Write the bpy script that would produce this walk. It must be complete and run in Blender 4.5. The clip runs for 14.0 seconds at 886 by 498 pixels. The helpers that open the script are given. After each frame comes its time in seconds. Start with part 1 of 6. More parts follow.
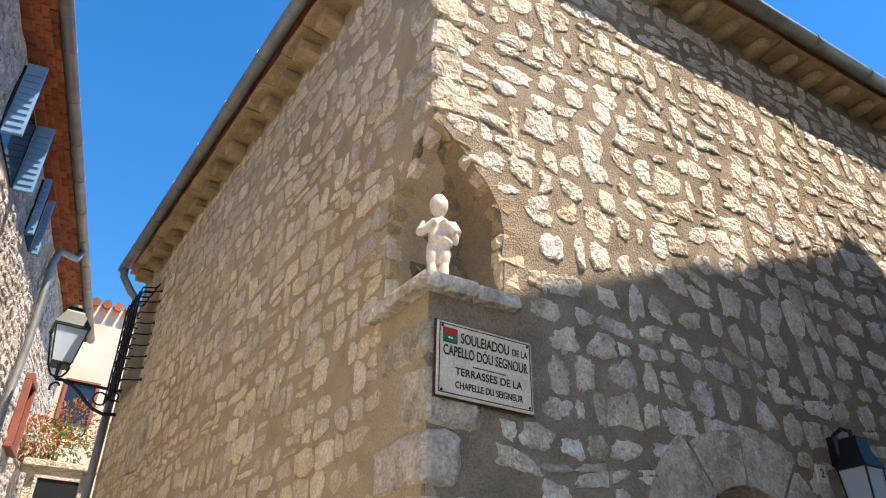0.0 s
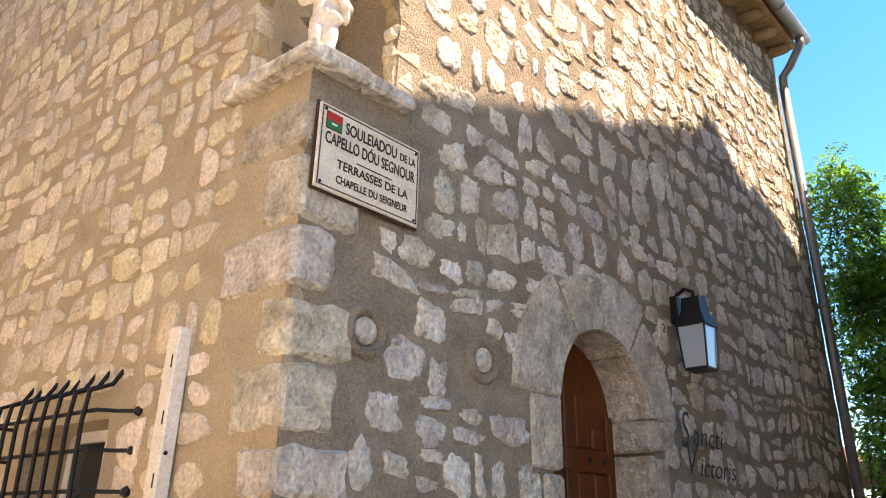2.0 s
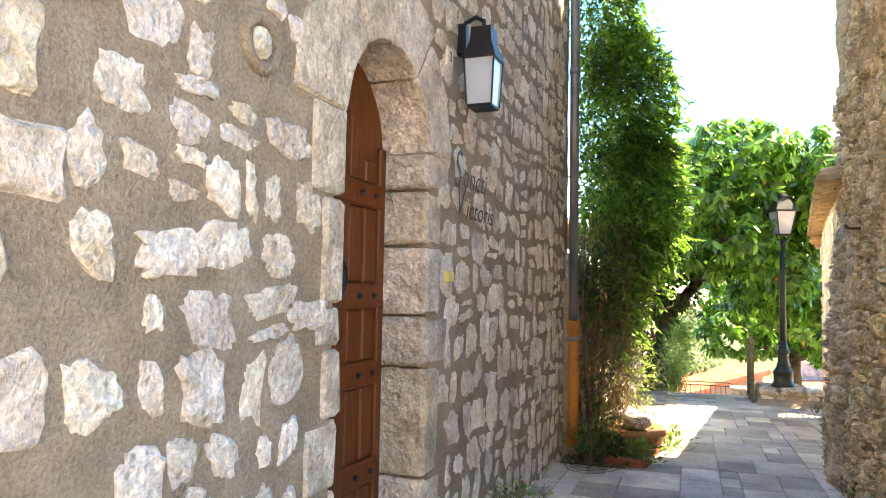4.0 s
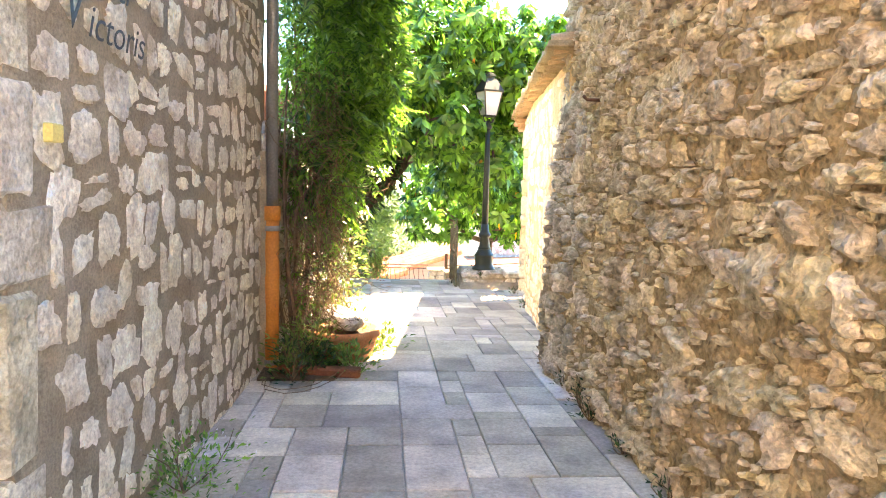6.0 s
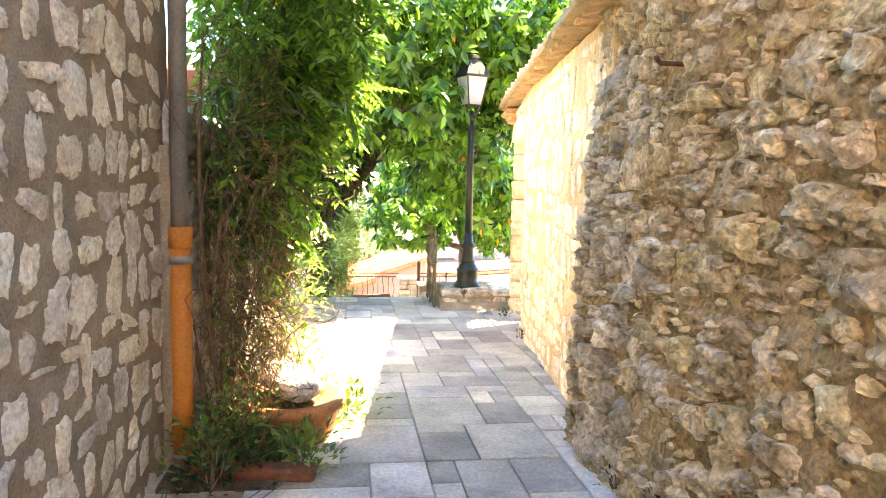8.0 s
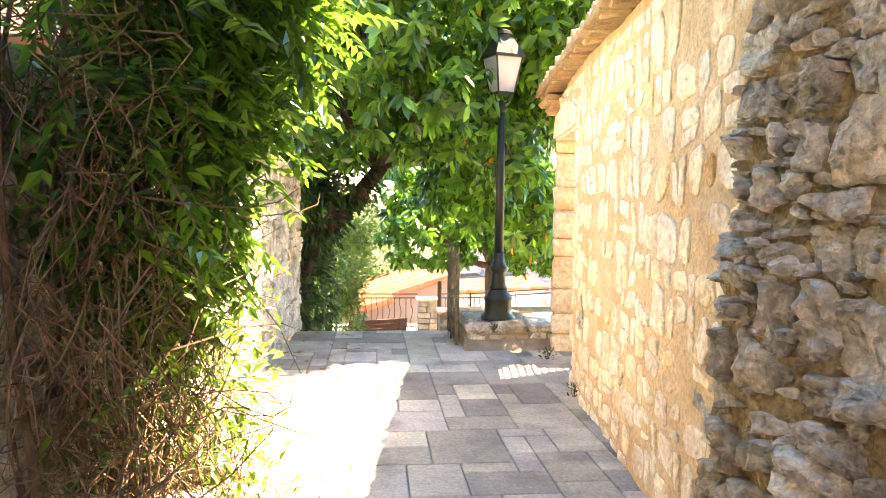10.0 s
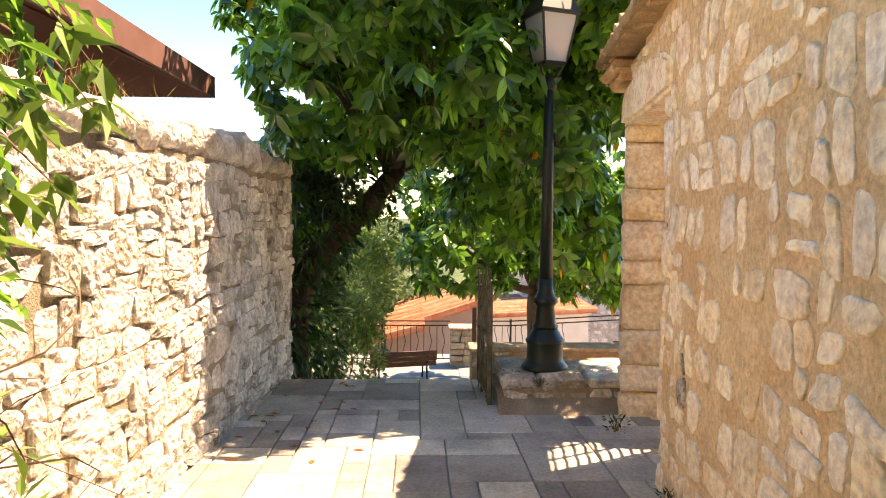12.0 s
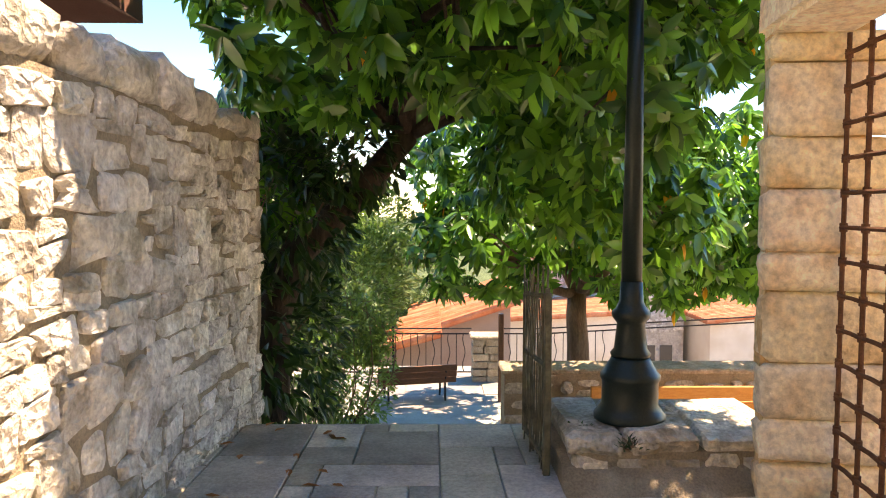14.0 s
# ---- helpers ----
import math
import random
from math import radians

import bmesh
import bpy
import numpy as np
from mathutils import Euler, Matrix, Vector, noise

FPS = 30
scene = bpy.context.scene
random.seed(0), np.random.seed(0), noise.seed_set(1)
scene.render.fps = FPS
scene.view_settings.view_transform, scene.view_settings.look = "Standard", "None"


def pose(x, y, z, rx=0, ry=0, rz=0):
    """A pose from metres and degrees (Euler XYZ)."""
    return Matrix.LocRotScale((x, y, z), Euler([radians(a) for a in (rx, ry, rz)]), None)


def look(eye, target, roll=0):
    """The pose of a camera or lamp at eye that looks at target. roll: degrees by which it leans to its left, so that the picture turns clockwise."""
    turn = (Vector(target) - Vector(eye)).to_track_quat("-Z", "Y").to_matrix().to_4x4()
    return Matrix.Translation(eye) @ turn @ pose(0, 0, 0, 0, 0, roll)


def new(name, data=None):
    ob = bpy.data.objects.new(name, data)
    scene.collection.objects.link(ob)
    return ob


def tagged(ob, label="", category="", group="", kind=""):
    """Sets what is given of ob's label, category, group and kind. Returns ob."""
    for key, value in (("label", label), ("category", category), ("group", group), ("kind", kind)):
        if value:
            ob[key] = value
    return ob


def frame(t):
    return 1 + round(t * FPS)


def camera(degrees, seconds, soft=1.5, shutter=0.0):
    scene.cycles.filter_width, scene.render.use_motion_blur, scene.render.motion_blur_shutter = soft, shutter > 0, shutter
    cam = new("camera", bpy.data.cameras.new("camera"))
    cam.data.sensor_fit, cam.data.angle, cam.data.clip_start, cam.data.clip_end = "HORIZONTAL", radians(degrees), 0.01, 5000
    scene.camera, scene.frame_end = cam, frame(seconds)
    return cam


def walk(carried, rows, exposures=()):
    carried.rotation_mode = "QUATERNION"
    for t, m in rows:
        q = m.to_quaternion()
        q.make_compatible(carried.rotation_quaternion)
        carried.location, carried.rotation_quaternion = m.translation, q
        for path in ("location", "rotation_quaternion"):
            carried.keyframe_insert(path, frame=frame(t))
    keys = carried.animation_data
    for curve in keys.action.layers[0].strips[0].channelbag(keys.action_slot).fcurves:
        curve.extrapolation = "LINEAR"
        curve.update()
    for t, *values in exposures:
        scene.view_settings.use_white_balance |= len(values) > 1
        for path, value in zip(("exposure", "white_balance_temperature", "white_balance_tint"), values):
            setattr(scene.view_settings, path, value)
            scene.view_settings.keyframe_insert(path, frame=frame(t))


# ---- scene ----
cam = camera(63.5, 14.0, soft=1.05)
METRES, EYE, TILT, LEAN, TURN = 10.4, 1.67, 0.0, 0.0, -32.0
ROWS = [
    (0.0, 0.0, 0.0, 0.0, -0.36, 31.05, -0.6),
    (0.5, -0.0089, 0.0125, -0.0016, -1.41, 29.63, -0.63),
    (1.0, -0.0167, 0.0279, -0.0036, -7.71, 27.62, -0.81),
    (1.5, -0.0187, 0.0452, -0.0063, -13.01, 24.56, -0.87),
    (2.0, -0.0208, 0.0592, -0.0083, -16.45, 21.28, -0.89),
    (2.5, -0.0246, 0.0751, -0.0112, -20.7, 16.24, -0.93),
    (3.0, -0.0292, 0.0908, -0.0138, -27.61, 12.61, -1.06),
    (3.5, -0.0245, 0.1103, -0.0179, -33.34, 7.42, -1.0),
    (4.0, -0.0146, 0.1313, -0.0189, -38.94, 3.32, -1.05),
    (6.5, 0.1164, 0.2385, -0.0235, -65.08, -5.72, -1.4),
    (7.0, 0.1504, 0.2618, -0.0175, -65.46, -5.69, -1.33),
    (9.5, 0.3505, 0.3627, -0.0233, -64.35, -4.64, -0.86),
    (10.0, 0.3922, 0.3807, -0.0248, -63.47, -4.52, -0.73),
    (10.5, 0.4376, 0.3954, -0.0261, -61.98, -4.55, -0.6),
    (11.0, 0.4793, 0.4147, -0.0287, -60.31, -4.44, -0.58),
    (11.5, 0.5221, 0.4351, -0.0305, -60.21, -3.31, -0.51),
    (12.0, 0.5653, 0.4544, -0.034, -60.11, -3.12, -0.53),
    (12.5, 0.6051, 0.4776, -0.0387, -59.23, -3.09, -0.46),
    (13.0, 0.6458, 0.5015, -0.0421, -59.01, -3.11, -0.39),
    (13.5, 0.6865, 0.5258, -0.0444, -59.05, -3.15, -0.33),
    (14.0, 0.7236, 0.5545, -0.0502, -58.93, -3.15, -0.18),
]
EXPOSURES = [(0.0, 1.28, 7600, 17), (1.5, 1.75, 8500, 22), (2.6, 2.5, 9500, 24), (3.2, 2.8, 10000, 24), (4.2, 3.5, 10400, 23), (6.5, 4.2, 10900, 24), (9.5, 3.85, 11400, 26), (11.0, 3.0, 11300, 28), (12.5, 2.06, 11300, 31), (14.0, 2.25, 10400, 27)]
walk(cam, [(t, pose(0, 0, EYE, TILT, LEAN, TURN) @ pose(METRES * x, METRES * y, METRES * z, 90 + pitch, roll, yaw)) for t, x, y, z, yaw, pitch, roll in ROWS], EXPOSURES)

# ---- daylight ----
SUN_WAY = Vector((-0.60, 1.15, -2.30)).normalized()
world = bpy.data.worlds.new("daylight")
scene.world = world
world.use_nodes = True
sky = world.node_tree.nodes.new("ShaderNodeTexSky")
sky.sky_type = "NISHITA"
sky.sun_disc = False
sky.sun_elevation = math.asin(-SUN_WAY.z)
sky.sun_rotation = math.atan2(-SUN_WAY.x, -SUN_WAY.y)
sky.air_density, sky.dust_density, sky.ozone_density, sky.altitude = 1.0, 0.1, 3.5, 1200
back = world.node_tree.nodes["Background"]
back.inputs["Strength"].default_value = 0.142
tone = world.node_tree.nodes.new("ShaderNodeHueSaturation")
tone.inputs["Saturation"].default_value = 1.34
world.node_tree.links.new(sky.outputs["Color"], tone.inputs["Color"])
world.node_tree.links.new(tone.outputs["Color"], back.inputs["Color"])
sun_data = bpy.data.lights.new("sun", "SUN")
sun_data.energy, sun_data.angle, sun_data.color = 3.9, radians(0.55), (1.0, 0.94, 0.84)
sun = new("sun", sun_data)
sun.matrix_world = look((0, 0, 30), Vector((0, 0, 30)) + SUN_WAY)

# ---- materials ----
def surface(name, c1, c2, rough=0.9, scale=6.0, fine=70.0, bump=0.35, depth=0.01, vary=0.0, hue=0.0, stain=None, stain_scale=1.4, stain_amount=0.5, metal=0.0, spots=0.0, grain=None, spec=0.3, crack=0.0):
    m = bpy.data.materials.new(name)
    m.use_nodes = True
    nt = m.node_tree
    bsdf = nt.nodes["Principled BSDF"]
    N, L = nt.nodes.new, nt.links.new
    geo = N("ShaderNodeNewGeometry")
    pos = geo.outputs["Position"]
    if grain:
        mp = N("ShaderNodeVectorMath")
        mp.operation = "MULTIPLY"
        mp.inputs[1].default_value = grain
        L(pos, mp.inputs[0])
        pos = mp.outputs[0]
    n1 = N("ShaderNodeTexNoise")
    n1.inputs["Scale"].default_value, n1.inputs["Detail"].default_value, n1.inputs["Roughness"].default_value = scale, 6, 0.6
    n2 = N("ShaderNodeTexNoise")
    n2.inputs["Scale"].default_value, n2.inputs["Detail"].default_value, n2.inputs["Roughness"].default_value = fine, 4, 0.65
    L(pos, n1.inputs["Vector"]), L(pos, n2.inputs["Vector"])
    ramp = N("ShaderNodeValToRGB")
    ramp.color_ramp.elements[0].position, ramp.color_ramp.elements[1].position = 0.32, 0.68
    ramp.color_ramp.elements[0].color, ramp.color_ramp.elements[1].color = (*c1, 1), (*c2, 1)
    L(n1.outputs["Fac"], ramp.inputs["Fac"])
    col = ramp.outputs["Color"]
    if stain:
        n3 = N("ShaderNodeTexNoise")
        n3.inputs["Scale"].default_value, n3.inputs["Detail"].default_value = stain_scale, 5
        L(pos, n3.inputs["Vector"])
        r3 = N("ShaderNodeMapRange")
        r3.inputs["From Min"].default_value, r3.inputs["From Max"].default_value = 0.48, 0.68
        r3.inputs["To Max"].default_value = stain_amount
        L(n3.outputs["Fac"], r3.inputs["Value"])
        mx = N("ShaderNodeMix")
        mx.data_type = "RGBA"
        mx.inputs["B"].default_value = (*stain, 1)
        L(r3.outputs[0], mx.inputs["Factor"]), L(col, mx.inputs["A"])
        col = mx.outputs["Result"]
    hsv = N("ShaderNodeHueSaturation")
    val = N("ShaderNodeMapRange")
    val.inputs["From Min"].default_value, val.inputs["From Max"].default_value = (0.3, 0.7) if bump >= 0.4 else (0.25, 0.75)
    val.inputs["To Min"].default_value, val.inputs["To Max"].default_value = (0.70, 1.27) if crack else (0.76, 1.24) if bump >= 0.8 else (0.76, 1.26) if bump >= 0.4 else (0.75, 1.22)
    L(n2.outputs["Fac"], val.inputs["Value"])
    value = val.outputs[0]
    if vary or hue:
        info = N("ShaderNodeObjectInfo")
        add = N("ShaderNodeMath")
        add.operation = "ADD"
        L(info.outputs["Random"], add.inputs[0]), L(geo.outputs["Random Per Island"], add.inputs[1])
        fr = N("ShaderNodeMath")
        fr.operation = "FRACT"
        L(add.outputs[0], fr.inputs[0])
        pv = N("ShaderNodeMapRange")
        pv.inputs["To Min"].default_value, pv.inputs["To Max"].default_value = 1 - vary, 1 + vary
        L(fr.outputs[0], pv.inputs["Value"])
        mul = N("ShaderNodeMath")
        mul.operation = "MULTIPLY"
        L(value, mul.inputs[0]), L(pv.outputs[0], mul.inputs[1])
        value = mul.outputs[0]
        if hue:
            f7 = N("ShaderNodeMath")
            f7.operation, f7.inputs[1].default_value = "MULTIPLY", 7.31
            L(fr.outputs[0], f7.inputs[0])
            f8 = N("ShaderNodeMath")
            f8.operation = "FRACT"
            L(f7.outputs[0], f8.inputs[0])
            hv = N("ShaderNodeMapRange")
            hv.inputs["To Min"].default_value, hv.inputs["To Max"].default_value = 0.5 - hue, 0.5 + hue
            L(f8.outputs[0], hv.inputs["Value"]), L(hv.outputs[0], hsv.inputs["Hue"])
            sv = N("ShaderNodeMapRange")
            sv.inputs["To Min"].default_value, sv.inputs["To Max"].default_value = 0.82, 1.14
            L(f8.outputs[0], sv.inputs["Value"]), L(sv.outputs[0], hsv.inputs["Saturation"])
    L(value, hsv.inputs["Value"]), L(col, hsv.inputs["Color"])
    col = hsv.outputs["Color"]
    # dark round spots paint the shade of small pits into the colour
    if spots:
        vo = N("ShaderNodeTexVoronoi")
        vo.inputs["Scale"].default_value = 16.0
        L(pos, vo.inputs["Vector"])
        rs = N("ShaderNodeMapRange")
        rs.inputs["From Min"].default_value, rs.inputs["From Max"].default_value = 0.12, 0.2
        rs.inputs["To Min"].default_value, rs.inputs["To Max"].default_value = 1 - spots, 1.0
        L(vo.outputs["Distance"], rs.inputs["Value"])
        h2 = N("ShaderNodeHueSaturation")
        L(rs.outputs[0], h2.inputs["Value"]), L(col, h2.inputs["Color"])
        col = h2.outputs["Color"]
    L(col, bsdf.inputs["Base Color"])
    bsdf.inputs["Roughness"].default_value, bsdf.inputs["Metallic"].default_value = rough, metal
    bsdf.inputs["Specular IOR Level"].default_value = spec
    if bump:
        mixh = N("ShaderNodeMath")
        mixh.operation = "MULTIPLY_ADD"
        mixh.inputs[1].default_value = 1.3 if crack else 2.2
        L(n1.outputs["Fac"], mixh.inputs[0]), L(n2.outputs["Fac"], mixh.inputs[2])
        height = mixh.outputs[0]
        if crack:
            warp = N("ShaderNodeVectorMath")
            warp.operation = "MULTIPLY_ADD"
            warp.inputs[1].default_value = (0.09, 0.09, 0.09)
            L(n1.outputs["Color"], warp.inputs[0]), L(pos, warp.inputs[2])
            vor = N("ShaderNodeTexVoronoi")
            vor.inputs["Scale"].default_value = 26.0
            L(warp.outputs[0], vor.inputs["Vector"])
            hc = N("ShaderNodeMath")
            hc.operation = "MULTIPLY_ADD"
            hc.inputs[1].default_value = crack
            L(vor.outputs["Distance"], hc.inputs[0]), L(height, hc.inputs[2])
            height = hc.outputs[0]
        b = N("ShaderNodeBump")
        b.inputs["Strength"].default_value, b.inputs["Distance"].default_value = bump, depth
        L(height, b.inputs["Height"]), L(b.outputs[0], bsdf.inputs["Normal"])
    return m


def leafy(name, c1, c2, vary=0.35, gloss=0.4, through_light=0.35):
    m = bpy.data.materials.new(name)
    m.use_nodes = True
    nt = m.node_tree
    N, L = nt.nodes.new, nt.links.new
    bsdf, out = nt.nodes["Principled BSDF"], nt.nodes["Material Output"]
    geo = N("ShaderNodeNewGeometry")
    ramp = N("ShaderNodeValToRGB")
    ramp.color_ramp.elements[0].color, ramp.color_ramp.elements[1].color = (*c1, 1), (*c2, 1)
    L(geo.outputs["Random Per Island"], ramp.inputs["Fac"])
    n = N("ShaderNodeTexNoise")
    n.inputs["Scale"].default_value = 2.2
    L(geo.outputs["Position"], n.inputs["Vector"])
    mr = N("ShaderNodeMapRange")
    mr.inputs["From Min"].default_value, mr.inputs["From Max"].default_value = 0.3, 0.7
    mr.inputs["To Min"].default_value, mr.inputs["To Max"].default_value = 1 - vary, 1 + vary
    L(n.outputs["Fac"], mr.inputs["Value"])
    hsv = N("ShaderNodeHueSaturation")
    L(ramp.outputs["Color"], hsv.inputs["Color"]), L(mr.outputs[0], hsv.inputs["Value"])
    L(hsv.outputs["Color"], bsdf.inputs["Base Color"])
    bsdf.inputs["Roughness"].default_value = gloss
    tr = N("ShaderNodeBsdfTranslucent")
    h2 = N("ShaderNodeHueSaturation")
    h2.inputs["Hue"].default_value, h2.inputs["Saturation"].default_value, h2.inputs["Value"].default_value = 0.492, 1.05, 2.3
    L(hsv.outputs["Color"], h2.inputs["Color"]), L(h2.outputs["Color"], tr.inputs["Color"])
    mix = N("ShaderNodeMixShader")
    mix.inputs["Fac"].default_value = through_light
    L(bsdf.outputs[0], mix.inputs[1]), L(tr.outputs[0], mix.inputs[2]), L(mix.outputs[0], out.inputs["Surface"])
    return m


def plain(name, c, rough=0.5, metal=0.0, **k):
    return surface(name, [v * 0.85 for v in c], [min(1, v * 1.1) for v in c], rough, scale=k.pop("scale", 5.0), fine=k.pop("fine", 90.0), bump=k.pop("bump", 0.12), depth=0.003, metal=metal, **k)


M_MORTAR_F = surface("grey_brown_lime_mortar", (0.25, 0.20, 0.142), (0.39, 0.32, 0.236), 0.95, 5, 80, 0.9, 0.022, stain=(0.36, 0.26, 0.15), stain_scale=0.7)
M_MORTAR_W = surface("ochre_lime_mortar", (0.44, 0.345, 0.225), (0.54, 0.44, 0.30), 0.95, 5, 110, 0.8, 0.018, stain=(0.42, 0.26, 0.12), stain_scale=0.6)
M_STONE_F = surface("pale_limestone_rubble", (0.66, 0.58, 0.47), (0.97, 0.92, 0.81), 0.9, 12, 58, 1.0, 0.021, crack=1.5, spots=0.3, vary=0.16, hue=0.012, stain=(0.42, 0.31, 0.19), stain_scale=4.5, stain_amount=0.65)
M_STONE_W = surface("warm_limestone_rubble", (0.62, 0.52, 0.37), (0.78, 0.68, 0.52), 0.9, 12, 60, 0.8, 0.015, crack=0.9, vary=0.16, hue=0.018, stain=(0.45, 0.27, 0.12), stain_scale=2.4, stain_amount=0.4)
M_QUOIN = surface("dressed_limestone", (0.46, 0.40, 0.31), (0.79, 0.715, 0.585), 0.88, 12, 58, 1.0, 0.018, crack=1.2, spots=0.25, vary=0.14, hue=0.01, stain=(0.29, 0.24, 0.17), stain_scale=7, stain_amount=0.65)
M_MORTAR_R1 = surface("rough_ochre_earth_mortar", (0.38, 0.275, 0.155), (0.60, 0.455, 0.28), 0.97, 8, 40, 0.9, 0.026, crack=1.2, spots=0.4, stain=(0.28, 0.2, 0.11), stain_scale=2.6)
M_STONE_R1 = surface("ochre_stained_rubble", (0.50, 0.395, 0.25), (0.88, 0.74, 0.53), 0.93, 10, 30, 0.9, 0.022, crack=1.4, spots=0.35, vary=0.16, hue=0.01, stain=(0.32, 0.23, 0.135), stain_scale=4, stain_amount=0.6)
M_STONE_GREY = surface("grey_weathered_rubble", (0.33, 0.29, 0.235), (0.76, 0.69, 0.58), 0.93, 7, 34, 0.9, 0.02, crack=1.2, vary=0.25, stain=(0.3, 0.22, 0.12), stain_scale=2.4)
M_MORTAR_R2 = surface("peach_lime_render", (0.66, 0.46, 0.25), (0.82, 0.62, 0.38), 0.95, 6, 40, 0.8, 0.018, stain=(0.60, 0.34, 0.15), stain_scale=2.2)
M_STONE_R2 = surface("cream_limestone_rubble", (0.86, 0.70, 0.47), (0.97, 0.87, 0.68), 0.9, 8, 26, 0.7, 0.014, crack=0.8, spots=0.12, vary=0.09, hue=0.003, stain=(0.66, 0.37, 0.15), stain_scale=3.4, stain_amount=0.55)
M_STONE_R2O = surface("orange_stained_rubble", (0.66, 0.36, 0.15), (0.86, 0.58, 0.30), 0.9, 8, 50, 0.9, 0.018, crack=1.2, vary=0.12, stain=(0.42, 0.19, 0.08), stain_scale=5)
M_STONE_R2G = surface("grey_flecked_rubble", (0.42, 0.36, 0.27), (0.84, 0.74, 0.57), 0.9, 14, 50, 1.0, 0.02, crack=1.5, spots=0.3, vary=0.12, stain=(0.2, 0.19, 0.17), stain_scale=8, stain_amount=0.7)
M_MORTAR_L = surface("sandy_wall_joint", (0.27, 0.22, 0.155), (0.40, 0.33, 0.24), 0.97, 6, 80, 0.8, 0.025)
M_STONE_L = surface("white_grey_field_stone", (0.52, 0.475, 0.41), (0.80, 0.755, 0.69), 0.92, 8, 30, 0.9, 0.02, crack=1.3, spots=0.2, vary=0.24, hue=0.015, stain=(0.23, 0.185, 0.13), stain_scale=5.0, stain_amount=0.7)
M_PLINTH = surface("weathered_brown_stone", (0.34, 0.27, 0.19), (0.55, 0.46, 0.35), 0.93, 8, 50, 0.9, 0.02, crack=0.9, vary=0.15, stain=(0.2, 0.17, 0.12), stain_scale=3)
M_SLAB = surface("grey_paving_slab", (0.39, 0.35, 0.285), (0.57, 0.515, 0.425), 0.7, 3.5, 45, 0.4, 0.008, vary=0.4, hue=0.02, stain=(0.16, 0.15, 0.145), stain_scale=2.5)
# unseen street is made pale so its bounce brightens the side wall
M_GROUND = surface("pale_bounce_ground", (0.30, 0.275, 0.24), (0.42, 0.39, 0.34), 0.9, 1.5, 60, 0.5, 0.01)
M_CONCRETE = surface("pale_terrace_concrete", (0.22, 0.205, 0.185), (0.32, 0.30, 0.27), 0.9, 3, 60, 0.4, 0.008, stain=(0.25, 0.23, 0.2))
M_IRON = plain("black_painted_iron", (0.018, 0.018, 0.02), 0.45, 0.4)
M_LAMP = plain("dark_green_cast_iron", (0.022, 0.032, 0.028), 0.38, 0.3)
M_RUST = surface("rusted_iron", (0.09, 0.04, 0.022), (0.17, 0.075, 0.04), 0.85, 14, 120, 0.5, 0.004)
M_WIRE = surface("weathered_grey_wire", (0.05, 0.047, 0.03), (0.15, 0.14, 0.09), 0.8, 12, 80, 0.2, 0.003)
M_ZINC = surface("weathered_zinc", (0.20, 0.205, 0.20), (0.33, 0.335, 0.33), 0.5, 3, 60, 0.15, 0.004, metal=0.5)
M_ORANGE = surface("orange_clay_pipe", (0.50, 0.17, 0.035), (0.60, 0.23, 0.055), 0.65, 4, 60, 0.2, 0.004, stain=(0.35, 0.12, 0.03))
M_TILE = surface("terracotta_roof_tile", (0.36, 0.095, 0.042), (0.52, 0.18, 0.088), 0.85, 5, 60, 0.4, 0.01, vary=0.25, stain=(0.45, 0.28, 0.18), stain_scale=2)
M_BRICK = surface("red_brick_soffit", (0.30, 0.095, 0.045), (0.42, 0.16, 0.08), 0.85, 6, 70, 0.4, 0.008, vary=0.25)
M_CORBEL = surface("ochre_eave_stone", (0.31, 0.22, 0.12), (0.44, 0.335, 0.20), 0.92, 7, 60, 0.6, 0.015, vary=0.15)
M_DOOR = surface("varnished_chestnut_wood", (0.085, 0.019, 0.004), (0.175, 0.044, 0.009), 0.5, 5, 40, 0.2, 0.003, grain=(14, 14, 0.9), spec=0.3)
M_ENAMEL = plain("cream_enamel", (0.72, 0.66, 0.53), 0.3, bump=0.03)
M_INK = plain("brown_black_enamel", (0.05, 0.025, 0.02), 0.4, bump=0.0)
M_RED = plain("red_enamel", (0.5, 0.04, 0.03), 0.4, bump=0.0)
M_GREEN = plain("green_enamel", (0.02, 0.16, 0.07), 0.4, bump=0.0)
M_WHITE = plain("white_enamel", (0.75, 0.75, 0.74), 0.4, bump=0.0)
M_STATUE = surface("smooth_cream_plaster", (0.66, 0.58, 0.50), (0.76, 0.69, 0.61), 0.7, 9, 80, 0.15, 0.004, stain=(0.5, 0.42, 0.34), stain_scale=9)
M_PVC = plain("cream_plastic_trunking", (0.72, 0.66, 0.56), 0.45, bump=0.05)
M_PLASTER = surface("pale_cream_plaster", (0.58, 0.52, 0.43), (0.68, 0.62, 0.52), 0.92, 1.2, 60, 0.3, 0.006, stain=(0.5, 0.4, 0.28), stain_scale=0.8)
M_PINK = surface("pink_beige_plaster", (0.30, 0.225, 0.185), (0.38, 0.295, 0.24), 0.92, 1.2, 60, 0.3, 0.006)
M_BLUE = plain("faded_blue_paint", (0.16, 0.33, 0.52), 0.6)
M_REDPAINT = plain("faded_red_brown_paint", (0.30, 0.10, 0.075), 0.7)
M_BARK = surface("dark_brown_bark", (0.04, 0.028, 0.02), (0.09, 0.065, 0.048), 0.95, 8, 50, 0.9, 0.02, grain=(1, 1, 0.3))
M_BARK2 = surface("reddish_brown_bark", (0.12, 0.075, 0.05), (0.2, 0.135, 0.095), 0.95, 8, 50, 0.8, 0.02, grain=(1, 1, 0.3))
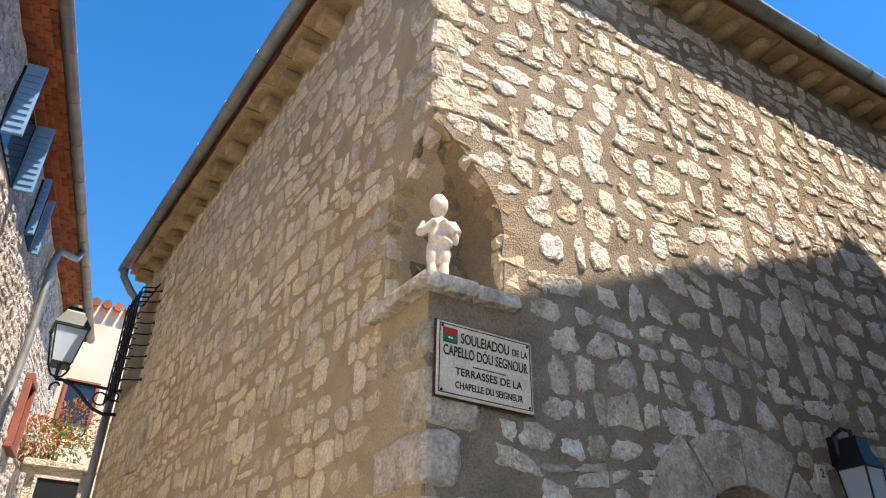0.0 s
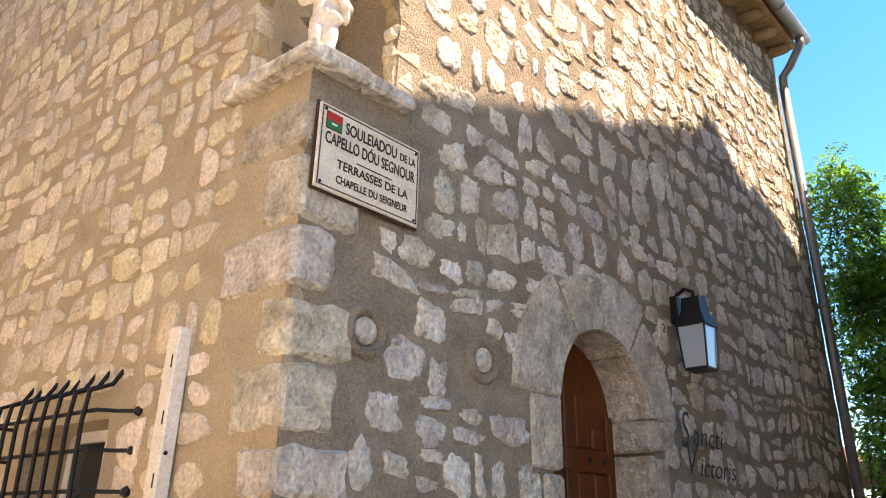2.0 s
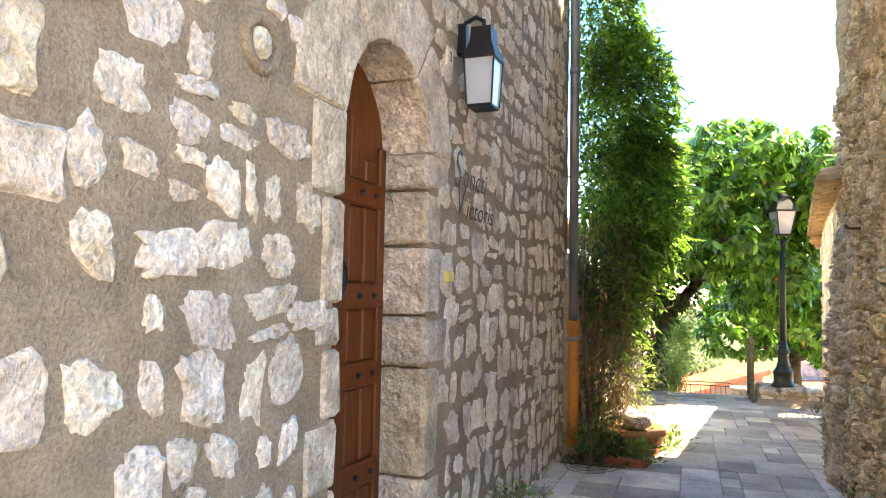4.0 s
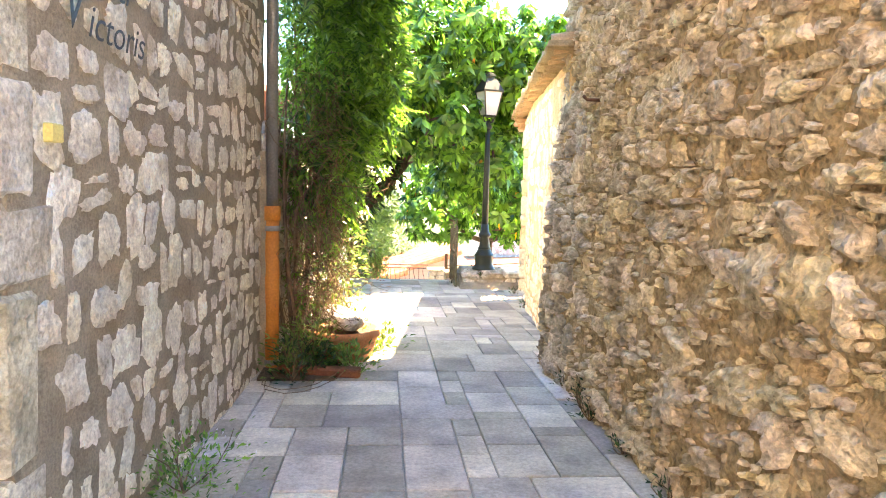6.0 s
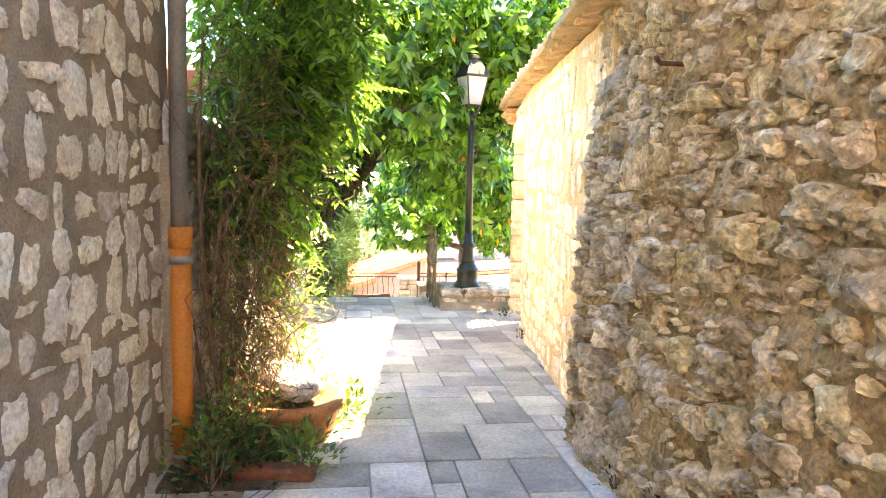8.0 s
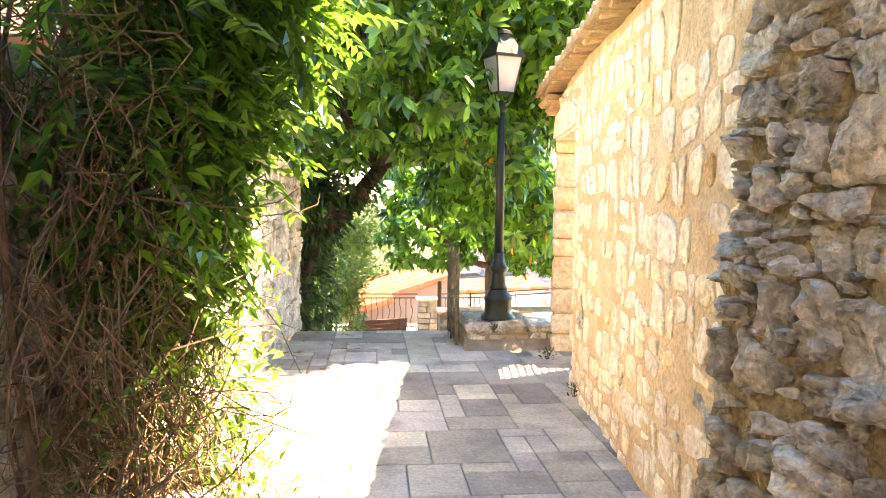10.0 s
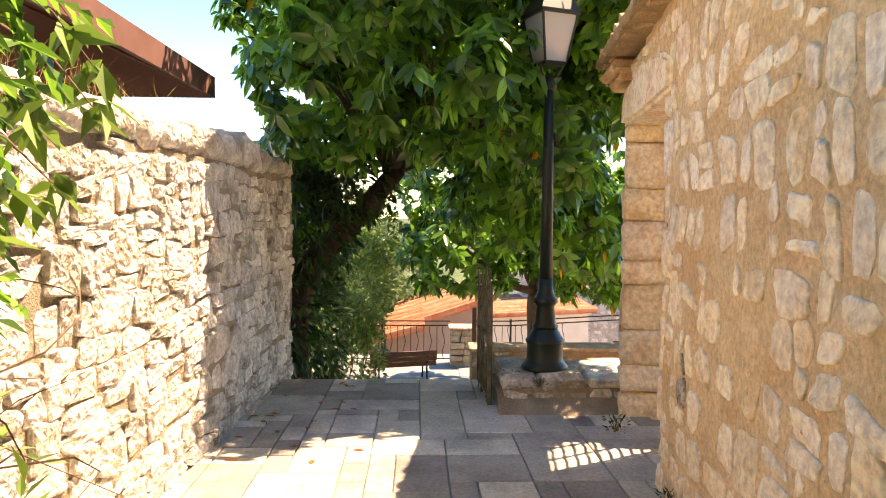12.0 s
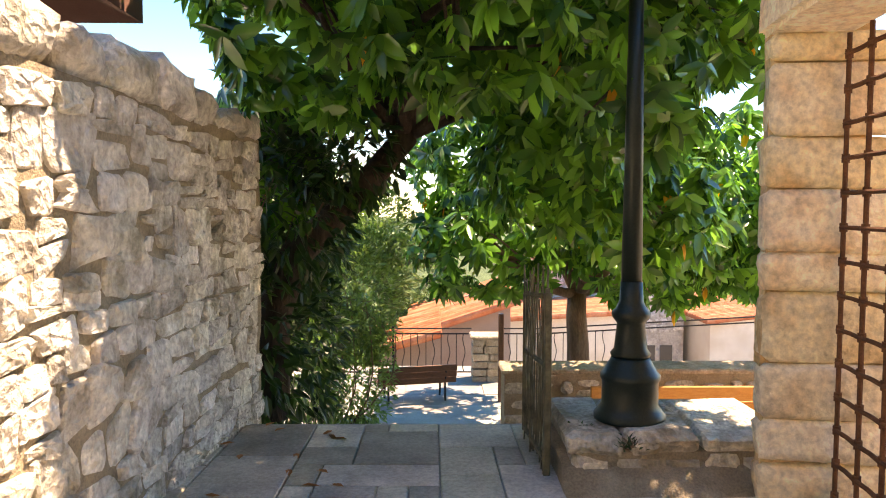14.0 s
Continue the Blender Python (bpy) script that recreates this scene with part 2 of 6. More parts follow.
M_TWIG = surface("dry_brown_twig", (0.11, 0.068, 0.042), (0.28, 0.195, 0.125), 0.9, 12, 60, 0.2, 0.003, vary=0.35)
M_LEAF = leafy("glossy_broad_leaf", (0.015, 0.068, 0.017), (0.12, 0.32, 0.052), gloss=0.22, through_light=0.38)
M_LEAF_Y = leafy("yellowed_leaf", (0.5, 0.22, 0.02), (0.6, 0.33, 0.04))
M_VINE = leafy("jasmine_leaf", (0.018, 0.07, 0.014), (0.12, 0.28, 0.045), gloss=0.28, through_light=0.42)
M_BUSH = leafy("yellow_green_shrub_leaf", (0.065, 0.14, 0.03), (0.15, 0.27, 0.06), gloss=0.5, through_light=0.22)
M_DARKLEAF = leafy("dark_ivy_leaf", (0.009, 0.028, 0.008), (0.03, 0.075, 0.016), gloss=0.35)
M_FARLEAF = leafy("far_woodland_leaf", (0.05, 0.10, 0.03), (0.10, 0.17, 0.06), gloss=0.7, through_light=0.2)
M_DRYGRASS = leafy("dry_straw_grass", (0.16, 0.11, 0.04), (0.3, 0.24, 0.08), gloss=0.7, through_light=0.25)
M_DRY = leafy("rusty_dry_leaf", (0.22, 0.08, 0.025), (0.36, 0.17, 0.06), gloss=0.7)
M_POT = surface("terracotta_pot_clay", (0.42, 0.16, 0.07), (0.56, 0.26, 0.13), 0.85, 6, 60, 0.3, 0.006, stain=(0.3, 0.2, 0.12))
M_SOIL = surface("dry_garden_soil", (0.09, 0.06, 0.04), (0.17, 0.12, 0.08), 0.97, 12, 60, 0.9, 0.03)
M_BENCH = surface("brown_slatted_bench_wood", (0.10, 0.045, 0.025), (0.17, 0.08, 0.045), 0.6, 5, 40, 0.2, 0.003, grain=(3, 3, 20))
M_BENCH_O = surface("orange_varnished_bench_wood", (0.48, 0.19, 0.05), (0.60, 0.27, 0.08), 0.5, 5, 40, 0.2, 0.003, grain=(3, 3, 20))
M_CANVAS = surface("brown_parasol_canvas", (0.13, 0.062, 0.048), (0.19, 0.095, 0.075), 0.9, 3, 200, 0.15, 0.002)
M_HILL = surface("wooded_hillside", (0.045, 0.075, 0.03), (0.10, 0.14, 0.06), 1.0, 0.12, 1.5, 0.8, 0.5)
M_EDGING = surface("dark_red_clay_edging", (0.14, 0.05, 0.03), (0.24, 0.095, 0.055), 0.9, 8, 60, 0.5, 0.008)

M_GLASS = bpy.data.materials.new("window_glass")
M_GLASS.use_nodes = True
M_GLASS.node_tree.nodes["Principled BSDF"].inputs["Base Color"].default_value = (0.02, 0.025, 0.03, 1)
M_GLASS.node_tree.nodes["Principled BSDF"].inputs["Roughness"].default_value = 0.05
M_MILK_SKY = bpy.data.materials.new("milky_sky_tinted_glass")
M_MILK_SKY.use_nodes = True
_b = M_MILK_SKY.node_tree.nodes["Principled BSDF"]
# blue in the base colour stands in for sky reflected by the panes
_b.inputs["Base Color"].default_value = (0.52, 0.63, 0.72, 1)
_b.inputs["Coat Weight"].default_value = 1.0
_b.inputs["Roughness"].default_value, _b.inputs["Transmission Weight"].default_value = 0.25, 0.35


# ---- building tools ----
RNG = np.random.default_rng(11)


def part(name, bm, material, parent=None, label="", smooth=False, matrix=None):
    me = bpy.data.meshes.new(name)
    bm.to_mesh(me)
    bm.free()
    return mesh_part(name, me, material, parent, label, smooth, matrix)


def mesh_part(name, me, material, parent=None, label="", smooth=False, matrix=None):
    if not me.materials:
        me.materials.append(material)
    if smooth:
        me.polygons.foreach_set("use_smooth", [True] * len(me.polygons))
    ob = new(name, me)
    if parent:
        ob.parent = parent
    if matrix is not None:
        ob.matrix_basis = matrix
    if label:
        tagged(ob, label)
    return ob


def raw(name, verts, faces, material, parent=None, label="", smooth=False, matrix=None):
    me = bpy.data.meshes.new(name)
    me.from_pydata([tuple(v) for v in verts], [], [tuple(f) for f in faces])
    me.update()
    return mesh_part(name, me, material, parent, label, smooth, matrix)


def thing(name, m, label, category, group="", kind=""):
    ob = new(name)
    ob.empty_display_size = 0.1
    ob.matrix_basis = m
    return tagged(ob, label, category, group, kind)


def box(bm, x0, x1, y0, y1, z0, z1, bevel=0.0, rough=0.0, m=None):
    vs = [bm.verts.new((x, y, z)) for z in (z0, z1) for y in (y0, y1) for x in (x0, x1)]
    fs = [bm.faces.new([vs[i] for i in f]) for f in ((0, 2, 3, 1), (4, 5, 7, 6), (0, 1, 5, 4), (2, 6, 7, 3), (0, 4, 6, 2), (1, 3, 7, 5))]
    if bevel:
        es = list({e for f in fs for e in f.edges})
        r = bmesh.ops.bevel(bm, geom=es, offset=bevel, segments=1, affect="EDGES")
        vs = list({v for f in r["faces"] for v in f.verts} | {v for v in vs if v.is_valid})
    if rough:
        for v in vs:
            v.co += Vector(RNG.uniform(-rough, rough, 3))
    if m is not None:
        for v in vs:
            v.co = m @ v.co
    return vs


def tube(bm, pts, radii, n=8, caps=True):
    pts = [Vector(p) for p in pts]
    if not hasattr(radii, "__len__"):
        radii = [radii] * len(pts)
    rings, up = [], None
    for i, p in enumerate(pts):
        d = (pts[min(i + 1, len(pts) - 1)] - pts[max(i - 1, 0)]).normalized()
        if up is None:
            up = d.orthogonal().normalized()
        up = (up - d * up.dot(d))
        up = up.normalized() if up.length > 1e-6 else d.orthogonal().normalized()
        side = d.cross(up)
        rings.append([bm.verts.new(p + (up * math.cos(2 * math.pi * k / n) + side * math.sin(2 * math.pi * k / n)) * radii[i]) for k in range(n)])
    for a, b in zip(rings, rings[1:]):
        for k in range(n):
            bm.faces.new((a[k], a[(k + 1) % n], b[(k + 1) % n], b[k]))
    if caps:
        bm.faces.new(rings[0][::-1])
        bm.faces.new(rings[-1])


def lathe(bm, profile, n=20, centre=(0, 0), flat=0):
    """A turned shape from (radius, height) pairs."""
    rings = [[bm.verts.new((centre[0] + r * math.cos(2 * math.pi * (k + flat) / n), centre[1] + r * math.sin(2 * math.pi * (k + flat) / n), z)) for k in range(n)] for r, z in profile]
    for a, b in zip(rings, rings[1:]):
        for k in range(n):
            bm.faces.new((a[k], a[(k + 1) % n], b[(k + 1) % n], b[k]))
    bm.faces.new(rings[0][::-1])
    bm.faces.new(rings[-1])


def prism(bm, outline, y0, y1):
    """An outline in x, z given depth along y."""
    a = [bm.verts.new((x, y0, z)) for x, z in outline]
    b = [bm.verts.new((x, y1, z)) for x, z in outline]
    n = len(a)
    bm.faces.new(a), bm.faces.new(b[::-1])
    for k in range(n):
        bm.faces.new((a[k], b[k], b[(k + 1) % n], a[(k + 1) % n]))


FACES = {}


def cell_polygon(p, others, size):
    """The region nearer to p than to the others, as a list of corners."""
    poly = [np.array((p[0] + a * size * 2, p[1] + b * size * 2)) for a, b in ((-1, -1), (1, -1), (1, 1), (-1, 1))]
    for q in others:
        mid, n = (p + q) / 2, q - p
        out = []
        for a, b in zip(poly, poly[1:] + poly[:1]):
            da, db = (a - mid) @ n, (b - mid) @ n
            if da <= 0:
                out.append(a)
            if da * db < 0:
                out.append(a + (b - a) * (da / (da - db)))
        poly = out
        if len(poly) < 3:
            return []
    return poly


def rubble(wall, u0, u1, z0, z1, size, aspect, gap, depth, material, near, ok, limit=290, name="stone", seed=1, drop=0.0, rough=0.05, jitter=0.38, mats=None, shrink=(1.0, 1.0), chip=0.25, merge=0.14, flat=False):
    """Irregular stones fitted to one another, with joints of gap metres, proud of the wall by about depth."""
    r = np.random.default_rng(seed)
    face = FACES.get(wall.name, lambda u, z: 0.0)
    grid, pts = {}, []
    h = size / aspect
    rows_ = int((z1 - z0) / h) + 2
    for j in range(-1, rows_):
        zc = z0 + (j + 0.5) * h
        u = u0 - size * r.uniform(0.5, 1.5)
        while u < u1 + size:
            w = size * r.uniform(0.6, 1.5)
            pts.append((u + w / 2 + r.uniform(-0.15, 0.15) * size, zc + r.uniform(-jitter, jitter) * h))
            u += w
    P = np.array([p for p in pts if r.random() > merge])
    S = P * (1, aspect)
    for i, q in enumerate(S):
        grid.setdefault((int(q[0] // size), int(q[1] // size)), []).append(i)
    made = []
    for i, q in enumerate(S):
        if not (u0 < P[i, 0] < u1 and z0 < P[i, 1] < z1) or r.random() < drop:
            continue
        a, b = int(q[0] // size), int(q[1] // size)
        near_i = [k for da in (-2, -1, 0, 1, 2) for db in (-2, -1, 0, 1, 2) for k in grid.get((a + da, b + db), ()) if k != i]
        near_i.sort(key=lambda k: (S[k] - q) @ (S[k] - q))
        poly = cell_polygon(q, [S[k] for k in near_i[:14]], size)
        if len(poly) < 3:
            continue
        poly = [c / (1, aspect) for c in poly]
        cen = sum(poly) / len(poly)
        g, sh = r.uniform(*gap), r.uniform(*shrink)
        ring = []
        for c in poly:
            d = c - cen
            L = np.linalg.norm(d)
            ring.append(cen + d * max(0.35, 1 - g / max(L, 1e-6)) * sh)
        fine = []
        for c, d in zip(ring, ring[1:] + ring[:1]):
            e = np.linalg.norm(d - c)
            if e < 0.02:
                fine.append((c + d) / 2)
                continue
            for t in ((0.3, 0.7) if e < 0.06 else (0.2, 0.5, 0.8) if e < 0.12 else (0.17, 0.4, 0.62, 0.84)):
                fine.append(c + (d - c) * t)
        wob = soft_noise(r, len(fine)) * rough * 1.6 - rough * 0.3
        ring = [cen + (c - cen) * (1 + w) for c, w in zip(fine, wob)]
        ring = [np.array((min(max(c[0], u0), u1), min(max(c[1], z0), z1))) for c in ring]
        lo, hi = np.min(ring, 0), np.max(ring, 0)
        if not ok(cen[0], cen[1], hi[0] - lo[0], hi[1] - lo[1]):
            continue
        n, dp = len(ring), depth * r.uniform(0.5, 1.5)
        tilt = r.uniform(-0.25, 0.25, 2) * dp / 0.06
        vs = []
        for k, (s, y) in enumerate(((1.0, 0.03), (0.985, -0.55 * dp), (0.92, -0.95 * dp), (0.55, -1.0 * dp)) if flat else ((1.0, 0.03), (0.96, -0.45 * dp), (0.84, -0.9 * dp), (0.5, -1.05 * dp))):
            bump = soft_noise(r, n)
            for c, q in zip(ring, bump):
                e = cen + (c - cen) * s
                yy = y if k == 0 else y * (1 + 0.2 * q) + (tilt @ (e - cen)) + (q * chip * 1.8 * dp if k > 1 else 0)
                vs.append((e[0], yy + face(e[0], e[1]), e[1]))
        vs.append((cen[0], -1.1 * dp * r.uniform(0.8, 1.15) + face(cen[0], cen[1]), cen[1]))
        fs = [(k * n + j, (k + 1) * n + j, (k + 1) * n + (j + 1) % n, k * n + (j + 1) % n) for k in range(3) for j in range(n)]
        fs += [(3 * n + j, 4 * n, 3 * n + (j + 1) % n) for j in range(n)]
        made.append((near(cen[0], cen[1]), cen, vs, [f[::-1] for f in fs] if orient(ring) > 0 else fs))
    made.sort(key=lambda t: t[0])
    rest = {}
    for k, (_, cen, vs, fs) in enumerate(made):
        m = mats(cen[0], cen[1]) if mats else material
        if k < limit:
            o = np.array((cen[0], 0.0, cen[1]))
            raw(name, (np.array(vs) - o).tolist(), fs, m, wall, matrix=Matrix.Translation(o))
        else:
            V, F = rest.setdefault(m.name, ([], []))
            b = len(V)
            V += vs
            F += [tuple(q + b for q in f) for f in fs]
    for nm, (V, F) in rest.items():
        tagged(raw("rest_of_" + name, V, F, bpy.data.materials[nm], wall), kind="stuff")


def courses(wall, u0, u1, z0, z1, row, wide, joint, depth, material, near, ok, limit=290, name="stone", seed=1, drop=0.0, fill=(0.7, 1.0), square=3.2, ragged=0.07, chip=0.35, wave=0.03, split=0.15, mats=None, smooth=True, jit=0.1):
    """Stones laid in wandering courses: rounded, ragged outlines with craggy faces, proud of the wall by about depth."""
    r = np.random.default_rng(seed)
    face = FACES.get(wall.name, lambda u, z: 0.0)
    made = []
    edges = [z0 - row[0]]
    while edges[-1] < z1 + row[1]:
        edges.append(edges[-1] + r.uniform(*row))

    def bed(k, u):
        return edges[k] + wave * (noise.noise((u * 0.9, k * 0.37, seed)) + 0.6 * noise.noise((u * 2.6, k * 3.1, seed)))

    for k in range(len(edges) - 1):
        u = u0 - r.uniform(0, wide[1])
        h = edges[k + 1] - edges[k]
        while u < u1:
            w = min(r.uniform(*wide), 3.2 * h)
            ua, ub = u, u + w
            u = ub
            cuts = [(0.0, 1.0)]
            if r.random() < split and h > 0.6 * row[1]:
                c = r.uniform(0.35, 0.65)
                cuts = [(0.0, c), (c, 1.0)]
            for lo, hi in cuts:
                quad = []
                for uu, t in ((ua, lo), (ub, lo), (ub, hi), (ua, hi)):
                    zb, zt = bed(k, uu), bed(k + 1, uu)
                    quad.append((uu + r.uniform(-jit, jit) * w, zb + (zt - zb) * t + r.uniform(-jit, jit) * h))
                quad = np.array(quad)
                cen = quad.mean(0)
                if not (u0 < cen[0] < u1 and z0 < cen[1] < z1):
                    continue
                if r.random() < (drop(cen[0], cen[1]) if callable(drop) else drop):
                    continue
                g = r.uniform(*joint)
                fx, fz = r.uniform(*fill), r.uniform(*fill)
                n = (14 if w < 0.12 else 18 if w < 0.24 else 22) + (6 if ragged > 0.15 else 0)
                p = square * r.uniform(0.7, 1.35)
                wob = soft_noise(r, n) * ragged * 1.5 + np.roll(soft_noise(r, n), 3) * ragged * 0.5
                ring = []
                for q in range(n):
                    a = 2 * math.pi * (q + 0.3) / n
                    ca, sa = math.cos(a), math.sin(a)
                    x, y = math.copysign(abs(ca) ** (2 / p), ca), math.copysign(abs(sa) ** (2 / p), sa)
                    x, y = x * fx * (1 + wob[q]), y * fz * (1 + wob[q])
                    e = 0.25 * ((1 - x) * (1 - y) * quad[0] + (1 + x) * (1 - y) * quad[1] + (1 + x) * (1 + y) * quad[2] + (1 - x) * (1 + y) * quad[3])
                    d = e - cen
                    e = cen + d * max(0.4, 1 - g / max(np.linalg.norm(d), 1e-6))
                    ring.append(np.array((min(max(e[0], u0), u1), min(max(e[1], z0), z1))))
                lo_, hi_ = np.min(ring, 0), np.max(ring, 0)
                if not ok(cen[0], cen[1], hi_[0] - lo_[0], hi_[1] - lo_[1]):
                    continue
                dp = depth * r.uniform(0.4, 1.6)
                tilt = r.uniform(-0.22, 0.22, 2) * dp / 0.05
                vs = []
                for j, (s, y) in enumerate(((1.0, 0.03), (0.975, -0.5 * dp), (0.9, -0.92 * dp), (0.66, -1.0 * dp), (0.34, -1.02 * dp))):
                    for c in ring:
                        e = cen + (c - cen) * s
                        yy = y
                        if j:
                            crag = noise.noise((e[0] * 17, e[1] * 17, seed)) + 0.7 * noise.noise((e[0] * 43, e[1] * 43, seed + 5.0))
                            yy = y + tilt @ (e - cen) + crag * chip * dp * (1.6 if j > 1 else 0.7)
                        vs.append((e[0], yy + face(e[0], e[1]), e[1]))
                vs.append((cen[0], -1.03 * dp + chip * dp * noise.noise((cen[0] * 17, cen[1] * 17, seed)) + face(cen[0], cen[1]), cen[1]))
                fs = [(j * n + q, j * n + (q + 1) % n, (j + 1) * n + (q + 1) % n, (j + 1) * n + q) for j in range(4) for q in range(n)]
                fs += [(4 * n + q, 4 * n + (q + 1) % n, 5 * n) for q in range(n)]
                made.append((near(cen[0], cen[1]), cen, vs, fs))
    made.sort(key=lambda t: t[0])
    rest = {}
    for k, (_, cen, vs, fs) in enumerate(made):
        m = mats(cen[0], cen[1]) if mats else material
        if k < limit:
            o = np.array((cen[0], 0.0, cen[1]))
            raw(name, (np.array(vs) - o).tolist(), fs, m, wall, smooth=smooth, matrix=Matrix.Translation(o))
        else:
            V, F = rest.setdefault(m.name, ([], []))
            b = len(V)
            V += vs
            F += [tuple(q + b for q in f) for f in fs]
    for nm, (V, F) in rest.items():
        tagged(raw("rest_of_" + name, V, F, bpy.data.materials[nm], wall, smooth=smooth), kind="stuff")


def soft_noise(r, n):
    a = r.uniform(-1, 1, n)
    return 0.62 * (np.roll(a, 1) + 2 * a + np.roll(a, -1)) / 3 + 0.38 * r.uniform(-1, 1, n)


def orient(ring):
    return -sum(a[0] * b[1] - b[0] * a[1] for a, b in zip(ring, ring[1:] + ring[:1]))


def wall_slab(name, m, u0, u1, z0, z1, thick, material, label, cell=0.06, amp=0.006, freq=3.0, holes=None, top=None, lean=None, category="wall"):
    """A thick wall, its face at y = 0 towards -y, with holes where holes(u, z) < 0 and an uneven face."""
    nu, nz = max(1, round((u1 - u0) / cell)), max(1, round((z1 - z0) / cell))
    us, zs = np.linspace(u0, u1, nu + 1), np.linspace(z0, z1, nz + 1)
    keep = {}
    for i in range(nu):
        for j in range(nz):
            uc, zc = (us[i] + us[i + 1]) / 2, (zs[j] + zs[j + 1]) / 2
            keep[i, j] = not (holes and holes(uc, zc) < 0) and not (top and zc > top(uc))
    front, back, vs, fs = {}, {}, [], []

    def corner(i, j):
        if (i, j) in front:
            return front[i, j], back[i, j]
        u, z = us[i], zs[j]
        near = [keep.get((i + a, j + b), True) for a in (-1, 0) for b in (-1, 0)]
        if holes and not all(near):
            for _ in range(3):
                g = holes(u, z)
                gu, gz = (holes(u + 1e-3, z) - g) / 1e-3, (holes(u, z + 1e-3) - g) / 1e-3
                q = gu * gu + gz * gz
                if q > 1e-6 and abs(g) < cell * 1.5:
                    u, z = u - g * gu / q, z - g * gz / q
        y = amp * (noise.noise((u * freq, z * freq, 3.1)) + 0.5 * noise.noise((u * freq * 3.3, z * freq * 3.3, 7.7)))
        y += lean(u, z) if lean else 0.0
        front[i, j] = len(vs)
        vs.append((u, y, z))
        back[i, j] = len(vs)
        vs.append((u, thick, z))
        return front[i, j], back[i, j]

    for (i, j), k in keep.items():
        if not k:
            continue
        q = [corner(i, j), corner(i + 1, j), corner(i + 1, j + 1), corner(i, j + 1)]
        fs.append([c[0] for c in q])
        fs.append([c[1] for c in q][::-1])
        for (di, dj), (a, b) in (((0, -1), (0, 1)), ((1, 0), (1, 2)), ((0, 1), (2, 3)), ((-1, 0), (3, 0))):
            if not keep.get((i + di, j + dj), False):
                fs.append((q[b][0], q[a][0], q[a][1], q[b][1]))
    ob = raw(name, vs, fs, material, matrix=m)
    FACES[ob.name] = lambda u, z: amp * (noise.noise((u * freq, z * freq, 3.1)) + 0.5 * noise.noise((u * freq * 3.3, z * freq * 3.3, 7.7))) + (lean(u, z) if lean else 0.0)
    return tagged(ob, label, category, kind="structure")

# ---- the chapel-corner house: facade on the alley and side wall on the street ----
M_F = pose(1.55, 2.60, 0, 0, 0, -2.06)
M_W = pose(1.55, 2.60, 0, 0, 0, -87.1)
DOOR_U, DOOR_R, DOOR_Z = 2.01, 0.43, 2.17
NICHE_Z0, NICHE_Z1 = 3.33, 4.36


def niche_width(z):
    t = (z - NICHE_Z0) / (NICHE_Z1 - NICHE_Z0)
    return 0.44 * (1.0 if t < 0.45 else max(0.0, 1 - ((t - 0.45) / 0.55) ** 1.7))


def niche_gap(u, z):
    wob = 0.02 * noise.noise((u * 9, z * 9, 1.0))
    return max(abs(u) - niche_width(z) + wob, NICHE_Z0 - 0.02 - z, z - NICHE_Z1)


def arch_gap(u, z, uc, r, zs):
    return math.hypot(u - uc, z - zs) - r if z > zs else abs(u - uc) - r


def front_holes(u, z):
    return min(niche_gap(u, z), arch_gap(u, z, DOOR_U, DOOR_R + 0.06, DOOR_Z))


def box_gap(u, z, u0, u1, z0, z1):
    return max(u0 - u, u - u1, z0 - z, z - z1)


SIDE_WINDOWS = ((-1.86, -1.10, 1.05, 1.99), (-6.85, -6.15, 4.65, 5.85))


def side_holes(u, z):
    return min([niche_gap(u, z)] + [box_gap(u, z, *w) for w in SIDE_WINDOWS])


wall_front = wall_slab("wall_front", M_F, 0.0, 6.06, -0.4, 6.75, 0.45, M_MORTAR_F, "rubble stone house wall in grey-brown mortar", cell=0.07, amp=0.010, holes=front_holes)
wall_side = wall_slab("wall_side", M_W, -7.2, -0.0, -0.2, 6.6, 0.45, M_MORTAR_W, "rubble stone house wall in ochre mortar", cell=0.075, amp=0.012, holes=side_holes)
# plain walls that close the house behind
for nm, m, ln, h in (("wall_back", M_F @ pose(6.06, 0.02, 0, 0, 0, 90), 7.0, 6.7), ("wall_rear", M_W @ pose(-7.2, 0, 0, 0, 0, -90), -6.0, 6.6)):
    bm = bmesh.new()
    box(bm, min(0, ln), max(0, ln), 0.0, 0.3, -0.4, h)
    tagged(part(nm, bm, M_MORTAR_W, matrix=m), "plain rubble house wall", "wall", kind="structure")

# roof of the house: two slopes above the eaves
bm = bmesh.new()
c0, fe = M_F @ Vector((-0.3, -0.27, 6.84)), M_F @ Vector((6.1, -0.27, 6.84))
we = M_W @ Vector((-7.3, -0.27, 6.74))
mid = Vector((4.6, 6.6, 8.1))
far = Vector((7.5, 9.6, 6.9))
top = [bm.verts.new(p) for p in (c0, fe, far, we, mid)]
low = [bm.verts.new(Vector(p.co) - Vector((0, 0, 0.12))) for p in top[:4]]
for a in range(4):
    bm.faces.new((top[a], top[(a + 1) % 4], top[4]))
    bm.faces.new((top[(a + 1) % 4], top[a], low[a], low[(a + 1) % 4]))
bm.faces.new(low[::-1])
tagged(part("roof", bm, M_TILE), "terracotta tiled house roof", "roof", kind="structure")

# ---- ground ----
GX = ((-60, 0.12), (0, 0.12), (3, 0.06), (5, -0.01), (7, -0.06), (9, -0.11), (11, -0.17), (14.05, -0.24))


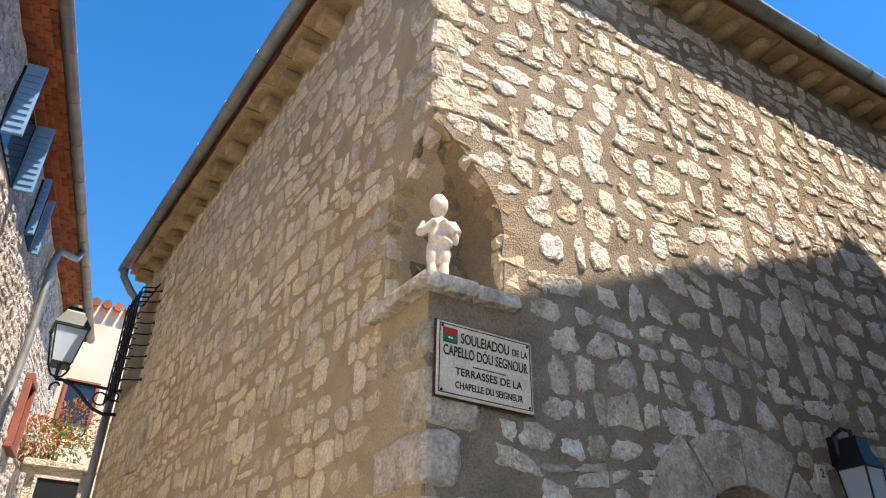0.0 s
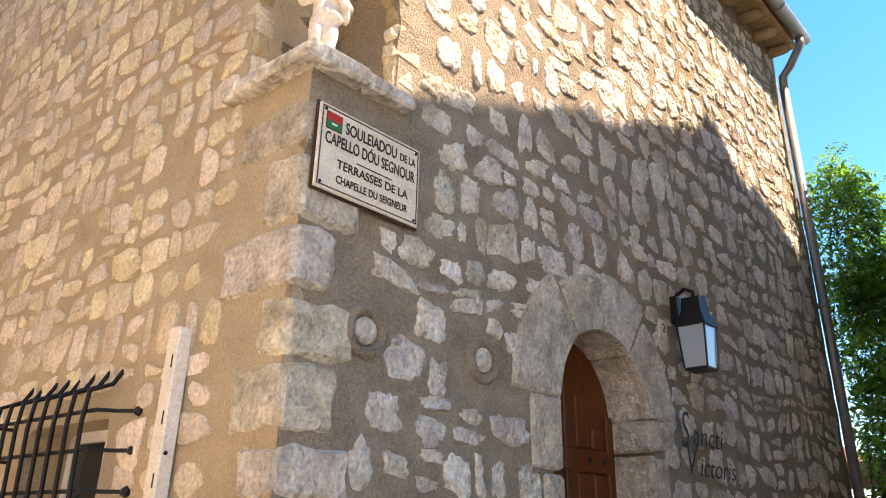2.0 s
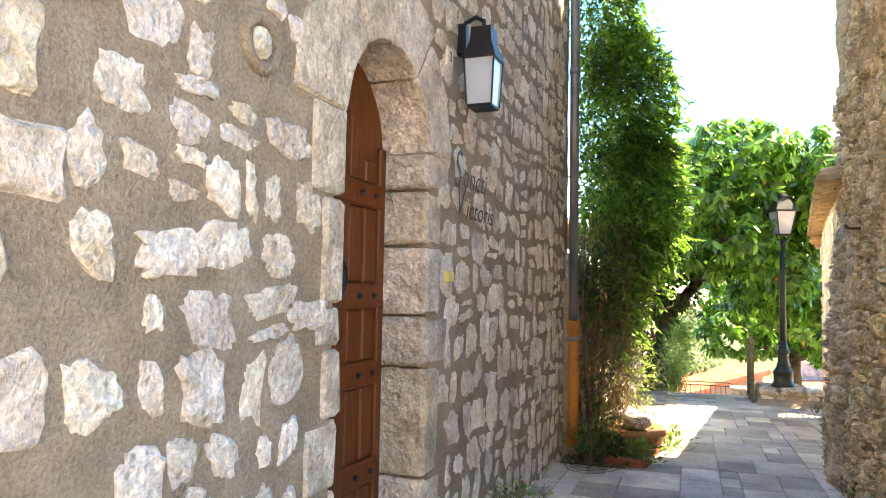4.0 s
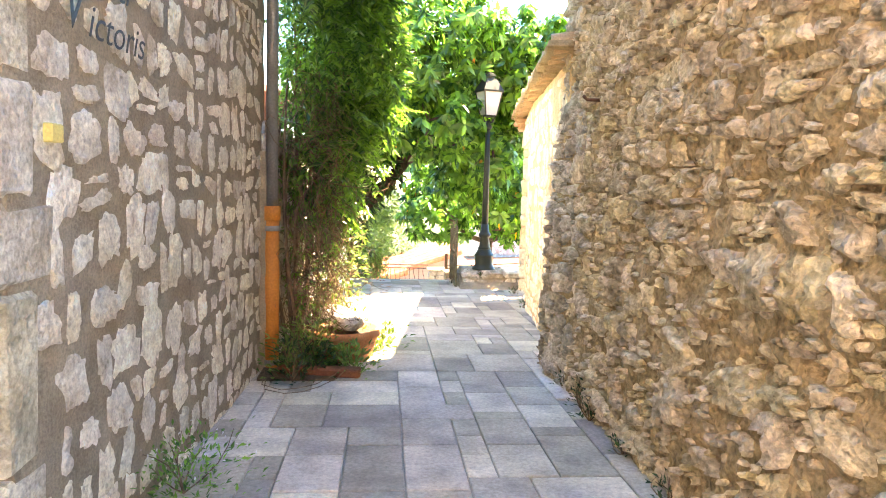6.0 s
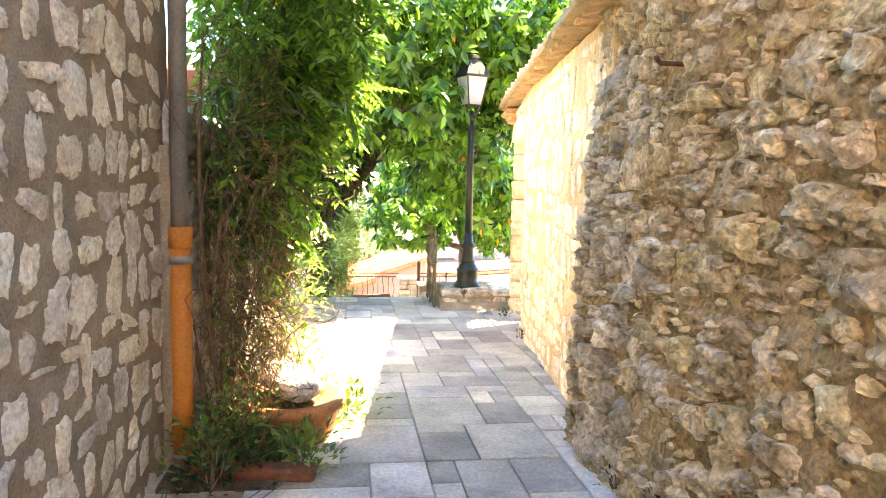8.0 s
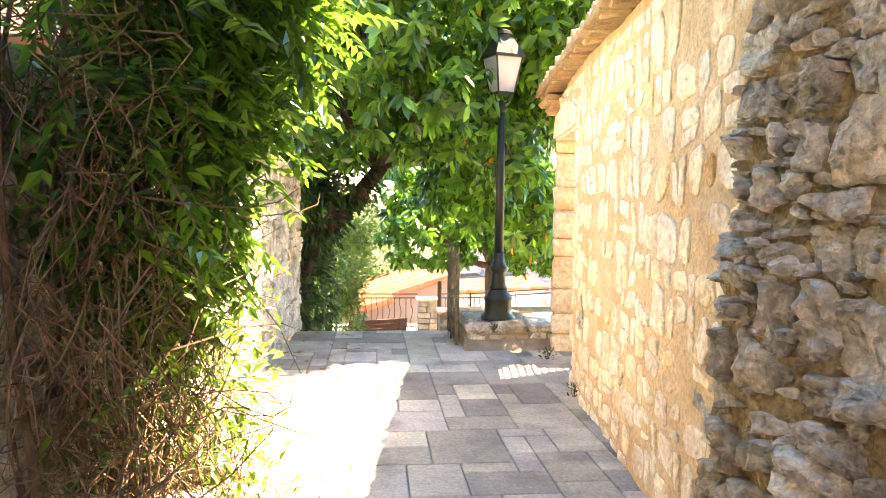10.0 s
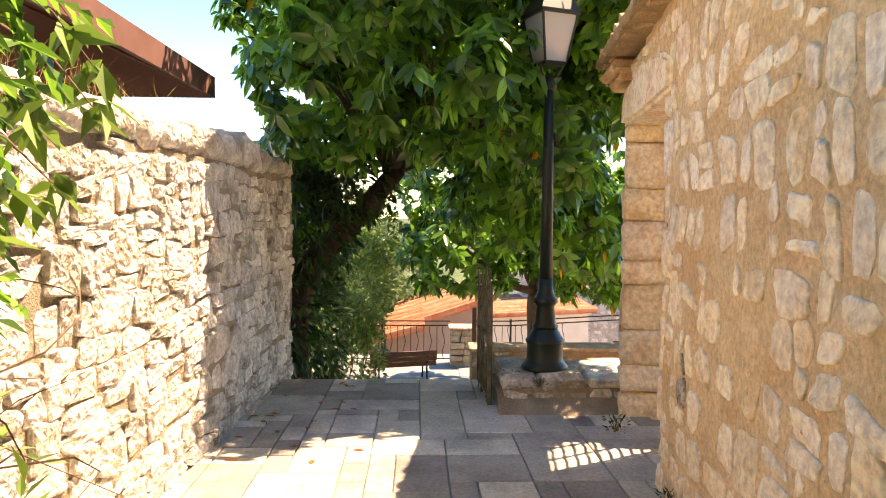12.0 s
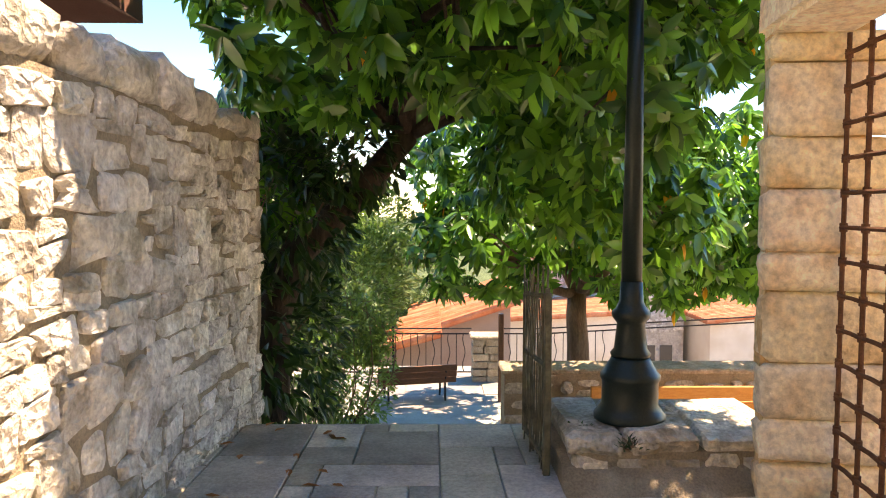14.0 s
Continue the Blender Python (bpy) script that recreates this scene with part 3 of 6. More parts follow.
def floor_z(x):
    return float(np.interp(x, [g[0] for g in GX], [g[1] for g in GX]))


bm = bmesh.new()
xs = [-60, -20, -5, 0, 1.5, 3, 5, 7, 9, 11, 12.6, 14.05]
rows = [[bm.verts.new((x, y, floor_z(x) - 0.012)) for y in (-60, -6, -2, 0.3, 2.6, 8, 60)] for x in xs]
for a, b in zip(rows, rows[1:]):
    for k in range(6):
        bm.faces.new((a[k], b[k], b[k + 1], a[k + 1]))
# steps down to the terrace, the terrace, and the land falling to the horizon
prev = rows[-1]
x, z = 14.05, -0.24
for k in range(8):
    for dx, dz in ((0.0, -0.18), (0.36, 0.0)):
        x, z = x + dx, z + dz
        cur = [bm.verts.new((x, y, z)) for y in (-60, -6, -2, 0.3, 2.6, 8, 60)]
        for q in range(6):
            bm.faces.new((prev[q], cur[q], cur[q + 1], prev[q + 1]))
        prev = cur
for x, z in ((22.4, -1.75), (22.6, -4.5), (60, -9), (200, -30), (900, -60), (4000, -60)):
    cur = [bm.verts.new((x, y * (1 if abs(y) < 50 else max(1, x / 20)), z)) for y in (-60, -6, -2, 0.3, 2.6, 8, 60)]
    for q in range(6):
        bm.faces.new((prev[q], cur[q], cur[q + 1], prev[q + 1]))
    prev = cur
ground = tagged(part("ground", bm, M_GROUND), "sloping ground under the paving, falling away to the valley", "ground", kind="structure")

# ---- tall rough wall opposite (its gable throws the shade on the facade) ----
R1_X, R1_Y = 7.75, 0.02
M_R1 = pose(R1_X, R1_Y - 0.035, 0, 0, 0, 180)


def r1_top(u):
    x = R1_X - u
    return float(np.interp(x, [2.4, 3.2, 4.6, 6.4, 6.7, 6.9, 7.4, 8.0], [8.25, 8.5, 9.0, 9.5, 9.75, 9.75, 9.35, 9.1]))


def rough_lean(u, z):
    """The wall spreads at its foot, swells at its end and is eaten into ledges and hollows."""
    end = max(0.0, min(1.0, (0.62 - 0.13 * z - u) / 0.2 + 0.5)) * max(0.0, min(1.0, (2.1 - z) / 0.5))
    low = max(0.35, min(1.0, 1.25 - 0.35 * z))
    ledge_ = 1 - 2 * abs(noise.noise((u * 3.1, z * 7.5 + 0.8 * u, 9.0)))
    crumb = 0.04 * noise.noise((u * 2.1, z * 3.2, 5.0)) + 0.026 * ledge_ * low * min(1.0, max(0.25, u - 0.5)) + 0.022 * noise.noise((u * 11, z * 17, 2.0)) * low + 0.010 * noise.noise((u * 31, z * 37, 6.0))
    return -0.10 * max(0.0, 1 - z / 2.2) - 0.03 * end - crumb


wall_rough = wall_slab("wall_rough", M_R1, 0.0, 5.3, -0.3, 9.8, 0.5, M_MORTAR_R1, "rough ochre rubble house wall with crumbling mortar", cell=0.034, amp=0.02, freq=3.0, top=r1_top, lean=rough_lean)
# unseen body added behind the wall, outlined to cast the facade's shade
bm = bmesh.new()
gable = [(2.45, -0.3), (8.88, -0.3), (8.88, 9.8), (8.2, 10.2), (7.76, 10.35), (7.74, 9.3), (6.9, 9.75), (6.7, 9.75), (6.4, 9.5), (4.6, 9.0), (3.2, 8.5), (2.45, 8.25)]
prism(bm, gable, -6.5, -0.49)
tagged(part("wall_gable_house", bm, M_MORTAR_R1), "unseen body of the tall gable house, shaped to shade the facade", "wall", kind="structure")

# ---- low peach wall with the grilled doorway ----
M_R2 = pose(12.50, -0.62, 0, 0, 0, 180 - 7.2)
R2_LEN = 5.0
R2_DOOR = (-0.18, 1.20, -0.4, 1.95)


def r2_top(u):
    return 2.40 + 0.01 * u


def r2_holes(u, z):
    return box_gap(u, z, R2_DOOR[0] - 0.05, R2_DOOR[1] + 0.05, R2_DOOR[2], R2_DOOR[3] + 0.06)


def peach_lean(u, z):
    """The wall swells towards the alley beside its doorway."""
    return -0.03 * math.exp(-((u - 1.75) / 0.9) ** 2)


wall_peach = wall_slab("wall_peach", M_R2, -0.32, R2_LEN, -0.4, 3.4, 0.42, M_MORTAR_R2, "low peach lime-rendered rubble wall", cell=0.06, amp=0.018, freq=2.4, holes=r2_holes, top=r2_top, lean=peach_lean)

# ---- garden wall along the alley ----
M_L = pose(7.50, 2.34, 0, 0, 0, -2.0)
L_LEN = 6.95
wall_garden = wall_slab("wall_garden", M_L, -0.05, L_LEN, -0.5, 1.62, 0.4, M_MORTAR_L, "dry-looking rubble garden wall of white-grey stones", cell=0.06, amp=0.02)
bm = bmesh.new()
box(bm, -0.2, L_LEN, 0.4, 6.0, -0.5, 1.0)
tagged(part("garden_terrace", bm, M_SOIL, matrix=M_L), "raised garden soil behind the wall", "ground", kind="structure")

# ---- dressed stones of the house ----
def quoin(a, b, z0, z1, parent):
    bm = bmesh.new()
    pr = RNG.uniform(0.012, 0.022)
    seed = Vector(RNG.uniform(0, 50, 3))
    box(bm, -pr, a, -pr, b, z0 + RNG.uniform(0.008, 0.03), z1 - RNG.uniform(0.008, 0.03), bevel=0.02)
    for _ in range(2):
        bmesh.ops.subdivide_edges(bm, edges=[e for e in bm.edges if e.calc_length() > 0.085], cuts=1, use_grid_fill=True)
    for v in bm.verts:
        n = noise.noise_vector(v.co * 9 + seed) * 0.02 + noise.noise_vector(v.co * 26 + seed) * 0.010
        v.co += Vector((n.x * (0.5 if v.co.x < 0.02 else 1.6), n.y * (0.5 if v.co.y < 0.02 else 1.6), n.z * 1.3))
        v.co.x -= 0.087 * max(0.0, v.co.y)
    part("quoin_stone", bm, M_QUOIN, parent)


z, side = -0.15, 0
for h in (0.26, 0.22, 0.29, 0.21, 0.27, 0.24, 0.30, 0.2, 0.27, 0.23, 0.26, 0.31, 0.24):
    a, b = ((RNG.uniform(0.26, 0.4), RNG.uniform(0.16, 0.27)) if side else (RNG.uniform(0.14, 0.24), RNG.uniform(0.24, 0.42)))
    quoin(a, b, z, min(z + h, 3.24), wall_front) if z < 3.1 else None
    z, side = z + h, 1 - side
z = 4.42
for h in (0.22, 0.26, 0.24, 0.28, 0.22, 0.25, 0.26, 0.27, 0.24):
    quoin(RNG.uniform(0.18, 0.36), RNG.uniform(0.18, 0.36), z, z + h, wall_front)
    z += h


def jamb(u0, u1, z0, z1, y1=0.30):
    bm = bmesh.new()
    box(bm, u0, u1, -RNG.uniform(0.006, 0.02), y1, z0 + 0.008, z1 - 0.008, bevel=0.018, rough=0.006)
    part("jamb_stone", bm, M_QUOIN, wall_front)


def stack(u_in, sign, heights, widths):
    z = DOOR_Z + 0.02
    for h, w in zip(heights, widths):
        a, b = u_in, u_in + sign * w
        jamb(min(a, b), max(a, b), z - h, z)
        z -= h


stack(DOOR_U - DOOR_R, -1, (0.36, 0.42, 0.16, 0.28, 0.27, 0.3, 0.25, 0.3), (0.24, 0.15, 0.19, 0.13, 0.24, 0.14, 0.27, 0.2))
stack(DOOR_U + DOOR_R, 1, (0.20, 0.29, 0.36, 0.26, 0.55, 0.34, 0.34), (0.30, 0.20, 0.21, 0.32, 0.2, 0.24, 0.3))
for a0, a1, ro in ((180, 124, 0.37), (124, 88, 0.30), (88, 52, 0.35), (52, 0, 0.30)):
    bm = bmesh.new()
    n = 7
    ang = [radians(a0 - 1.1 + (a1 - a0 + 2.2) * k / n) for k in range(n + 1)]
    inner = [(DOOR_U + DOOR_R * math.cos(t), DOOR_Z + DOOR_R * math.sin(t)) for t in ang]
    outer = [(DOOR_U + (DOOR_R + ro) * math.cos(t), DOOR_Z + (DOOR_R + ro) * math.sin(t)) for t in ang]
    prism(bm, inner + outer[::-1], -0.018, 0.30)
    bmesh.ops.bevel(bm, geom=[e for e in bm.edges if all(v.co.y < 0 for v in e.verts)], offset=0.012, segments=1, affect="EDGES")
    part("arch_stone", bm, M_QUOIN, wall_front)

# door leaf with raised panels, studs and ring knocker
door_1 = thing("door_1", M_F @ pose(DOOR_U, 0.22, 0), "closed chestnut-brown panelled arched wooden door", "door", kind="structure")
bm = bmesh.new()
arc = [(DOOR_R * 1.06 * math.cos(radians(t)), DOOR_Z + DOOR_R * 1.06 * math.sin(radians(t))) for t in range(0, 181, 15)]
prism(bm, [(DOOR_R * 1.06, -0.1)] + arc + [(-DOOR_R * 1.06, -0.1)], 0.03, 0.08)
part("door_leaf", bm, M_DOOR, door_1)
for x in (-0.40, -0.02, 0.02, 0.40):
    bm = bmesh.new()
    box(bm, x - 0.035, x + 0.035, 0.008, 0.04, 0.0, 2.34 if abs(x) < 0.1 else 2.2, bevel=0.008)
    part("stile", bm, M_DOOR, door_1)
for z in (0.16, 0.58, 1.06, 1.44, 1.94):
    bm = bmesh.new()
    box(bm, -0.40, 0.40, 0.0, 0.04, z - 0.06, z + 0.06, bevel=0.01)
    rail = part("rail", bm, M_DOOR, door_1)
    for x in (-0.3, -0.15, 0.15, 0.3):
        bm = bmesh.new()
        bmesh.ops.create_icosphere(bm, subdivisions=1, radius=0.018, matrix=pose(x, -0.004, z))
        part("stud", bm, M_IRON, rail)
for z0, z1 in ((0.22, 0.52), (0.64, 1.0), (1.12, 1.38), (1.5, 1.88), (2.0, 2.3)):
    for x0, x1 in ((-0.35, -0.225), (-0.195, -0.065), (0.065, 0.195), (0.225, 0.35)):
        if z1 > 2.2 and abs(x0 + x1) > 0.5:
            z1b = 2.12
        else:
            z1b = z1
        bm = bmesh.new()
        box(bm, x0, x1, 0.018, 0.04, z0, z1b, bevel=0.014)
        part("panel", bm, M_DOOR, door_1)
bm = bmesh.new()
lathe(bm, [(0.05, 0), (0.05, 0.012), (0.02, 0.02), (0.018, 0.05)], 12)
for v in bm.verts:
    v.co = Vector((v.co.x - 0.17, -v.co.z, v.co.y + 1.6))
box(bm, -0.24, -0.1, -0.05, -0.035, 1.59, 1.615, bevel=0.004)
knocker = part("door_knocker", bm, M_IRON, door_1, "black iron ring knocker")
bm = bmesh.new()
tube(bm, [(-0.17 + 0.075 * math.sin(t), -0.055, 1.53 + 0.085 * math.cos(t)) for t in np.linspace(0, 2 * math.pi, 21)], [0.011 + 0.007 * (1 - math.cos(t)) / 2 for t in np.linspace(0, 2 * math.pi, 21)], 8)
part("ring", bm, M_IRON, knocker)
bm = bmesh.new()
box(bm, -0.75, 0.75, -0.42, 0.3, -0.2, 0.1, bevel=0.02)
tagged(part("door_step", bm, M_QUOIN, matrix=M_F @ pose(DOOR_U, 0, 0)), "worn limestone doorstep", "step", kind="structure")

# ---- niche on the corner ----
vs, fs = [], []
NZ, NA = 36, 28
for j in range(NZ + 1):
    z = NICHE_Z0 - 0.03 + (NICHE_Z1 - NICHE_Z0 + 0.03) * j / NZ
    w = max(niche_width(max(z, NICHE_Z0)), 0.01) * 1.02
    for i in range(NA + 1):
        t = i / NA
        a, c, b = Vector((w + 0.01, 0.01)), Vector((w * 1.35, w * 1.35)), Vector((0.01 - 0.087 * w, w + 0.01))
        p = a * (1 - t) ** 2 + c * 2 * t * (1 - t) + b * t * t
        k = (0.06 * noise.noise((p.x * 8, p.y * 8, z * 7)) + 0.035 * noise.noise((p.x * 19, p.y * 19, z * 17))) * (1 if 0 < i < NA else 0)
        vs.append((p.x + k, p.y + k, z))
for j in range(NZ):
    for i in range(NA):
        a = j * (NA + 1) + i
        fs.append((a, a + NA + 1, a + NA + 2, a + 1))
# lining colour is darkened to paint in the shade of the hollow
tagged(raw("niche_lining", vs, fs, surface("shade_dark_niche_rubble", (0.17, 0.135, 0.095), (0.36, 0.29, 0.205), 0.95, 9, 40, 0.9, 0.02, crack=1.4, stain=(0.12, 0.1, 0.08), stain_scale=4), smooth=True, matrix=M_F), "rough rendered hollow of the corner niche", "niche", kind="structure")
ledge = thing("niche_ledge", M_F @ pose(0, 0, 3.25), "grey moulded stone ledge at the foot of the niche", "ledge", kind="structure")
for (x0, x1, y0, y1) in ((-0.075, 0.24, -0.075, 0.40), (0.245, 0.50, -0.07, 0.40), (-0.07, 0.24, 0.405, 0.52)):
    bm = bmesh.new()
    box(bm, x0, x1, y0, y1, 0.012, 0.085, bevel=0.014, rough=0.008)
    for v in bm.verts:
        v.co.x -= 0.087 * max(0.0, v.co.y) if v.co.x < 0.1 else 0.0
    part("ledge_stone", bm, M_STONE_L, ledge)

# small plaster statue
bm = bmesh.new()


def blob(x, y, z, rx, ry, rz, tilt=0.0):
    m = Matrix.Translation((x, y, z)) @ Matrix.Rotation(tilt, 4, "Y") @ Matrix.Diagonal((rx, ry, rz, 1))
    bmesh.ops.create_uvsphere(bm, u_segments=14, v_segments=10, radius=1.0, matrix=m)


box(bm, -0.08, 0.08, -0.06, 0.06, 0.0, 0.02)
for s in (-1, 1):
    blob(s * 0.034, 0.0, 0.035, 0.028, 0.045, 0.022)
    blob(s * 0.034, 0.0, 0.10, 0.03, 0.033, 0.085)
    blob(s * 0.034, 0.0, 0.19, 0.038, 0.042, 0.075)
    blob(s * 0.034, 0.018, 0.235, 0.036, 0.042, 0.042)
blob(0, 0, 0.29, 0.062, 0.058, 0.09)
blob(0, -0.01, 0.27, 0.06, 0.055, 0.055)
blob(0, 0, 0.35, 0.068, 0.052, 0.055)
blob(0, -0.005, 0.41, 0.028, 0.028, 0.035)
blob(0, -0.01, 0.468, 0.056, 0.06, 0.066)
blob(0, -0.064, 0.455, 0.012, 0.012, 0.012)
blob(0, 0.012, 0.49, 0.058, 0.058, 0.05)
for s in (-1, 1):
    tube(bm, [(s * 0.078, 0, 0.368), (s * 0.112, -0.012, 0.31), (s * 0.085, -0.05, 0.30), (s * 0.02, -0.078, 0.352)], [0.027, 0.026, 0.024, 0.018], 8)
blob(0.085, 0.0, 0.315, 0.03, 0.045, 0.07, -0.3)
blob(0.04, -0.03, 0.255, 0.05, 0.035, 0.022, 0.5)
me = bpy.data.meshes.new("statue")
bm.to_mesh(me)
bm.free()
statue = mesh_part("statue", me, M_STATUE, smooth=True, matrix=M_F @ pose(0.105, 0.105, 3.334, 0, 0, -28) @ Matrix.Diagonal((0.9, 0.92, 1.08, 1)))
rm = statue.modifiers.new("fuse", "REMESH")
rm.mode, rm.voxel_size, rm.use_smooth_shade = "VOXEL", 0.009, True
tagged(statue, "small cream plaster statue standing on the niche ledge", "statue")


# ---- street sign ----
def lettering(parent, text, x, z, size, material, y=-0.012, width=None, name="lettering", weight=0.012, slant=0.0):
    cu = bpy.data.curves.new(name, "FONT")
    cu.body, cu.size, cu.extrude, cu.align_x, cu.align_y = text, size, 0.0008, "CENTER", "CENTER"
    cu.offset, cu.shear = size * weight, slant
    tmp = bpy.data.objects.new(name, cu)
    me = bpy.data.meshes.new_from_object(tmp)
    bpy.data.objects.remove(tmp)
    me.name = name
    xs = [v.co.x for v in me.vertices]
    k = width / (max(xs) - min(xs)) if width else 1.0
    me.materials.clear()
    return mesh_part(name, me, material, parent, matrix=Matrix.Translation((x, y, z)) @ Matrix.Rotation(radians(90), 4, "X") @ Matrix.Diagonal((k, 1, 1, 1)))


sign = thing("street_sign", M_F @ pose(0.29, -0.035, 2.92, 0, 0.5, 0), "cream enamel bilingual street name sign with brown lettering", "sign")
bm = bmesh.new()
box(bm, -0.265, 0.265, -0.006, 0.006, -0.18, 0.18, bevel=0.003)
part("plate", bm, M_ENAMEL, sign)
for x0, x1, z0, z1 in ((-0.255, 0.255, 0.164, 0.168), (-0.255, 0.255, -0.168, -0.164), (-0.255, -0.251, -0.164, 0.164), (0.251, 0.255, -0.164, 0.164)):
    bm = bmesh.new()
    box(bm, x0, x1, -0.0085, -0.004, z0, z1)
    part("border_line", bm, M_INK, sign)
bm = bmesh.new()
box(bm, -0.272, 0.272, 0.006, 0.016, -0.187, 0.187)
part("rim", bm, M_INK, sign)
for mats, x0, x1, z0, z1 in ((M_INK, -0.235, -0.16, 0.075, 0.148), (M_RED, -0.233, -0.162, 0.113, 0.146), (M_GREEN, -0.233, -0.162, 0.077, 0.112), (M_WHITE, -0.21, -0.185, 0.095, 0.103)):
    bm = bmesh.new()
    box(bm, x0, x1, -0.010 - 0.0006 * (mats is not M_INK) - 0.0006 * (mats is M_WHITE), -0.004, z0, z1)
    part("emblem_field", bm, mats, sign)
lettering(sign, "SOULEIADOU", -0.005, 0.108, 0.072, M_INK, -0.0085, 0.27)
lettering(sign, "DE LA", 0.192, 0.104, 0.05, M_INK, -0.0085, 0.088)
lettering(sign, "CAPELLO DÓU SEGNOUR", 0.0, 0.035, 0.07, M_INK, -0.0085, 0.47)
bm = bmesh.new()
box(bm, -0.075, 0.11, -0.0088, -0.004, -0.021, -0.017)
part("divider", bm, M_INK, sign)
lettering(sign, "TERRASSES DE LA", 0.015, -0.058, 0.052, M_INK, -0.0085, 0.37)
lettering(sign, "CHAPELLE DU SEIGNEUR", 0.015, -0.122, 0.046, M_INK, -0.0085, 0.37)
for x in (-0.24, 0.24):
    for z in (-0.155, 0.155):
        bm = bmesh.new()
        bmesh.ops.create_icosphere(bm, subdivisions=1, radius=0.008, matrix=pose(x, -0.006, z))
        part("screw", bm, M_IRON, sign)

# house number, script lettering in wire, door bell plate
num = thing("house_number", M_F @ pose(2.71, -0.012, 2.755), "small cream house number plate reading 2", "sign")
bm = bmesh.new()
box(bm, -0.045, 0.045, -0.006, 0.02, -0.055, 0.055, bevel=0.004)
part("plate", bm, M_ENAMEL, num)
lettering(num, "2", 0, 0, 0.075, M_INK, -0.0085)
script = thing("wire_script_sign", M_F @ pose(3.16, -0.03, 2.10), "thin black metal script name sign on the stone wall", "sign")


for text, x, z, size, width in (("S", -0.34, 0.045, 0.32, 0.12), ("ancti", -0.03, 0.03, 0.19, 0.44), ("V", -0.30, -0.12, 0.28, 0.15), ("ictoris", 0.07, -0.155, 0.17, 0.52)):
    lettering(script, text, x, z, size, M_IRON, 0.0, width, name="wire_word", weight=-0.008, slant=0.3)
bm = bmesh.new()
box(bm, -0.04, 0.04, -0.02, 0.02, -0.03, 0.03, bevel=0.005)
bell = tagged(part("bell_plate", bm, plain("brass_yellow", (0.6, 0.5, 0.18), 0.4), matrix=M_F @ pose(2.75, -0.01, 1.55)), "small yellow plate beside the door", "plate")

# round plugged holes in the wall
for u, z in ((0.34, 2.265), (1.015, 2.27)):
    hole = thing("wall_plug", M_F @ pose(u, 0, z), "round mortared wall recess with a pale stone plug", "wall plug", kind="structure")
    bm = bmesh.new()
    tube(bm, [(0.085 * math.cos(t), 0.004, 0.085 * math.sin(t)) for t in np.linspace(0, 2 * math.pi, 17)], 0.028, 6, caps=False)
    part("mortar_ring", bm, M_MORTAR_F, hole, smooth=True)
    bm = bmesh.new()
    bmesh.ops.create_icosphere(bm, subdivisions=2, radius=0.055, matrix=Matrix.Diagonal((1, 0.5, 1, 1)))
    part("plug", bm, M_STONE_F, hole)


# ---- lanterns ----
def lantern_head(parent, s, wall_style=False):
    """A four-sided tapered lantern, its foot at z = 0, of height about s."""
    b, t = 0.13 * s * 2, 0.21 * s * 2
    h = 0.52 * s
    if wall_style:
        b, t, h = 0.31 * s, 0.37 * s, 0.58 * s
    bm = bmesh.new()
    lathe(bm, [(b * 0.5 * 1.35, 0), (b * 0.5 * 1.41, 0.02 * s), (b * 0.5 * 1.41, 0.035 * s)], 4, flat=0.5)
    part("foot_frame", bm, M_IRON if wall_style else M_LAMP, parent)
    for sx in (-1, 1):
        for sy in (-1, 1):
            bm = bmesh.new()
            tube(bm, [(sx * b / 2, sy * b / 2, 0.03 * s), (sx * t / 2, sy * t / 2, h)], 0.014 * s, 4)
            part("corner_bar", bm, M_IRON if wall_style else M_LAMP, parent)
    for k in range(4):
        bm = bmesh.new()
        q = pose(0, 0, 0, 0, 0, 90 * k)
        v = [bm.verts.new(q @ Vector(p)) for p in ((-b / 2, -b / 2 + 0.004, 0.03 * s), (b / 2, -b / 2 + 0.004, 0.03 * s), (t / 2, -t / 2 + 0.004, h), (-t / 2, -t / 2 + 0.004, h))]
        v2 = [bm.verts.new(x.co + q.to_3x3() @ Vector((0, 0.004, 0))) for x in v]
        bm.faces.new(v), bm.faces.new(v2[::-1])
        for i in range(4):
            bm.faces.new((v[(i + 1) % 4], v[i], v2[i], v2[(i + 1) % 4]))
        part("pane", bm, M_MILK_SKY, parent).visible_shadow = False
    bm = bmesh.new()
    r = 0.7071
    if wall_style:
        lathe(bm, [(t * r * 1.1, h), (t * r * 1.1, h + 0.03 * s), (t * r * 0.72, h + 0.22 * s), (t * r * 0.66, h + 0.40 * s), (t * r * 0.2, h + 0.42 * s)], 4, flat=0.5)
    else:
        lathe(bm, [(t * r * 1.12, h), (t * r * 1.12, h + 0.04 * s), (t * r * 0.6, h + 0.26 * s), (t * r * 0.55, h + 0.29 * s)], 4, flat=0.5)
    part("hood", bm, M_IRON if wall_style else M_LAMP, parent)
    bm = bmesh.new()
    if wall_style:
        tube(bm, [(0, 0, h + 0.40 * s), (0, 0, h + 0.5 * s), (0, 0.05, h + 0.56 * s), (0, 0.11, h + 0.5 * s), (0, 0.13, h + 0.42 * s)], 0.013, 8)
    else:
        lathe(bm, [(0.11 * s, h + 0.28 * s), (0.11 * s, h + 0.33 * s), (0.14 * s, h + 0.34 * s), (0.12 * s, h + 0.39 * s), (0.05 * s, h + 0.42 * s), (0.02 * s, h + 0.43 * s)], 14)
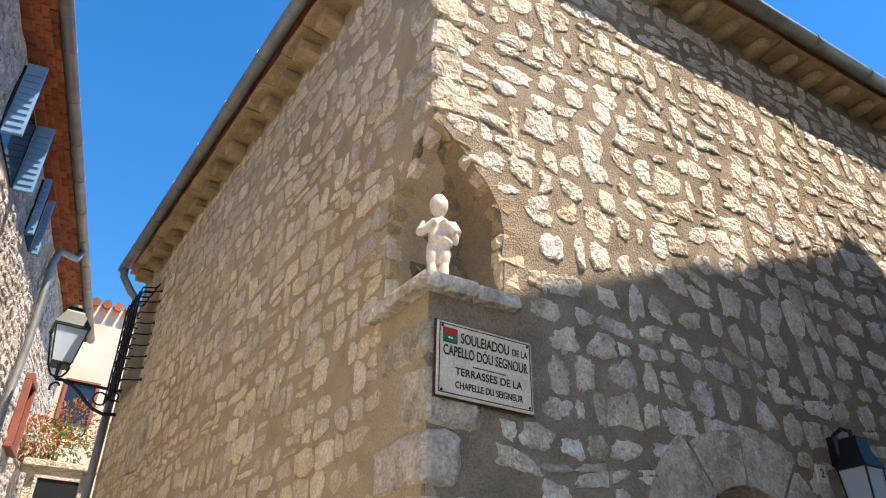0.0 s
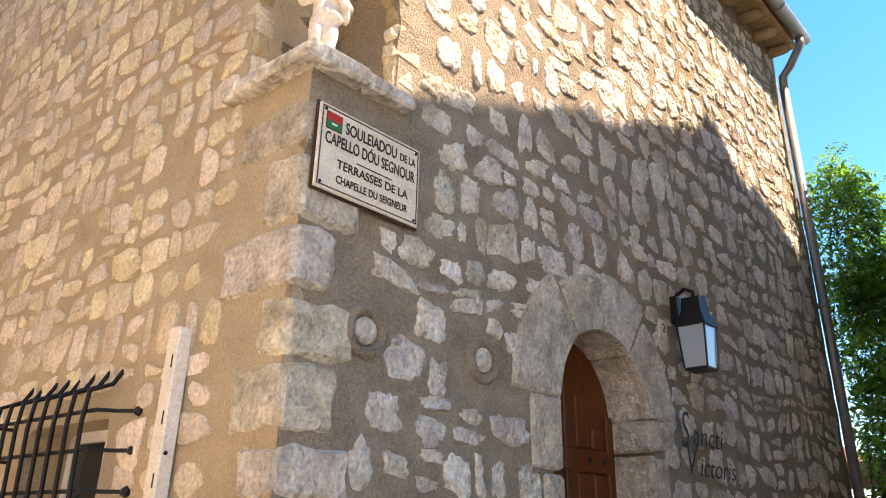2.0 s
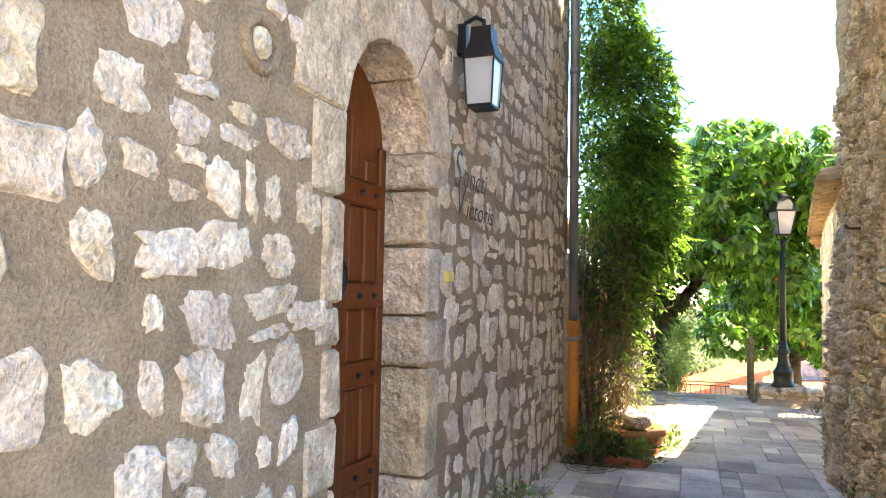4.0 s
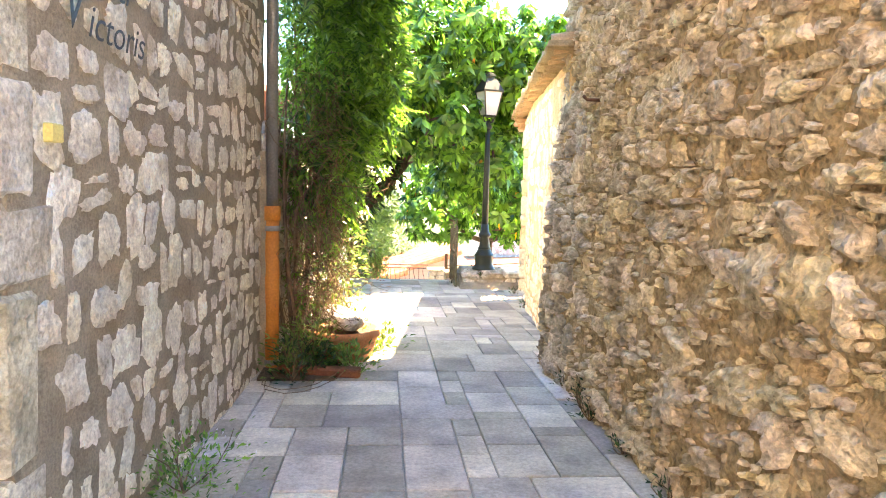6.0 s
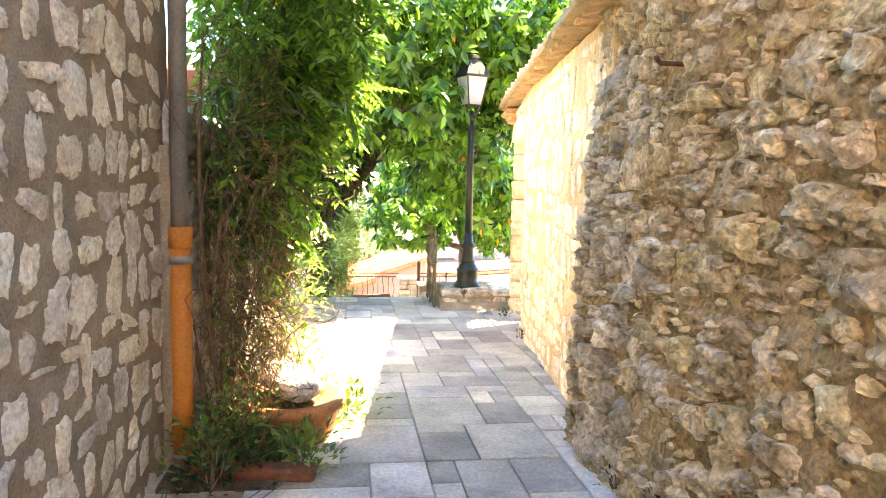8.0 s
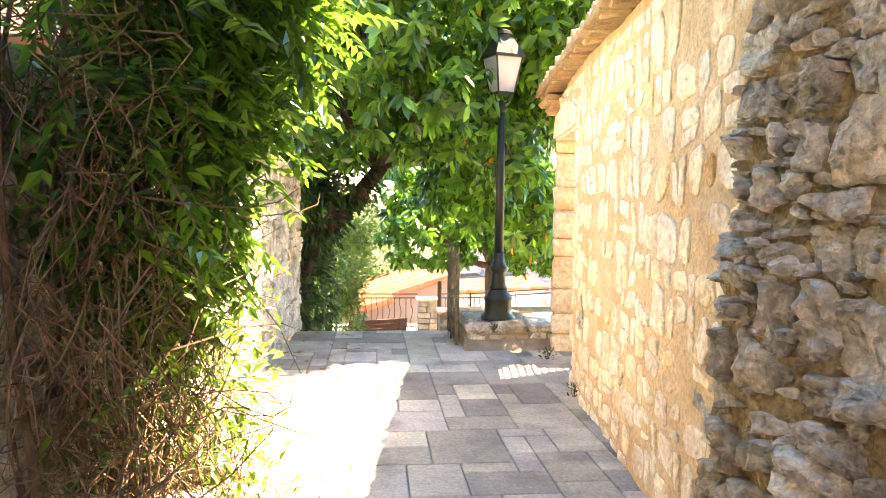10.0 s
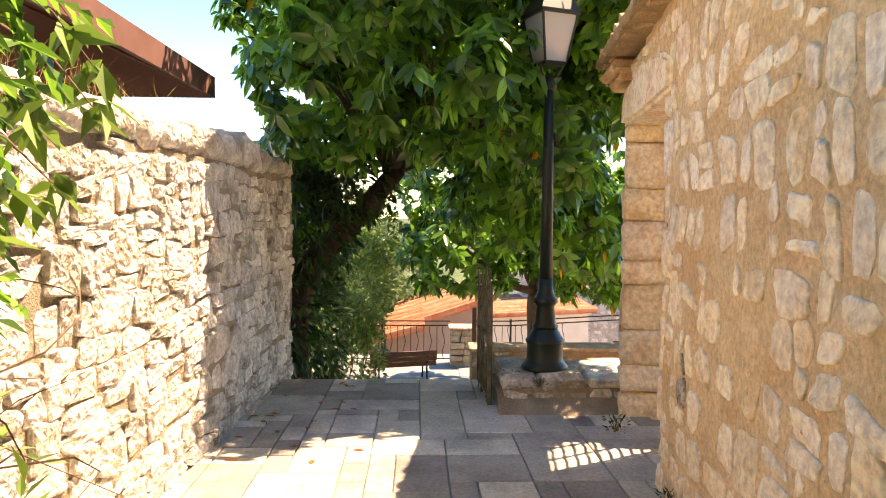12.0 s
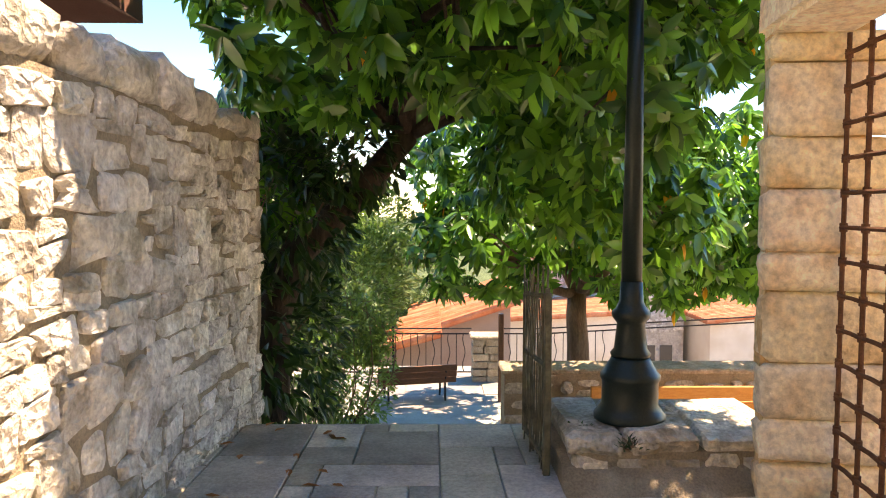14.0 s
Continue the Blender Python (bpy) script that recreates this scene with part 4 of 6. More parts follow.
    part("finial", bm, M_IRON if wall_style else M_LAMP, parent)


wl = thing("wall_lantern", M_F @ pose(2.89, -0.15, 2.50), "black iron wall lantern with glass panes tinted for reflected sky beside the door", "lantern")
lantern_head(wl, 0.47, wall_style=True)
bm = bmesh.new()
box(bm, -0.03, 0.03, 0.10, 0.16, 0.32, 0.5, bevel=0.006)
part("wall_bracket", bm, M_IRON, wl)


# ---- eaves, gutters and downpipes ----
def gutter(name, pts, parent_m, label):
    g = thing(name, parent_m, label, "gutter")
    bm = bmesh.new()
    tube(bm, pts, 0.068, 12)
    part("trough", bm, M_ZINC, g, smooth=True)
    a, b = Vector(pts[0]), Vector(pts[-1])
    n = int((b - a).length / 0.75)
    for k in range(1, n):
        p = a.lerp(b, k / n)
        d = (b - a).normalized()
        bm = bmesh.new()
        tube(bm, [p - d * 0.012, p + d * 0.012], 0.075, 12)
        part("clip", bm, M_ZINC, g)
    return g


g1 = gutter("gutter", [(-0.2, -0.33, 6.74), (6.15, -0.33, 6.70)], M_F, "grey zinc half-round roof gutter along the facade eave")
g2 = gutter("gutter", [(-7.25, -0.33, 6.55), (0.1, -0.33, 6.62)], M_W, "grey zinc roof gutter along the street side eave")
for k in range(16):
    u = 0.15 + 0.385 * k
    corbel = thing("eave_corbel", M_F @ pose(u, 0, 6.55), "ochre stone eave corbel with a rounded end", "corbel", "eave corbels", "structure")
    bm = bmesh.new()
    tube(bm, [(0, 0.1, 0.02), (0, -0.14, 0.0), (0, -0.2, -0.01), (0, -0.225, 0.0)], [0.065, 0.062, 0.05, 0.02], 10)
    part("corbel_log", bm, M_CORBEL, corbel, smooth=True)
    bm = bmesh.new()
    box(bm, -0.19, 0.19, -0.25, 0.05, 0.065, 0.11 + RNG.uniform(0, 0.02), bevel=0.012, rough=0.008)
    part("eave_slab", bm, M_CORBEL, corbel)
for k in range(17):
    u = -0.2 - 0.42 * k
    corbel = thing("eave_corbel", M_W @ pose(u, 0, 6.36), "rough ochre stone block under the eave", "corbel", "eave corbels", "structure")
    bm = bmesh.new()
    box(bm, -0.1, 0.1, -RNG.uniform(0.13, 0.2), 0.05, -0.04, 0.08, bevel=0.02, rough=0.015)
    part("corbel_block", bm, M_CORBEL, corbel)
    bm = bmesh.new()
    box(bm, -0.205, 0.205, -0.25, 0.05, 0.085, 0.15, bevel=0.012, rough=0.01)
    part("eave_slab", bm, M_CORBEL, corbel)


def pipe(name, m, label, pieces):
    p = thing(name, m, label, "downpipe")
    for nm, pts, r, mat in pieces:
        bm = bmesh.new()
        tube(bm, pts, r, 12)
        part(nm, bm, mat, p, smooth=True)
    return p


pipe("downpipe", M_F @ pose(5.95, -0.085, 0), "zinc downpipe with an orange clay foot at the house corner", (
    ("swan_neck", [(0.02, -0.24, 6.68), (0.02, -0.235, 6.55), (0.0, -0.10, 6.32), (0, -0.01, 6.22), (0, 0, 6.05)], 0.045, M_ZINC),
    ("pipe_length", [(0, 0, 6.1), (0, 0, 1.2)], 0.045, M_ZINC),
    ("collar", [(0, 0, 3.6), (0, 0, 3.66)], 0.053, M_ZINC),
    ("clay_foot", [(0, 0, 1.20), (0, 0, -0.25)], 0.058, M_ORANGE),
    ("clay_collar", [(0, 0, 1.21), (0, 0, 1.10)], 0.066, M_ORANGE),
    ("band", [(0, 0, 1.06), (0, 0, 1.02)], 0.063, M_ZINC),
    ("band", [(0, 0, 0.02), (0, 0, -0.02)], 0.063, M_ZINC)))
pipe("downpipe", M_W @ pose(-7.1, -0.09, 0), "grey zinc downpipe at the far street corner", (
    ("swan_neck", [(0, -0.24, 6.5), (0, -0.23, 6.38), (0, -0.10, 6.2), (0, 0, 6.1), (0, 0, 5.9)], 0.05, M_ZINC),
    ("pipe_length", [(0, 0, 5.95), (0, 0, 0.1)], 0.05, M_ZINC)))

# cream cable trunking on the street wall
tr = thing("cable_trunking", M_W @ pose(-0.62, -0.035, 0.2, 0, 0.6, 0), "cream plastic cable trunking screwed upright to the wall", "trunking")
bm = bmesh.new()
box(bm, -0.037, 0.037, -0.03, 0.03, 0.0, 2.09, bevel=0.006)
part("channel", bm, M_PVC, tr)
for z in (0.3, 0.75, 1.2, 1.5, 1.72, 1.93):
    bm = bmesh.new()
    box(bm, 0.015, 0.021, -0.0325, -0.028, z, z + 0.05)
    part("slot", bm, M_IRON, tr)
for z in (0.55, 1.05, 1.62):
    bm = bmesh.new()
    bmesh.ops.create_icosphere(bm, subdivisions=1, radius=0.009, matrix=pose(0.039, -0.01, z))
    part("screw", bm, M_IRON, tr)


def bowed_grille(name, m, w, h, label, nv, nh, out=0.13):
    g = thing(name, m, label, "window grille")
    for k in range(nv):
        x = -w / 2 + w * (k + 0.5) / nv
        pts = [(x, 0.0, h + 0.17), (x, -0.04, h + 0.10), (x, -out, h + 0.06), (x, -out - 0.01, h - 0.06), (x, -out, h / 2), (x, -out, 0.0)]
        bm = bmesh.new()
        tube(bm, pts, 0.0105, 6)
        part("upright_bar", bm, M_IRON, g)
    for k in range(nh):
        z = h - 0.02 - h * k / nh
        pts = [(-w / 2 - 0.07, 0.0, z), (-w / 2 - 0.05, -out * 0.9, z), (-w / 2 + 0.05, -out + 0.012, z), (w / 2 - 0.05, -out + 0.012, z), (w / 2, -out * 0.9, z), (w / 2 + 0.04, -out * 0.4, z), (w / 2 + 0.12, 0.0, z)]
        bm = bmesh.new()
        tube(bm, pts, 0.009, 6)
        part("cross_bar", bm, M_IRON, g)
        bm = bmesh.new()
        bmesh.ops.create_icosphere(bm, subdivisions=1, radius=0.024, matrix=pose(w / 2 + 0.12, -0.004, z))
        part("fixing", bm, M_IRON, g)
    return g


bowed_grille("window_grille", M_W @ pose(-1.48, 0, 1.1), 0.98, 0.92, "bowed black wrought-iron grille over the street window", 8, 6)
bowed_grille("window_grille", M_W @ pose(-6.5, 0, 4.5), 0.80, 1.3, "bowed black wrought-iron grille on the far window", 5, 9, out=0.2)
for i, (u0, u1, z0, z1) in enumerate(SIDE_WINDOWS):
    w = thing(f"window_{i + 1}", M_W @ pose((u0 + u1) / 2, 0.2, z0), "small deep-set window with dark panes", "window", kind="structure")
    bm = bmesh.new()
    hw, hh = (u1 - u0) / 2, z1 - z0
    box(bm, -hw, hw, 0.03, 0.04, 0, hh)
    part("pane", bm, M_GLASS, w)
    for x0, x1, a, b in ((-hw, -hw + 0.05, 0, hh), (hw - 0.05, hw, 0, hh), (-0.025, 0.025, 0, hh), (-hw, hw, 0, 0.05), (-hw, hw, hh - 0.05, hh), (-hw, hw, hh / 2 - 0.015, hh / 2 + 0.015)):
        bm = bmesh.new()
        box(bm, x0, x1, 0.0, 0.03, a, b)
        part("window_frame", bm, M_WHITE, w)
bm = bmesh.new()
box(bm, -0.24, 0.24, -0.03, 0.01, -0.28, 0.28, bevel=0.01, rough=0.004)
tagged(part("wall_plaque", bm, M_QUOIN, matrix=M_W @ pose(-5.4, 0, 3.72, 0, 3, 0)), "blank pale stone plaque set on the street wall", "plaque")

# bracket lantern on the street
bl = thing("bracket_lantern", M_W @ pose(-7.0, -0.78, 4.93, 0, 0, 0), "black iron street lantern with milky panes on a scrolled wall bracket", "lantern")
lantern_head(bl, 0.88)
bm = bmesh.new()
tube(bm, [(0, 0.0, -0.16), (0, 0.78, -0.16)], 0.022, 6)
tube(bm, [(0, 0.0, -0.16), (0, 0.0, 0.0)], 0.02, 6)
tube(bm, [(0, 0.05 + 0.06 * t * math.cos(t * 2.4), -0.25 + 0.06 * t * math.sin(t * 2.4)) for t in np.linspace(0.3, 1.6, 14)], 0.014, 6)
tube(bm, [(0, 0.10, -0.17), (0, 0.2, -0.2), (0, 0.3, -0.27), (0, 0.40, -0.37), (0, 0.5, -0.44), (0, 0.62, -0.48), (0, 0.78, -0.46)], 0.022, 8)
for sx in (-1, 1):
    tube(bm, [(0, 0.0, -0.14), (sx * 0.06, 0.0, -0.12), (sx * 0.10, 0.0, -0.06), (sx * 0.12, 0.0, 0.01)], 0.014, 6)
    tube(bm, [(0, 0.0, -0.14), (0, sx * 0.06, -0.12), (0, sx * 0.10, -0.06), (0, sx * 0.12, 0.01)], 0.014, 6)
tube(bm, [(0, 0.55 + 0.08 * math.cos(t), -0.3 + 0.08 * math.sin(t)) for t in np.linspace(0, 2 * math.pi, 15)], 0.012, 6)
tube(bm, [(0, 0.70 + 0.06 * math.cos(t), -0.24 + 0.06 * math.sin(t)) for t in np.linspace(0, 2 * math.pi, 13)], 0.012, 6)
part("scroll_bracket", bm, M_LAMP, bl)


# ---- house across the street and the house closing it ----
M_H = pose(-1.66, 3.2, 0, 0, 0, 90 - 10.9) @ pose(0, -0.22, 0)
wall_opposite = wall_slab("wall_opposite", M_H, -6.0, 11.3, -0.1, 6.9, 0.4, surface("speckled_rubble_render", (0.36, 0.32, 0.28), (0.86, 0.81, 0.73), 0.93, 7.5, 50, 0.9, 0.02, stain=(0.45, 0.36, 0.26)), "grey-and-white speckled rubble house wall", cell=0.2, amp=0.02)
bm = bmesh.new()
box(bm, -6.0, 11.3, 0.4, 5.0, -0.1, 6.9)
tagged(part("wall_opposite_body", bm, M_PLASTER, matrix=M_H), "plain body of the house across the street", "wall", kind="structure")
soffit = thing("brick_eave", M_H @ pose(0, 0, 6.95), "overhanging red brick and tile eave", "eave", kind="structure")
for r in range(5):
    bm = bmesh.new()
    n = 100
    for k in range(n):
        u = -6.0 + 17.2 * k / n + (0.085 if r % 2 else 0)
        box(bm, u, u + 0.158, -0.02 - 0.062 * (r + 1), 0.03 - 0.062 * r, 0.034 * r, 0.034 * r + 0.06, bevel=0.008, rough=0.008)
    tagged(part("brick_course", bm, M_BRICK, soffit), kind="stuff")
bm = bmesh.new()
vsl = [(-6.1, -0.32, 0.22), (11.3, -0.32, 0.22), (11.3, 5, 1.8), (-6.1, 5, 1.8)]
v = [bm.verts.new(p) for p in vsl] + [bm.verts.new((a, b, c + 0.1)) for a, b, c in vsl]
for f in ((3, 2, 1, 0), (4, 5, 6, 7), (0, 1, 5, 4), (1, 2, 6, 5), (2, 3, 7, 6), (3, 0, 4, 7)):
    bm.faces.new([v[i] for i in f])
part("roof_sheet", bm, M_TILE, soffit)
gutter("gutter", [(-6.0, -0.34, 7.12), (11.2, -0.34, 7.08)], M_H, "grey zinc gutter on the house across the street")
pipe("downpipe", M_H, "blue-grey zinc downpipe crossing the rubble wall", (
    ("pipe_length", [(7.6, -0.33, 7.05), (7.5, -0.3, 6.85), (7.15, -0.12, 6.75), (7.12, -0.09, 6.5), (7.25, -0.09, 5.4), (7.12, -0.09, 4.6), (7.1, -0.09, 0.0)], 0.05, M_ZINC),))
courses(wall_opposite, 0.0, 11.2, 2.6, 6.85, (0.08, 0.17), (0.09, 0.26), (0.004, 0.014), 0.012, surface("white_grey_rubble", (0.42, 0.385, 0.35), (0.74, 0.70, 0.65), 0.92, 9, 40, 0.9, 0.015, crack=1.2, vary=0.18, stain=(0.5, 0.4, 0.3), stain_scale=3), lambda u, z: u, lambda u, z, w, h: not (3.4 < u < 4.5 and z > 5.9) and not (5.45 < u < 6.05 and z > 5.95) and not (8.2 < u < 8.9 and 4.2 < z < 5.45), limit=120, seed=51, drop=0.05, fill=(0.75, 1.05), ragged=0.14, wave=0.06, jit=0.18)
for u, z, w, h in ((3.95, 6.0, 1.0, 0.82), (5.75, 6.08, 0.5, 0.75)):
    win = thing("shuttered_window", M_H @ pose(u, -0.02, z), "window with pale blue wooden shutters", "window", "shuttered windows", "structure")
    bm = bmesh.new()
    box(bm, -w / 2, w / 2, 0.0, 0.03, 0, h)
    part("pane", bm, M_GLASS, win)
    for s in (-1, 1):
        bm = bmesh.new()
        box(bm, s * w / 2 - 0.02, s * w / 2 + 0.02, -w * 0.19, -0.01, -0.02, h + 0.02, bevel=0.005)
        for q in range(9):
            z0 = 0.05 + (h - 0.1) * q / 9
            box(bm, s * w / 2 - 0.032, s * w / 2 + 0.032, -w * 0.17, -0.03, z0, z0 + 0.04)
        part("shutter", bm, M_BLUE, win)
win = thing("brown_framed_window", M_H @ pose(8.55, -0.04, 4.35), "small window with a faded red-brown wooden surround", "window", kind="structure")
for x0, x1, z0, z1 in ((-0.28, -0.2, 0, 0.9), (0.2, 0.28, 0, 0.9), (-0.28, 0.28, 0.9, 1.0), (-0.32, 0.32, -0.06, 0.0)):
    bm = bmesh.new()
    box(bm, x0, x1, -0.06, 0.04, z0, z1, bevel=0.008)
    part("window_frame", bm, M_REDPAINT, win)
bm = bmesh.new()
box(bm, -0.2, 0.2, 0.0, 0.02, 0.0, 0.9)
part("pane", bm, M_GLASS, win)

end_house = thing("end_house", pose(0, 15.0, 0), "pale cream plastered house closing the street, with a tiled roof edge", "house")
bm = bmesh.new()
box(bm, -3, 7, 0, 5, -0.1, 8.2)
part("wall", bm, M_PLASTER, end_house)
for k in range(46):
    bm = bmesh.new()
    x = -3 + 0.22 * k
    tube(bm, [(x, -0.18, 8.2), (x, 0.9, 8.45)], [0.09, 0.085], 8)
    part("roof_tile", bm, M_TILE, end_house)
for x, z, w, h in ((1.15, 5.75, 0.5, 0.75), (1.25, 3.3, 0.8, 1.4)):
    bm = bmesh.new()
    box(bm, x - w / 2, x + w / 2, -0.03, 0.02, z, z + h)
    wn = part("window", bm, M_GLASS, end_house)
    for a, b, c, d in ((x - w / 2 - 0.06, x - w / 2, z, z + h), (x + w / 2, x + w / 2 + 0.06, z, z + h), (x - w / 2 - 0.06, x + w / 2 + 0.06, z + h, z + h + 0.08)):
        bm = bmesh.new()
        box(bm, a, b, -0.06, 0.0, c, d)
        part("window_frame", bm, M_REDPAINT if z > 5 else M_QUOIN, wn)

# ---- grilled doorway in the peach wall ----
def r2_block(name, u0, u1, z0, z1, y1=0.44, mat=None, front=0.0):
    bm = bmesh.new()
    k = 0.0 if u1 - u0 > 0.5 else RNG.uniform(-0.012, 0.012)
    box(bm, u0 + k, u1 + k, front - RNG.uniform(0.004, 0.02), y1, z0 + 0.003, z1 - 0.003, bevel=0.026, rough=0.008)
    bmesh.ops.subdivide_edges(bm, edges=[e for e in bm.edges if e.calc_length() > 0.1], cuts=3, use_grid_fill=True)
    seed = Vector(RNG.uniform(0, 40, 3))
    for v in bm.verts:
        v.co += noise.noise_vector(v.co * 8 + seed) * 0.016 + noise.noise_vector(v.co * 23 + seed) * 0.007
    part(name, bm, mat or M_STONE_R2, wall_peach, smooth=True)


zs = [-0.3]
while zs[-1] < R2_DOOR[3]:
    zs.append(min(R2_DOOR[3], zs[-1] + RNG.uniform(0.17, 0.34)))
for a, b in zip(zs, zs[1:]):
    r2_block("jamb_stone", -0.33, R2_DOOR[0], a, b, 0.9)
    r2_block("jamb_stone", R2_DOOR[1], R2_DOOR[1] + RNG.uniform(0.1, 0.2), a, b, front=peach_lean(R2_DOOR[1], a))
bm = bmesh.new()
lin = [(-0.33, 1.95), (1.30, 1.95), (1.34, 2.12), (0.95, 2.22), (0.4, 2.25), (-0.25, 2.20), (-0.34, 2.12)]
prism(bm, lin, -0.03, 0.36)
bmesh.ops.bevel(bm, geom=bm.edges[:], offset=0.025, segments=2, affect="EDGES")
bmesh.ops.subdivide_edges(bm, edges=[e for e in bm.edges if e.calc_length() > 0.25], cuts=4, use_grid_fill=True)
for v in bm.verts:
    v.co += noise.noise_vector(v.co * 7) * 0.012
    v.co.y += peach_lean(v.co.x, v.co.z) if v.co.y < 0.1 else 0.0
part("lintel", bm, M_STONE_R2, wall_peach)
grille = thing("door_grille", M_R2 @ pose(0.5, 0.30, -0.2), "rusted iron lattice door closing the stone doorway", "grille")
BARS = [-0.64 + 0.207 * k for k in range(7)]
for x in BARS:
    bm = bmesh.new()
    tube(bm, [(x, 0, 0.0), (x, 0, 2.13)], 0.0115, 8)
    part("upright_bar", bm, M_RUST, grille)
for j in range(14):
    z = 0.05 + 0.153 * j
    bm = bmesh.new()
    for x0, x1 in zip(BARS, BARS[1:]):
        tube(bm, [(x0, -0.010, z), ((x0 + x1) / 2, -0.002, z), (x1, -0.010, z)], 0.0105, 6)
    for x in BARS:
        tube(bm, [(x, 0, z - 0.02), (x, 0, z + 0.02)], 0.018, 8)
    part("cross_bar", bm, M_RUST, grille)

bm = bmesh.new()
box(bm, -0.55, -0.185, 0.9, 4.2, -0.4, 2.3)
tagged(part("wall_court", bm, M_MORTAR_R2, matrix=M_R2), "plain rendered wall of the court behind the doorway", "wall", kind="structure")

# tall block out of view, added to trim the sun patch through the grille
bm = bmesh.new()
box(bm, -0.9, -0.185, 2.3, 6.0, -0.4, 6.3)
tagged(part("wall_court_house", bm, M_PLASTER, matrix=M_R2), "unseen plastered block added behind the court to cut the sun patch", "wall", kind="structure")

# eave of clay tiles along the level top of the peach wall, and the roof behind
M_LICHEN = surface("lichened_clay_tile", (0.42, 0.25, 0.13), (0.58, 0.42, 0.26), 0.9, 8, 60, 0.5, 0.012, vary=0.2, stain=(0.3, 0.25, 0.17))
verge = thing("verge_tiles", M_R2, "weathered clay tiles along the wall top", "roof tiles", kind="structure")
u = -0.42
while u < R2_LEN:
    bm = bmesh.new()
    box(bm, -0.13, 0.13, -0.20, 0.5, 0.03, 0.09, bevel=0.012, rough=0.01)
    part("under_tile", bm, M_CORBEL, verge, matrix=Matrix.Translation((u, 0, 2.39 + 0.01 * u)))
    bm = bmesh.new()
    tube(bm, [(0, -0.16, 0.03), (0, 0.5, 0.15)], [0.08, 0.07], 10)
    part("cover_tile", bm, M_LICHEN, verge, matrix=Matrix.Translation((u, RNG.uniform(-0.025, 0.02), 2.44 + 0.01 * u)) @ Matrix.Rotation(RNG.uniform(-0.05, 0.05), 4, "Y"))
    u += 0.235
for k, (y, z) in enumerate(((-0.10, 2.22), (-0.16, 2.30))):
    bm = bmesh.new()
    box(bm, -0.50 - 0.06 * k, -0.02, y, 0.44, z, z + 0.075, bevel=0.025, rough=0.015)
    part("corner_tile", bm, M_LICHEN, verge)
bm = bmesh.new()
rv = [M_R2 @ Vector(p) for p in ((-0.5, 0.1, 2.44), (R2_LEN, 0.1, 2.48), (R2_LEN, 0.6, 2.56), (-0.5, 0.6, 2.52))]
v = [bm.verts.new(p) for p in rv] + [bm.verts.new(p + Vector((0, 0, 0.05))) for p in rv]
for f in ((3, 2, 1, 0), (4, 5, 6, 7), (0, 1, 5, 4), (1, 2, 6, 5), (2, 3, 7, 6), (3, 0, 4, 7)):
    bm.faces.new([v[i] for i in f])
tagged(part("wall_roof", bm, M_TILE), "narrow tiled roof behind the peach wall", "roof", kind="structure")


# ---- lamp post on its stone plinth ----
plinth = thing("stone_plinth", pose(13.35, -0.28, -0.45), "low rubble stone plinth carrying the lamp post", "plinth")
bm = bmesh.new()
box(bm, -0.47, 0.5, -0.56, 0.46, 0.0, 0.42, bevel=0.02, rough=0.01)
part("core", bm, M_MORTAR_L, plinth)
for row, (z0, z1) in enumerate(((0.0, 0.22), (0.22, 0.40))):
    y = -0.58
    while y < 0.46:
        w = RNG.uniform(0.1, 0.26)
        y1 = min(y + w, 0.49)
        if y1 - y > 0.05:
            bm = bmesh.new()
            box(bm, -0.49, -0.40, y + 0.012, y1 - 0.012, z0 + RNG.uniform(0.006, 0.03), z1 - RNG.uniform(0.006, 0.03), bevel=0.02, rough=0.016)
            part("plinth_stone", bm, M_STONE_GREY, plinth)
        y = y1
    x = -0.49
    while x < 0.4:
        w = RNG.uniform(0.2, 0.34)
        bm = bmesh.new()
        box(bm, x + 0.008, x + w - 0.008, 0.38, 0.49, z0 + 0.006, z1 - 0.006, bevel=0.02, rough=0.009)
        part("plinth_stone", bm, M_STONE_GREY, plinth)
        x += w
for y0, y1 in ((-0.6, -0.15), (-0.14, 0.22), (0.23, 0.52)):
    bm = bmesh.new()
    box(bm, -0.485, 0.2, y0 - 0.004, y1 + 0.004, 0.39, 0.508, bevel=0.035, rough=0.018)
    bmesh.ops.subdivide_edges(bm, edges=[e for e in bm.edges if e.calc_length() > 0.09], cuts=2, use_grid_fill=True)
    for v in bm.verts:
        v.co += noise.noise_vector(v.co * 11 + Vector((y0 * 9, 0, 0))) * 0.014
    part("cap_stone", bm, M_STONE_GREY, plinth)

bm = bmesh.new()
prism(bm, [(-0.74, 0.18), (0.0, 0.18), (0.0, 0.42), (-0.48, 0.34)], -0.66, 0.66)
for v in bm.verts:
    if v.co.y > 0.5 and v.co.z > 0.1:
        v.co.y -= 0.12
bmesh.ops.subdivide_edges(bm, edges=bm.edges[:], cuts=5, use_grid_fill=True)
for v in bm.verts:
    v.co += noise.noise_vector(v.co * 5) * 0.02
part("concrete_skirt", bm, M_MORTAR_L, plinth, "sandy mortar skirt at the plinth foot", smooth=True)

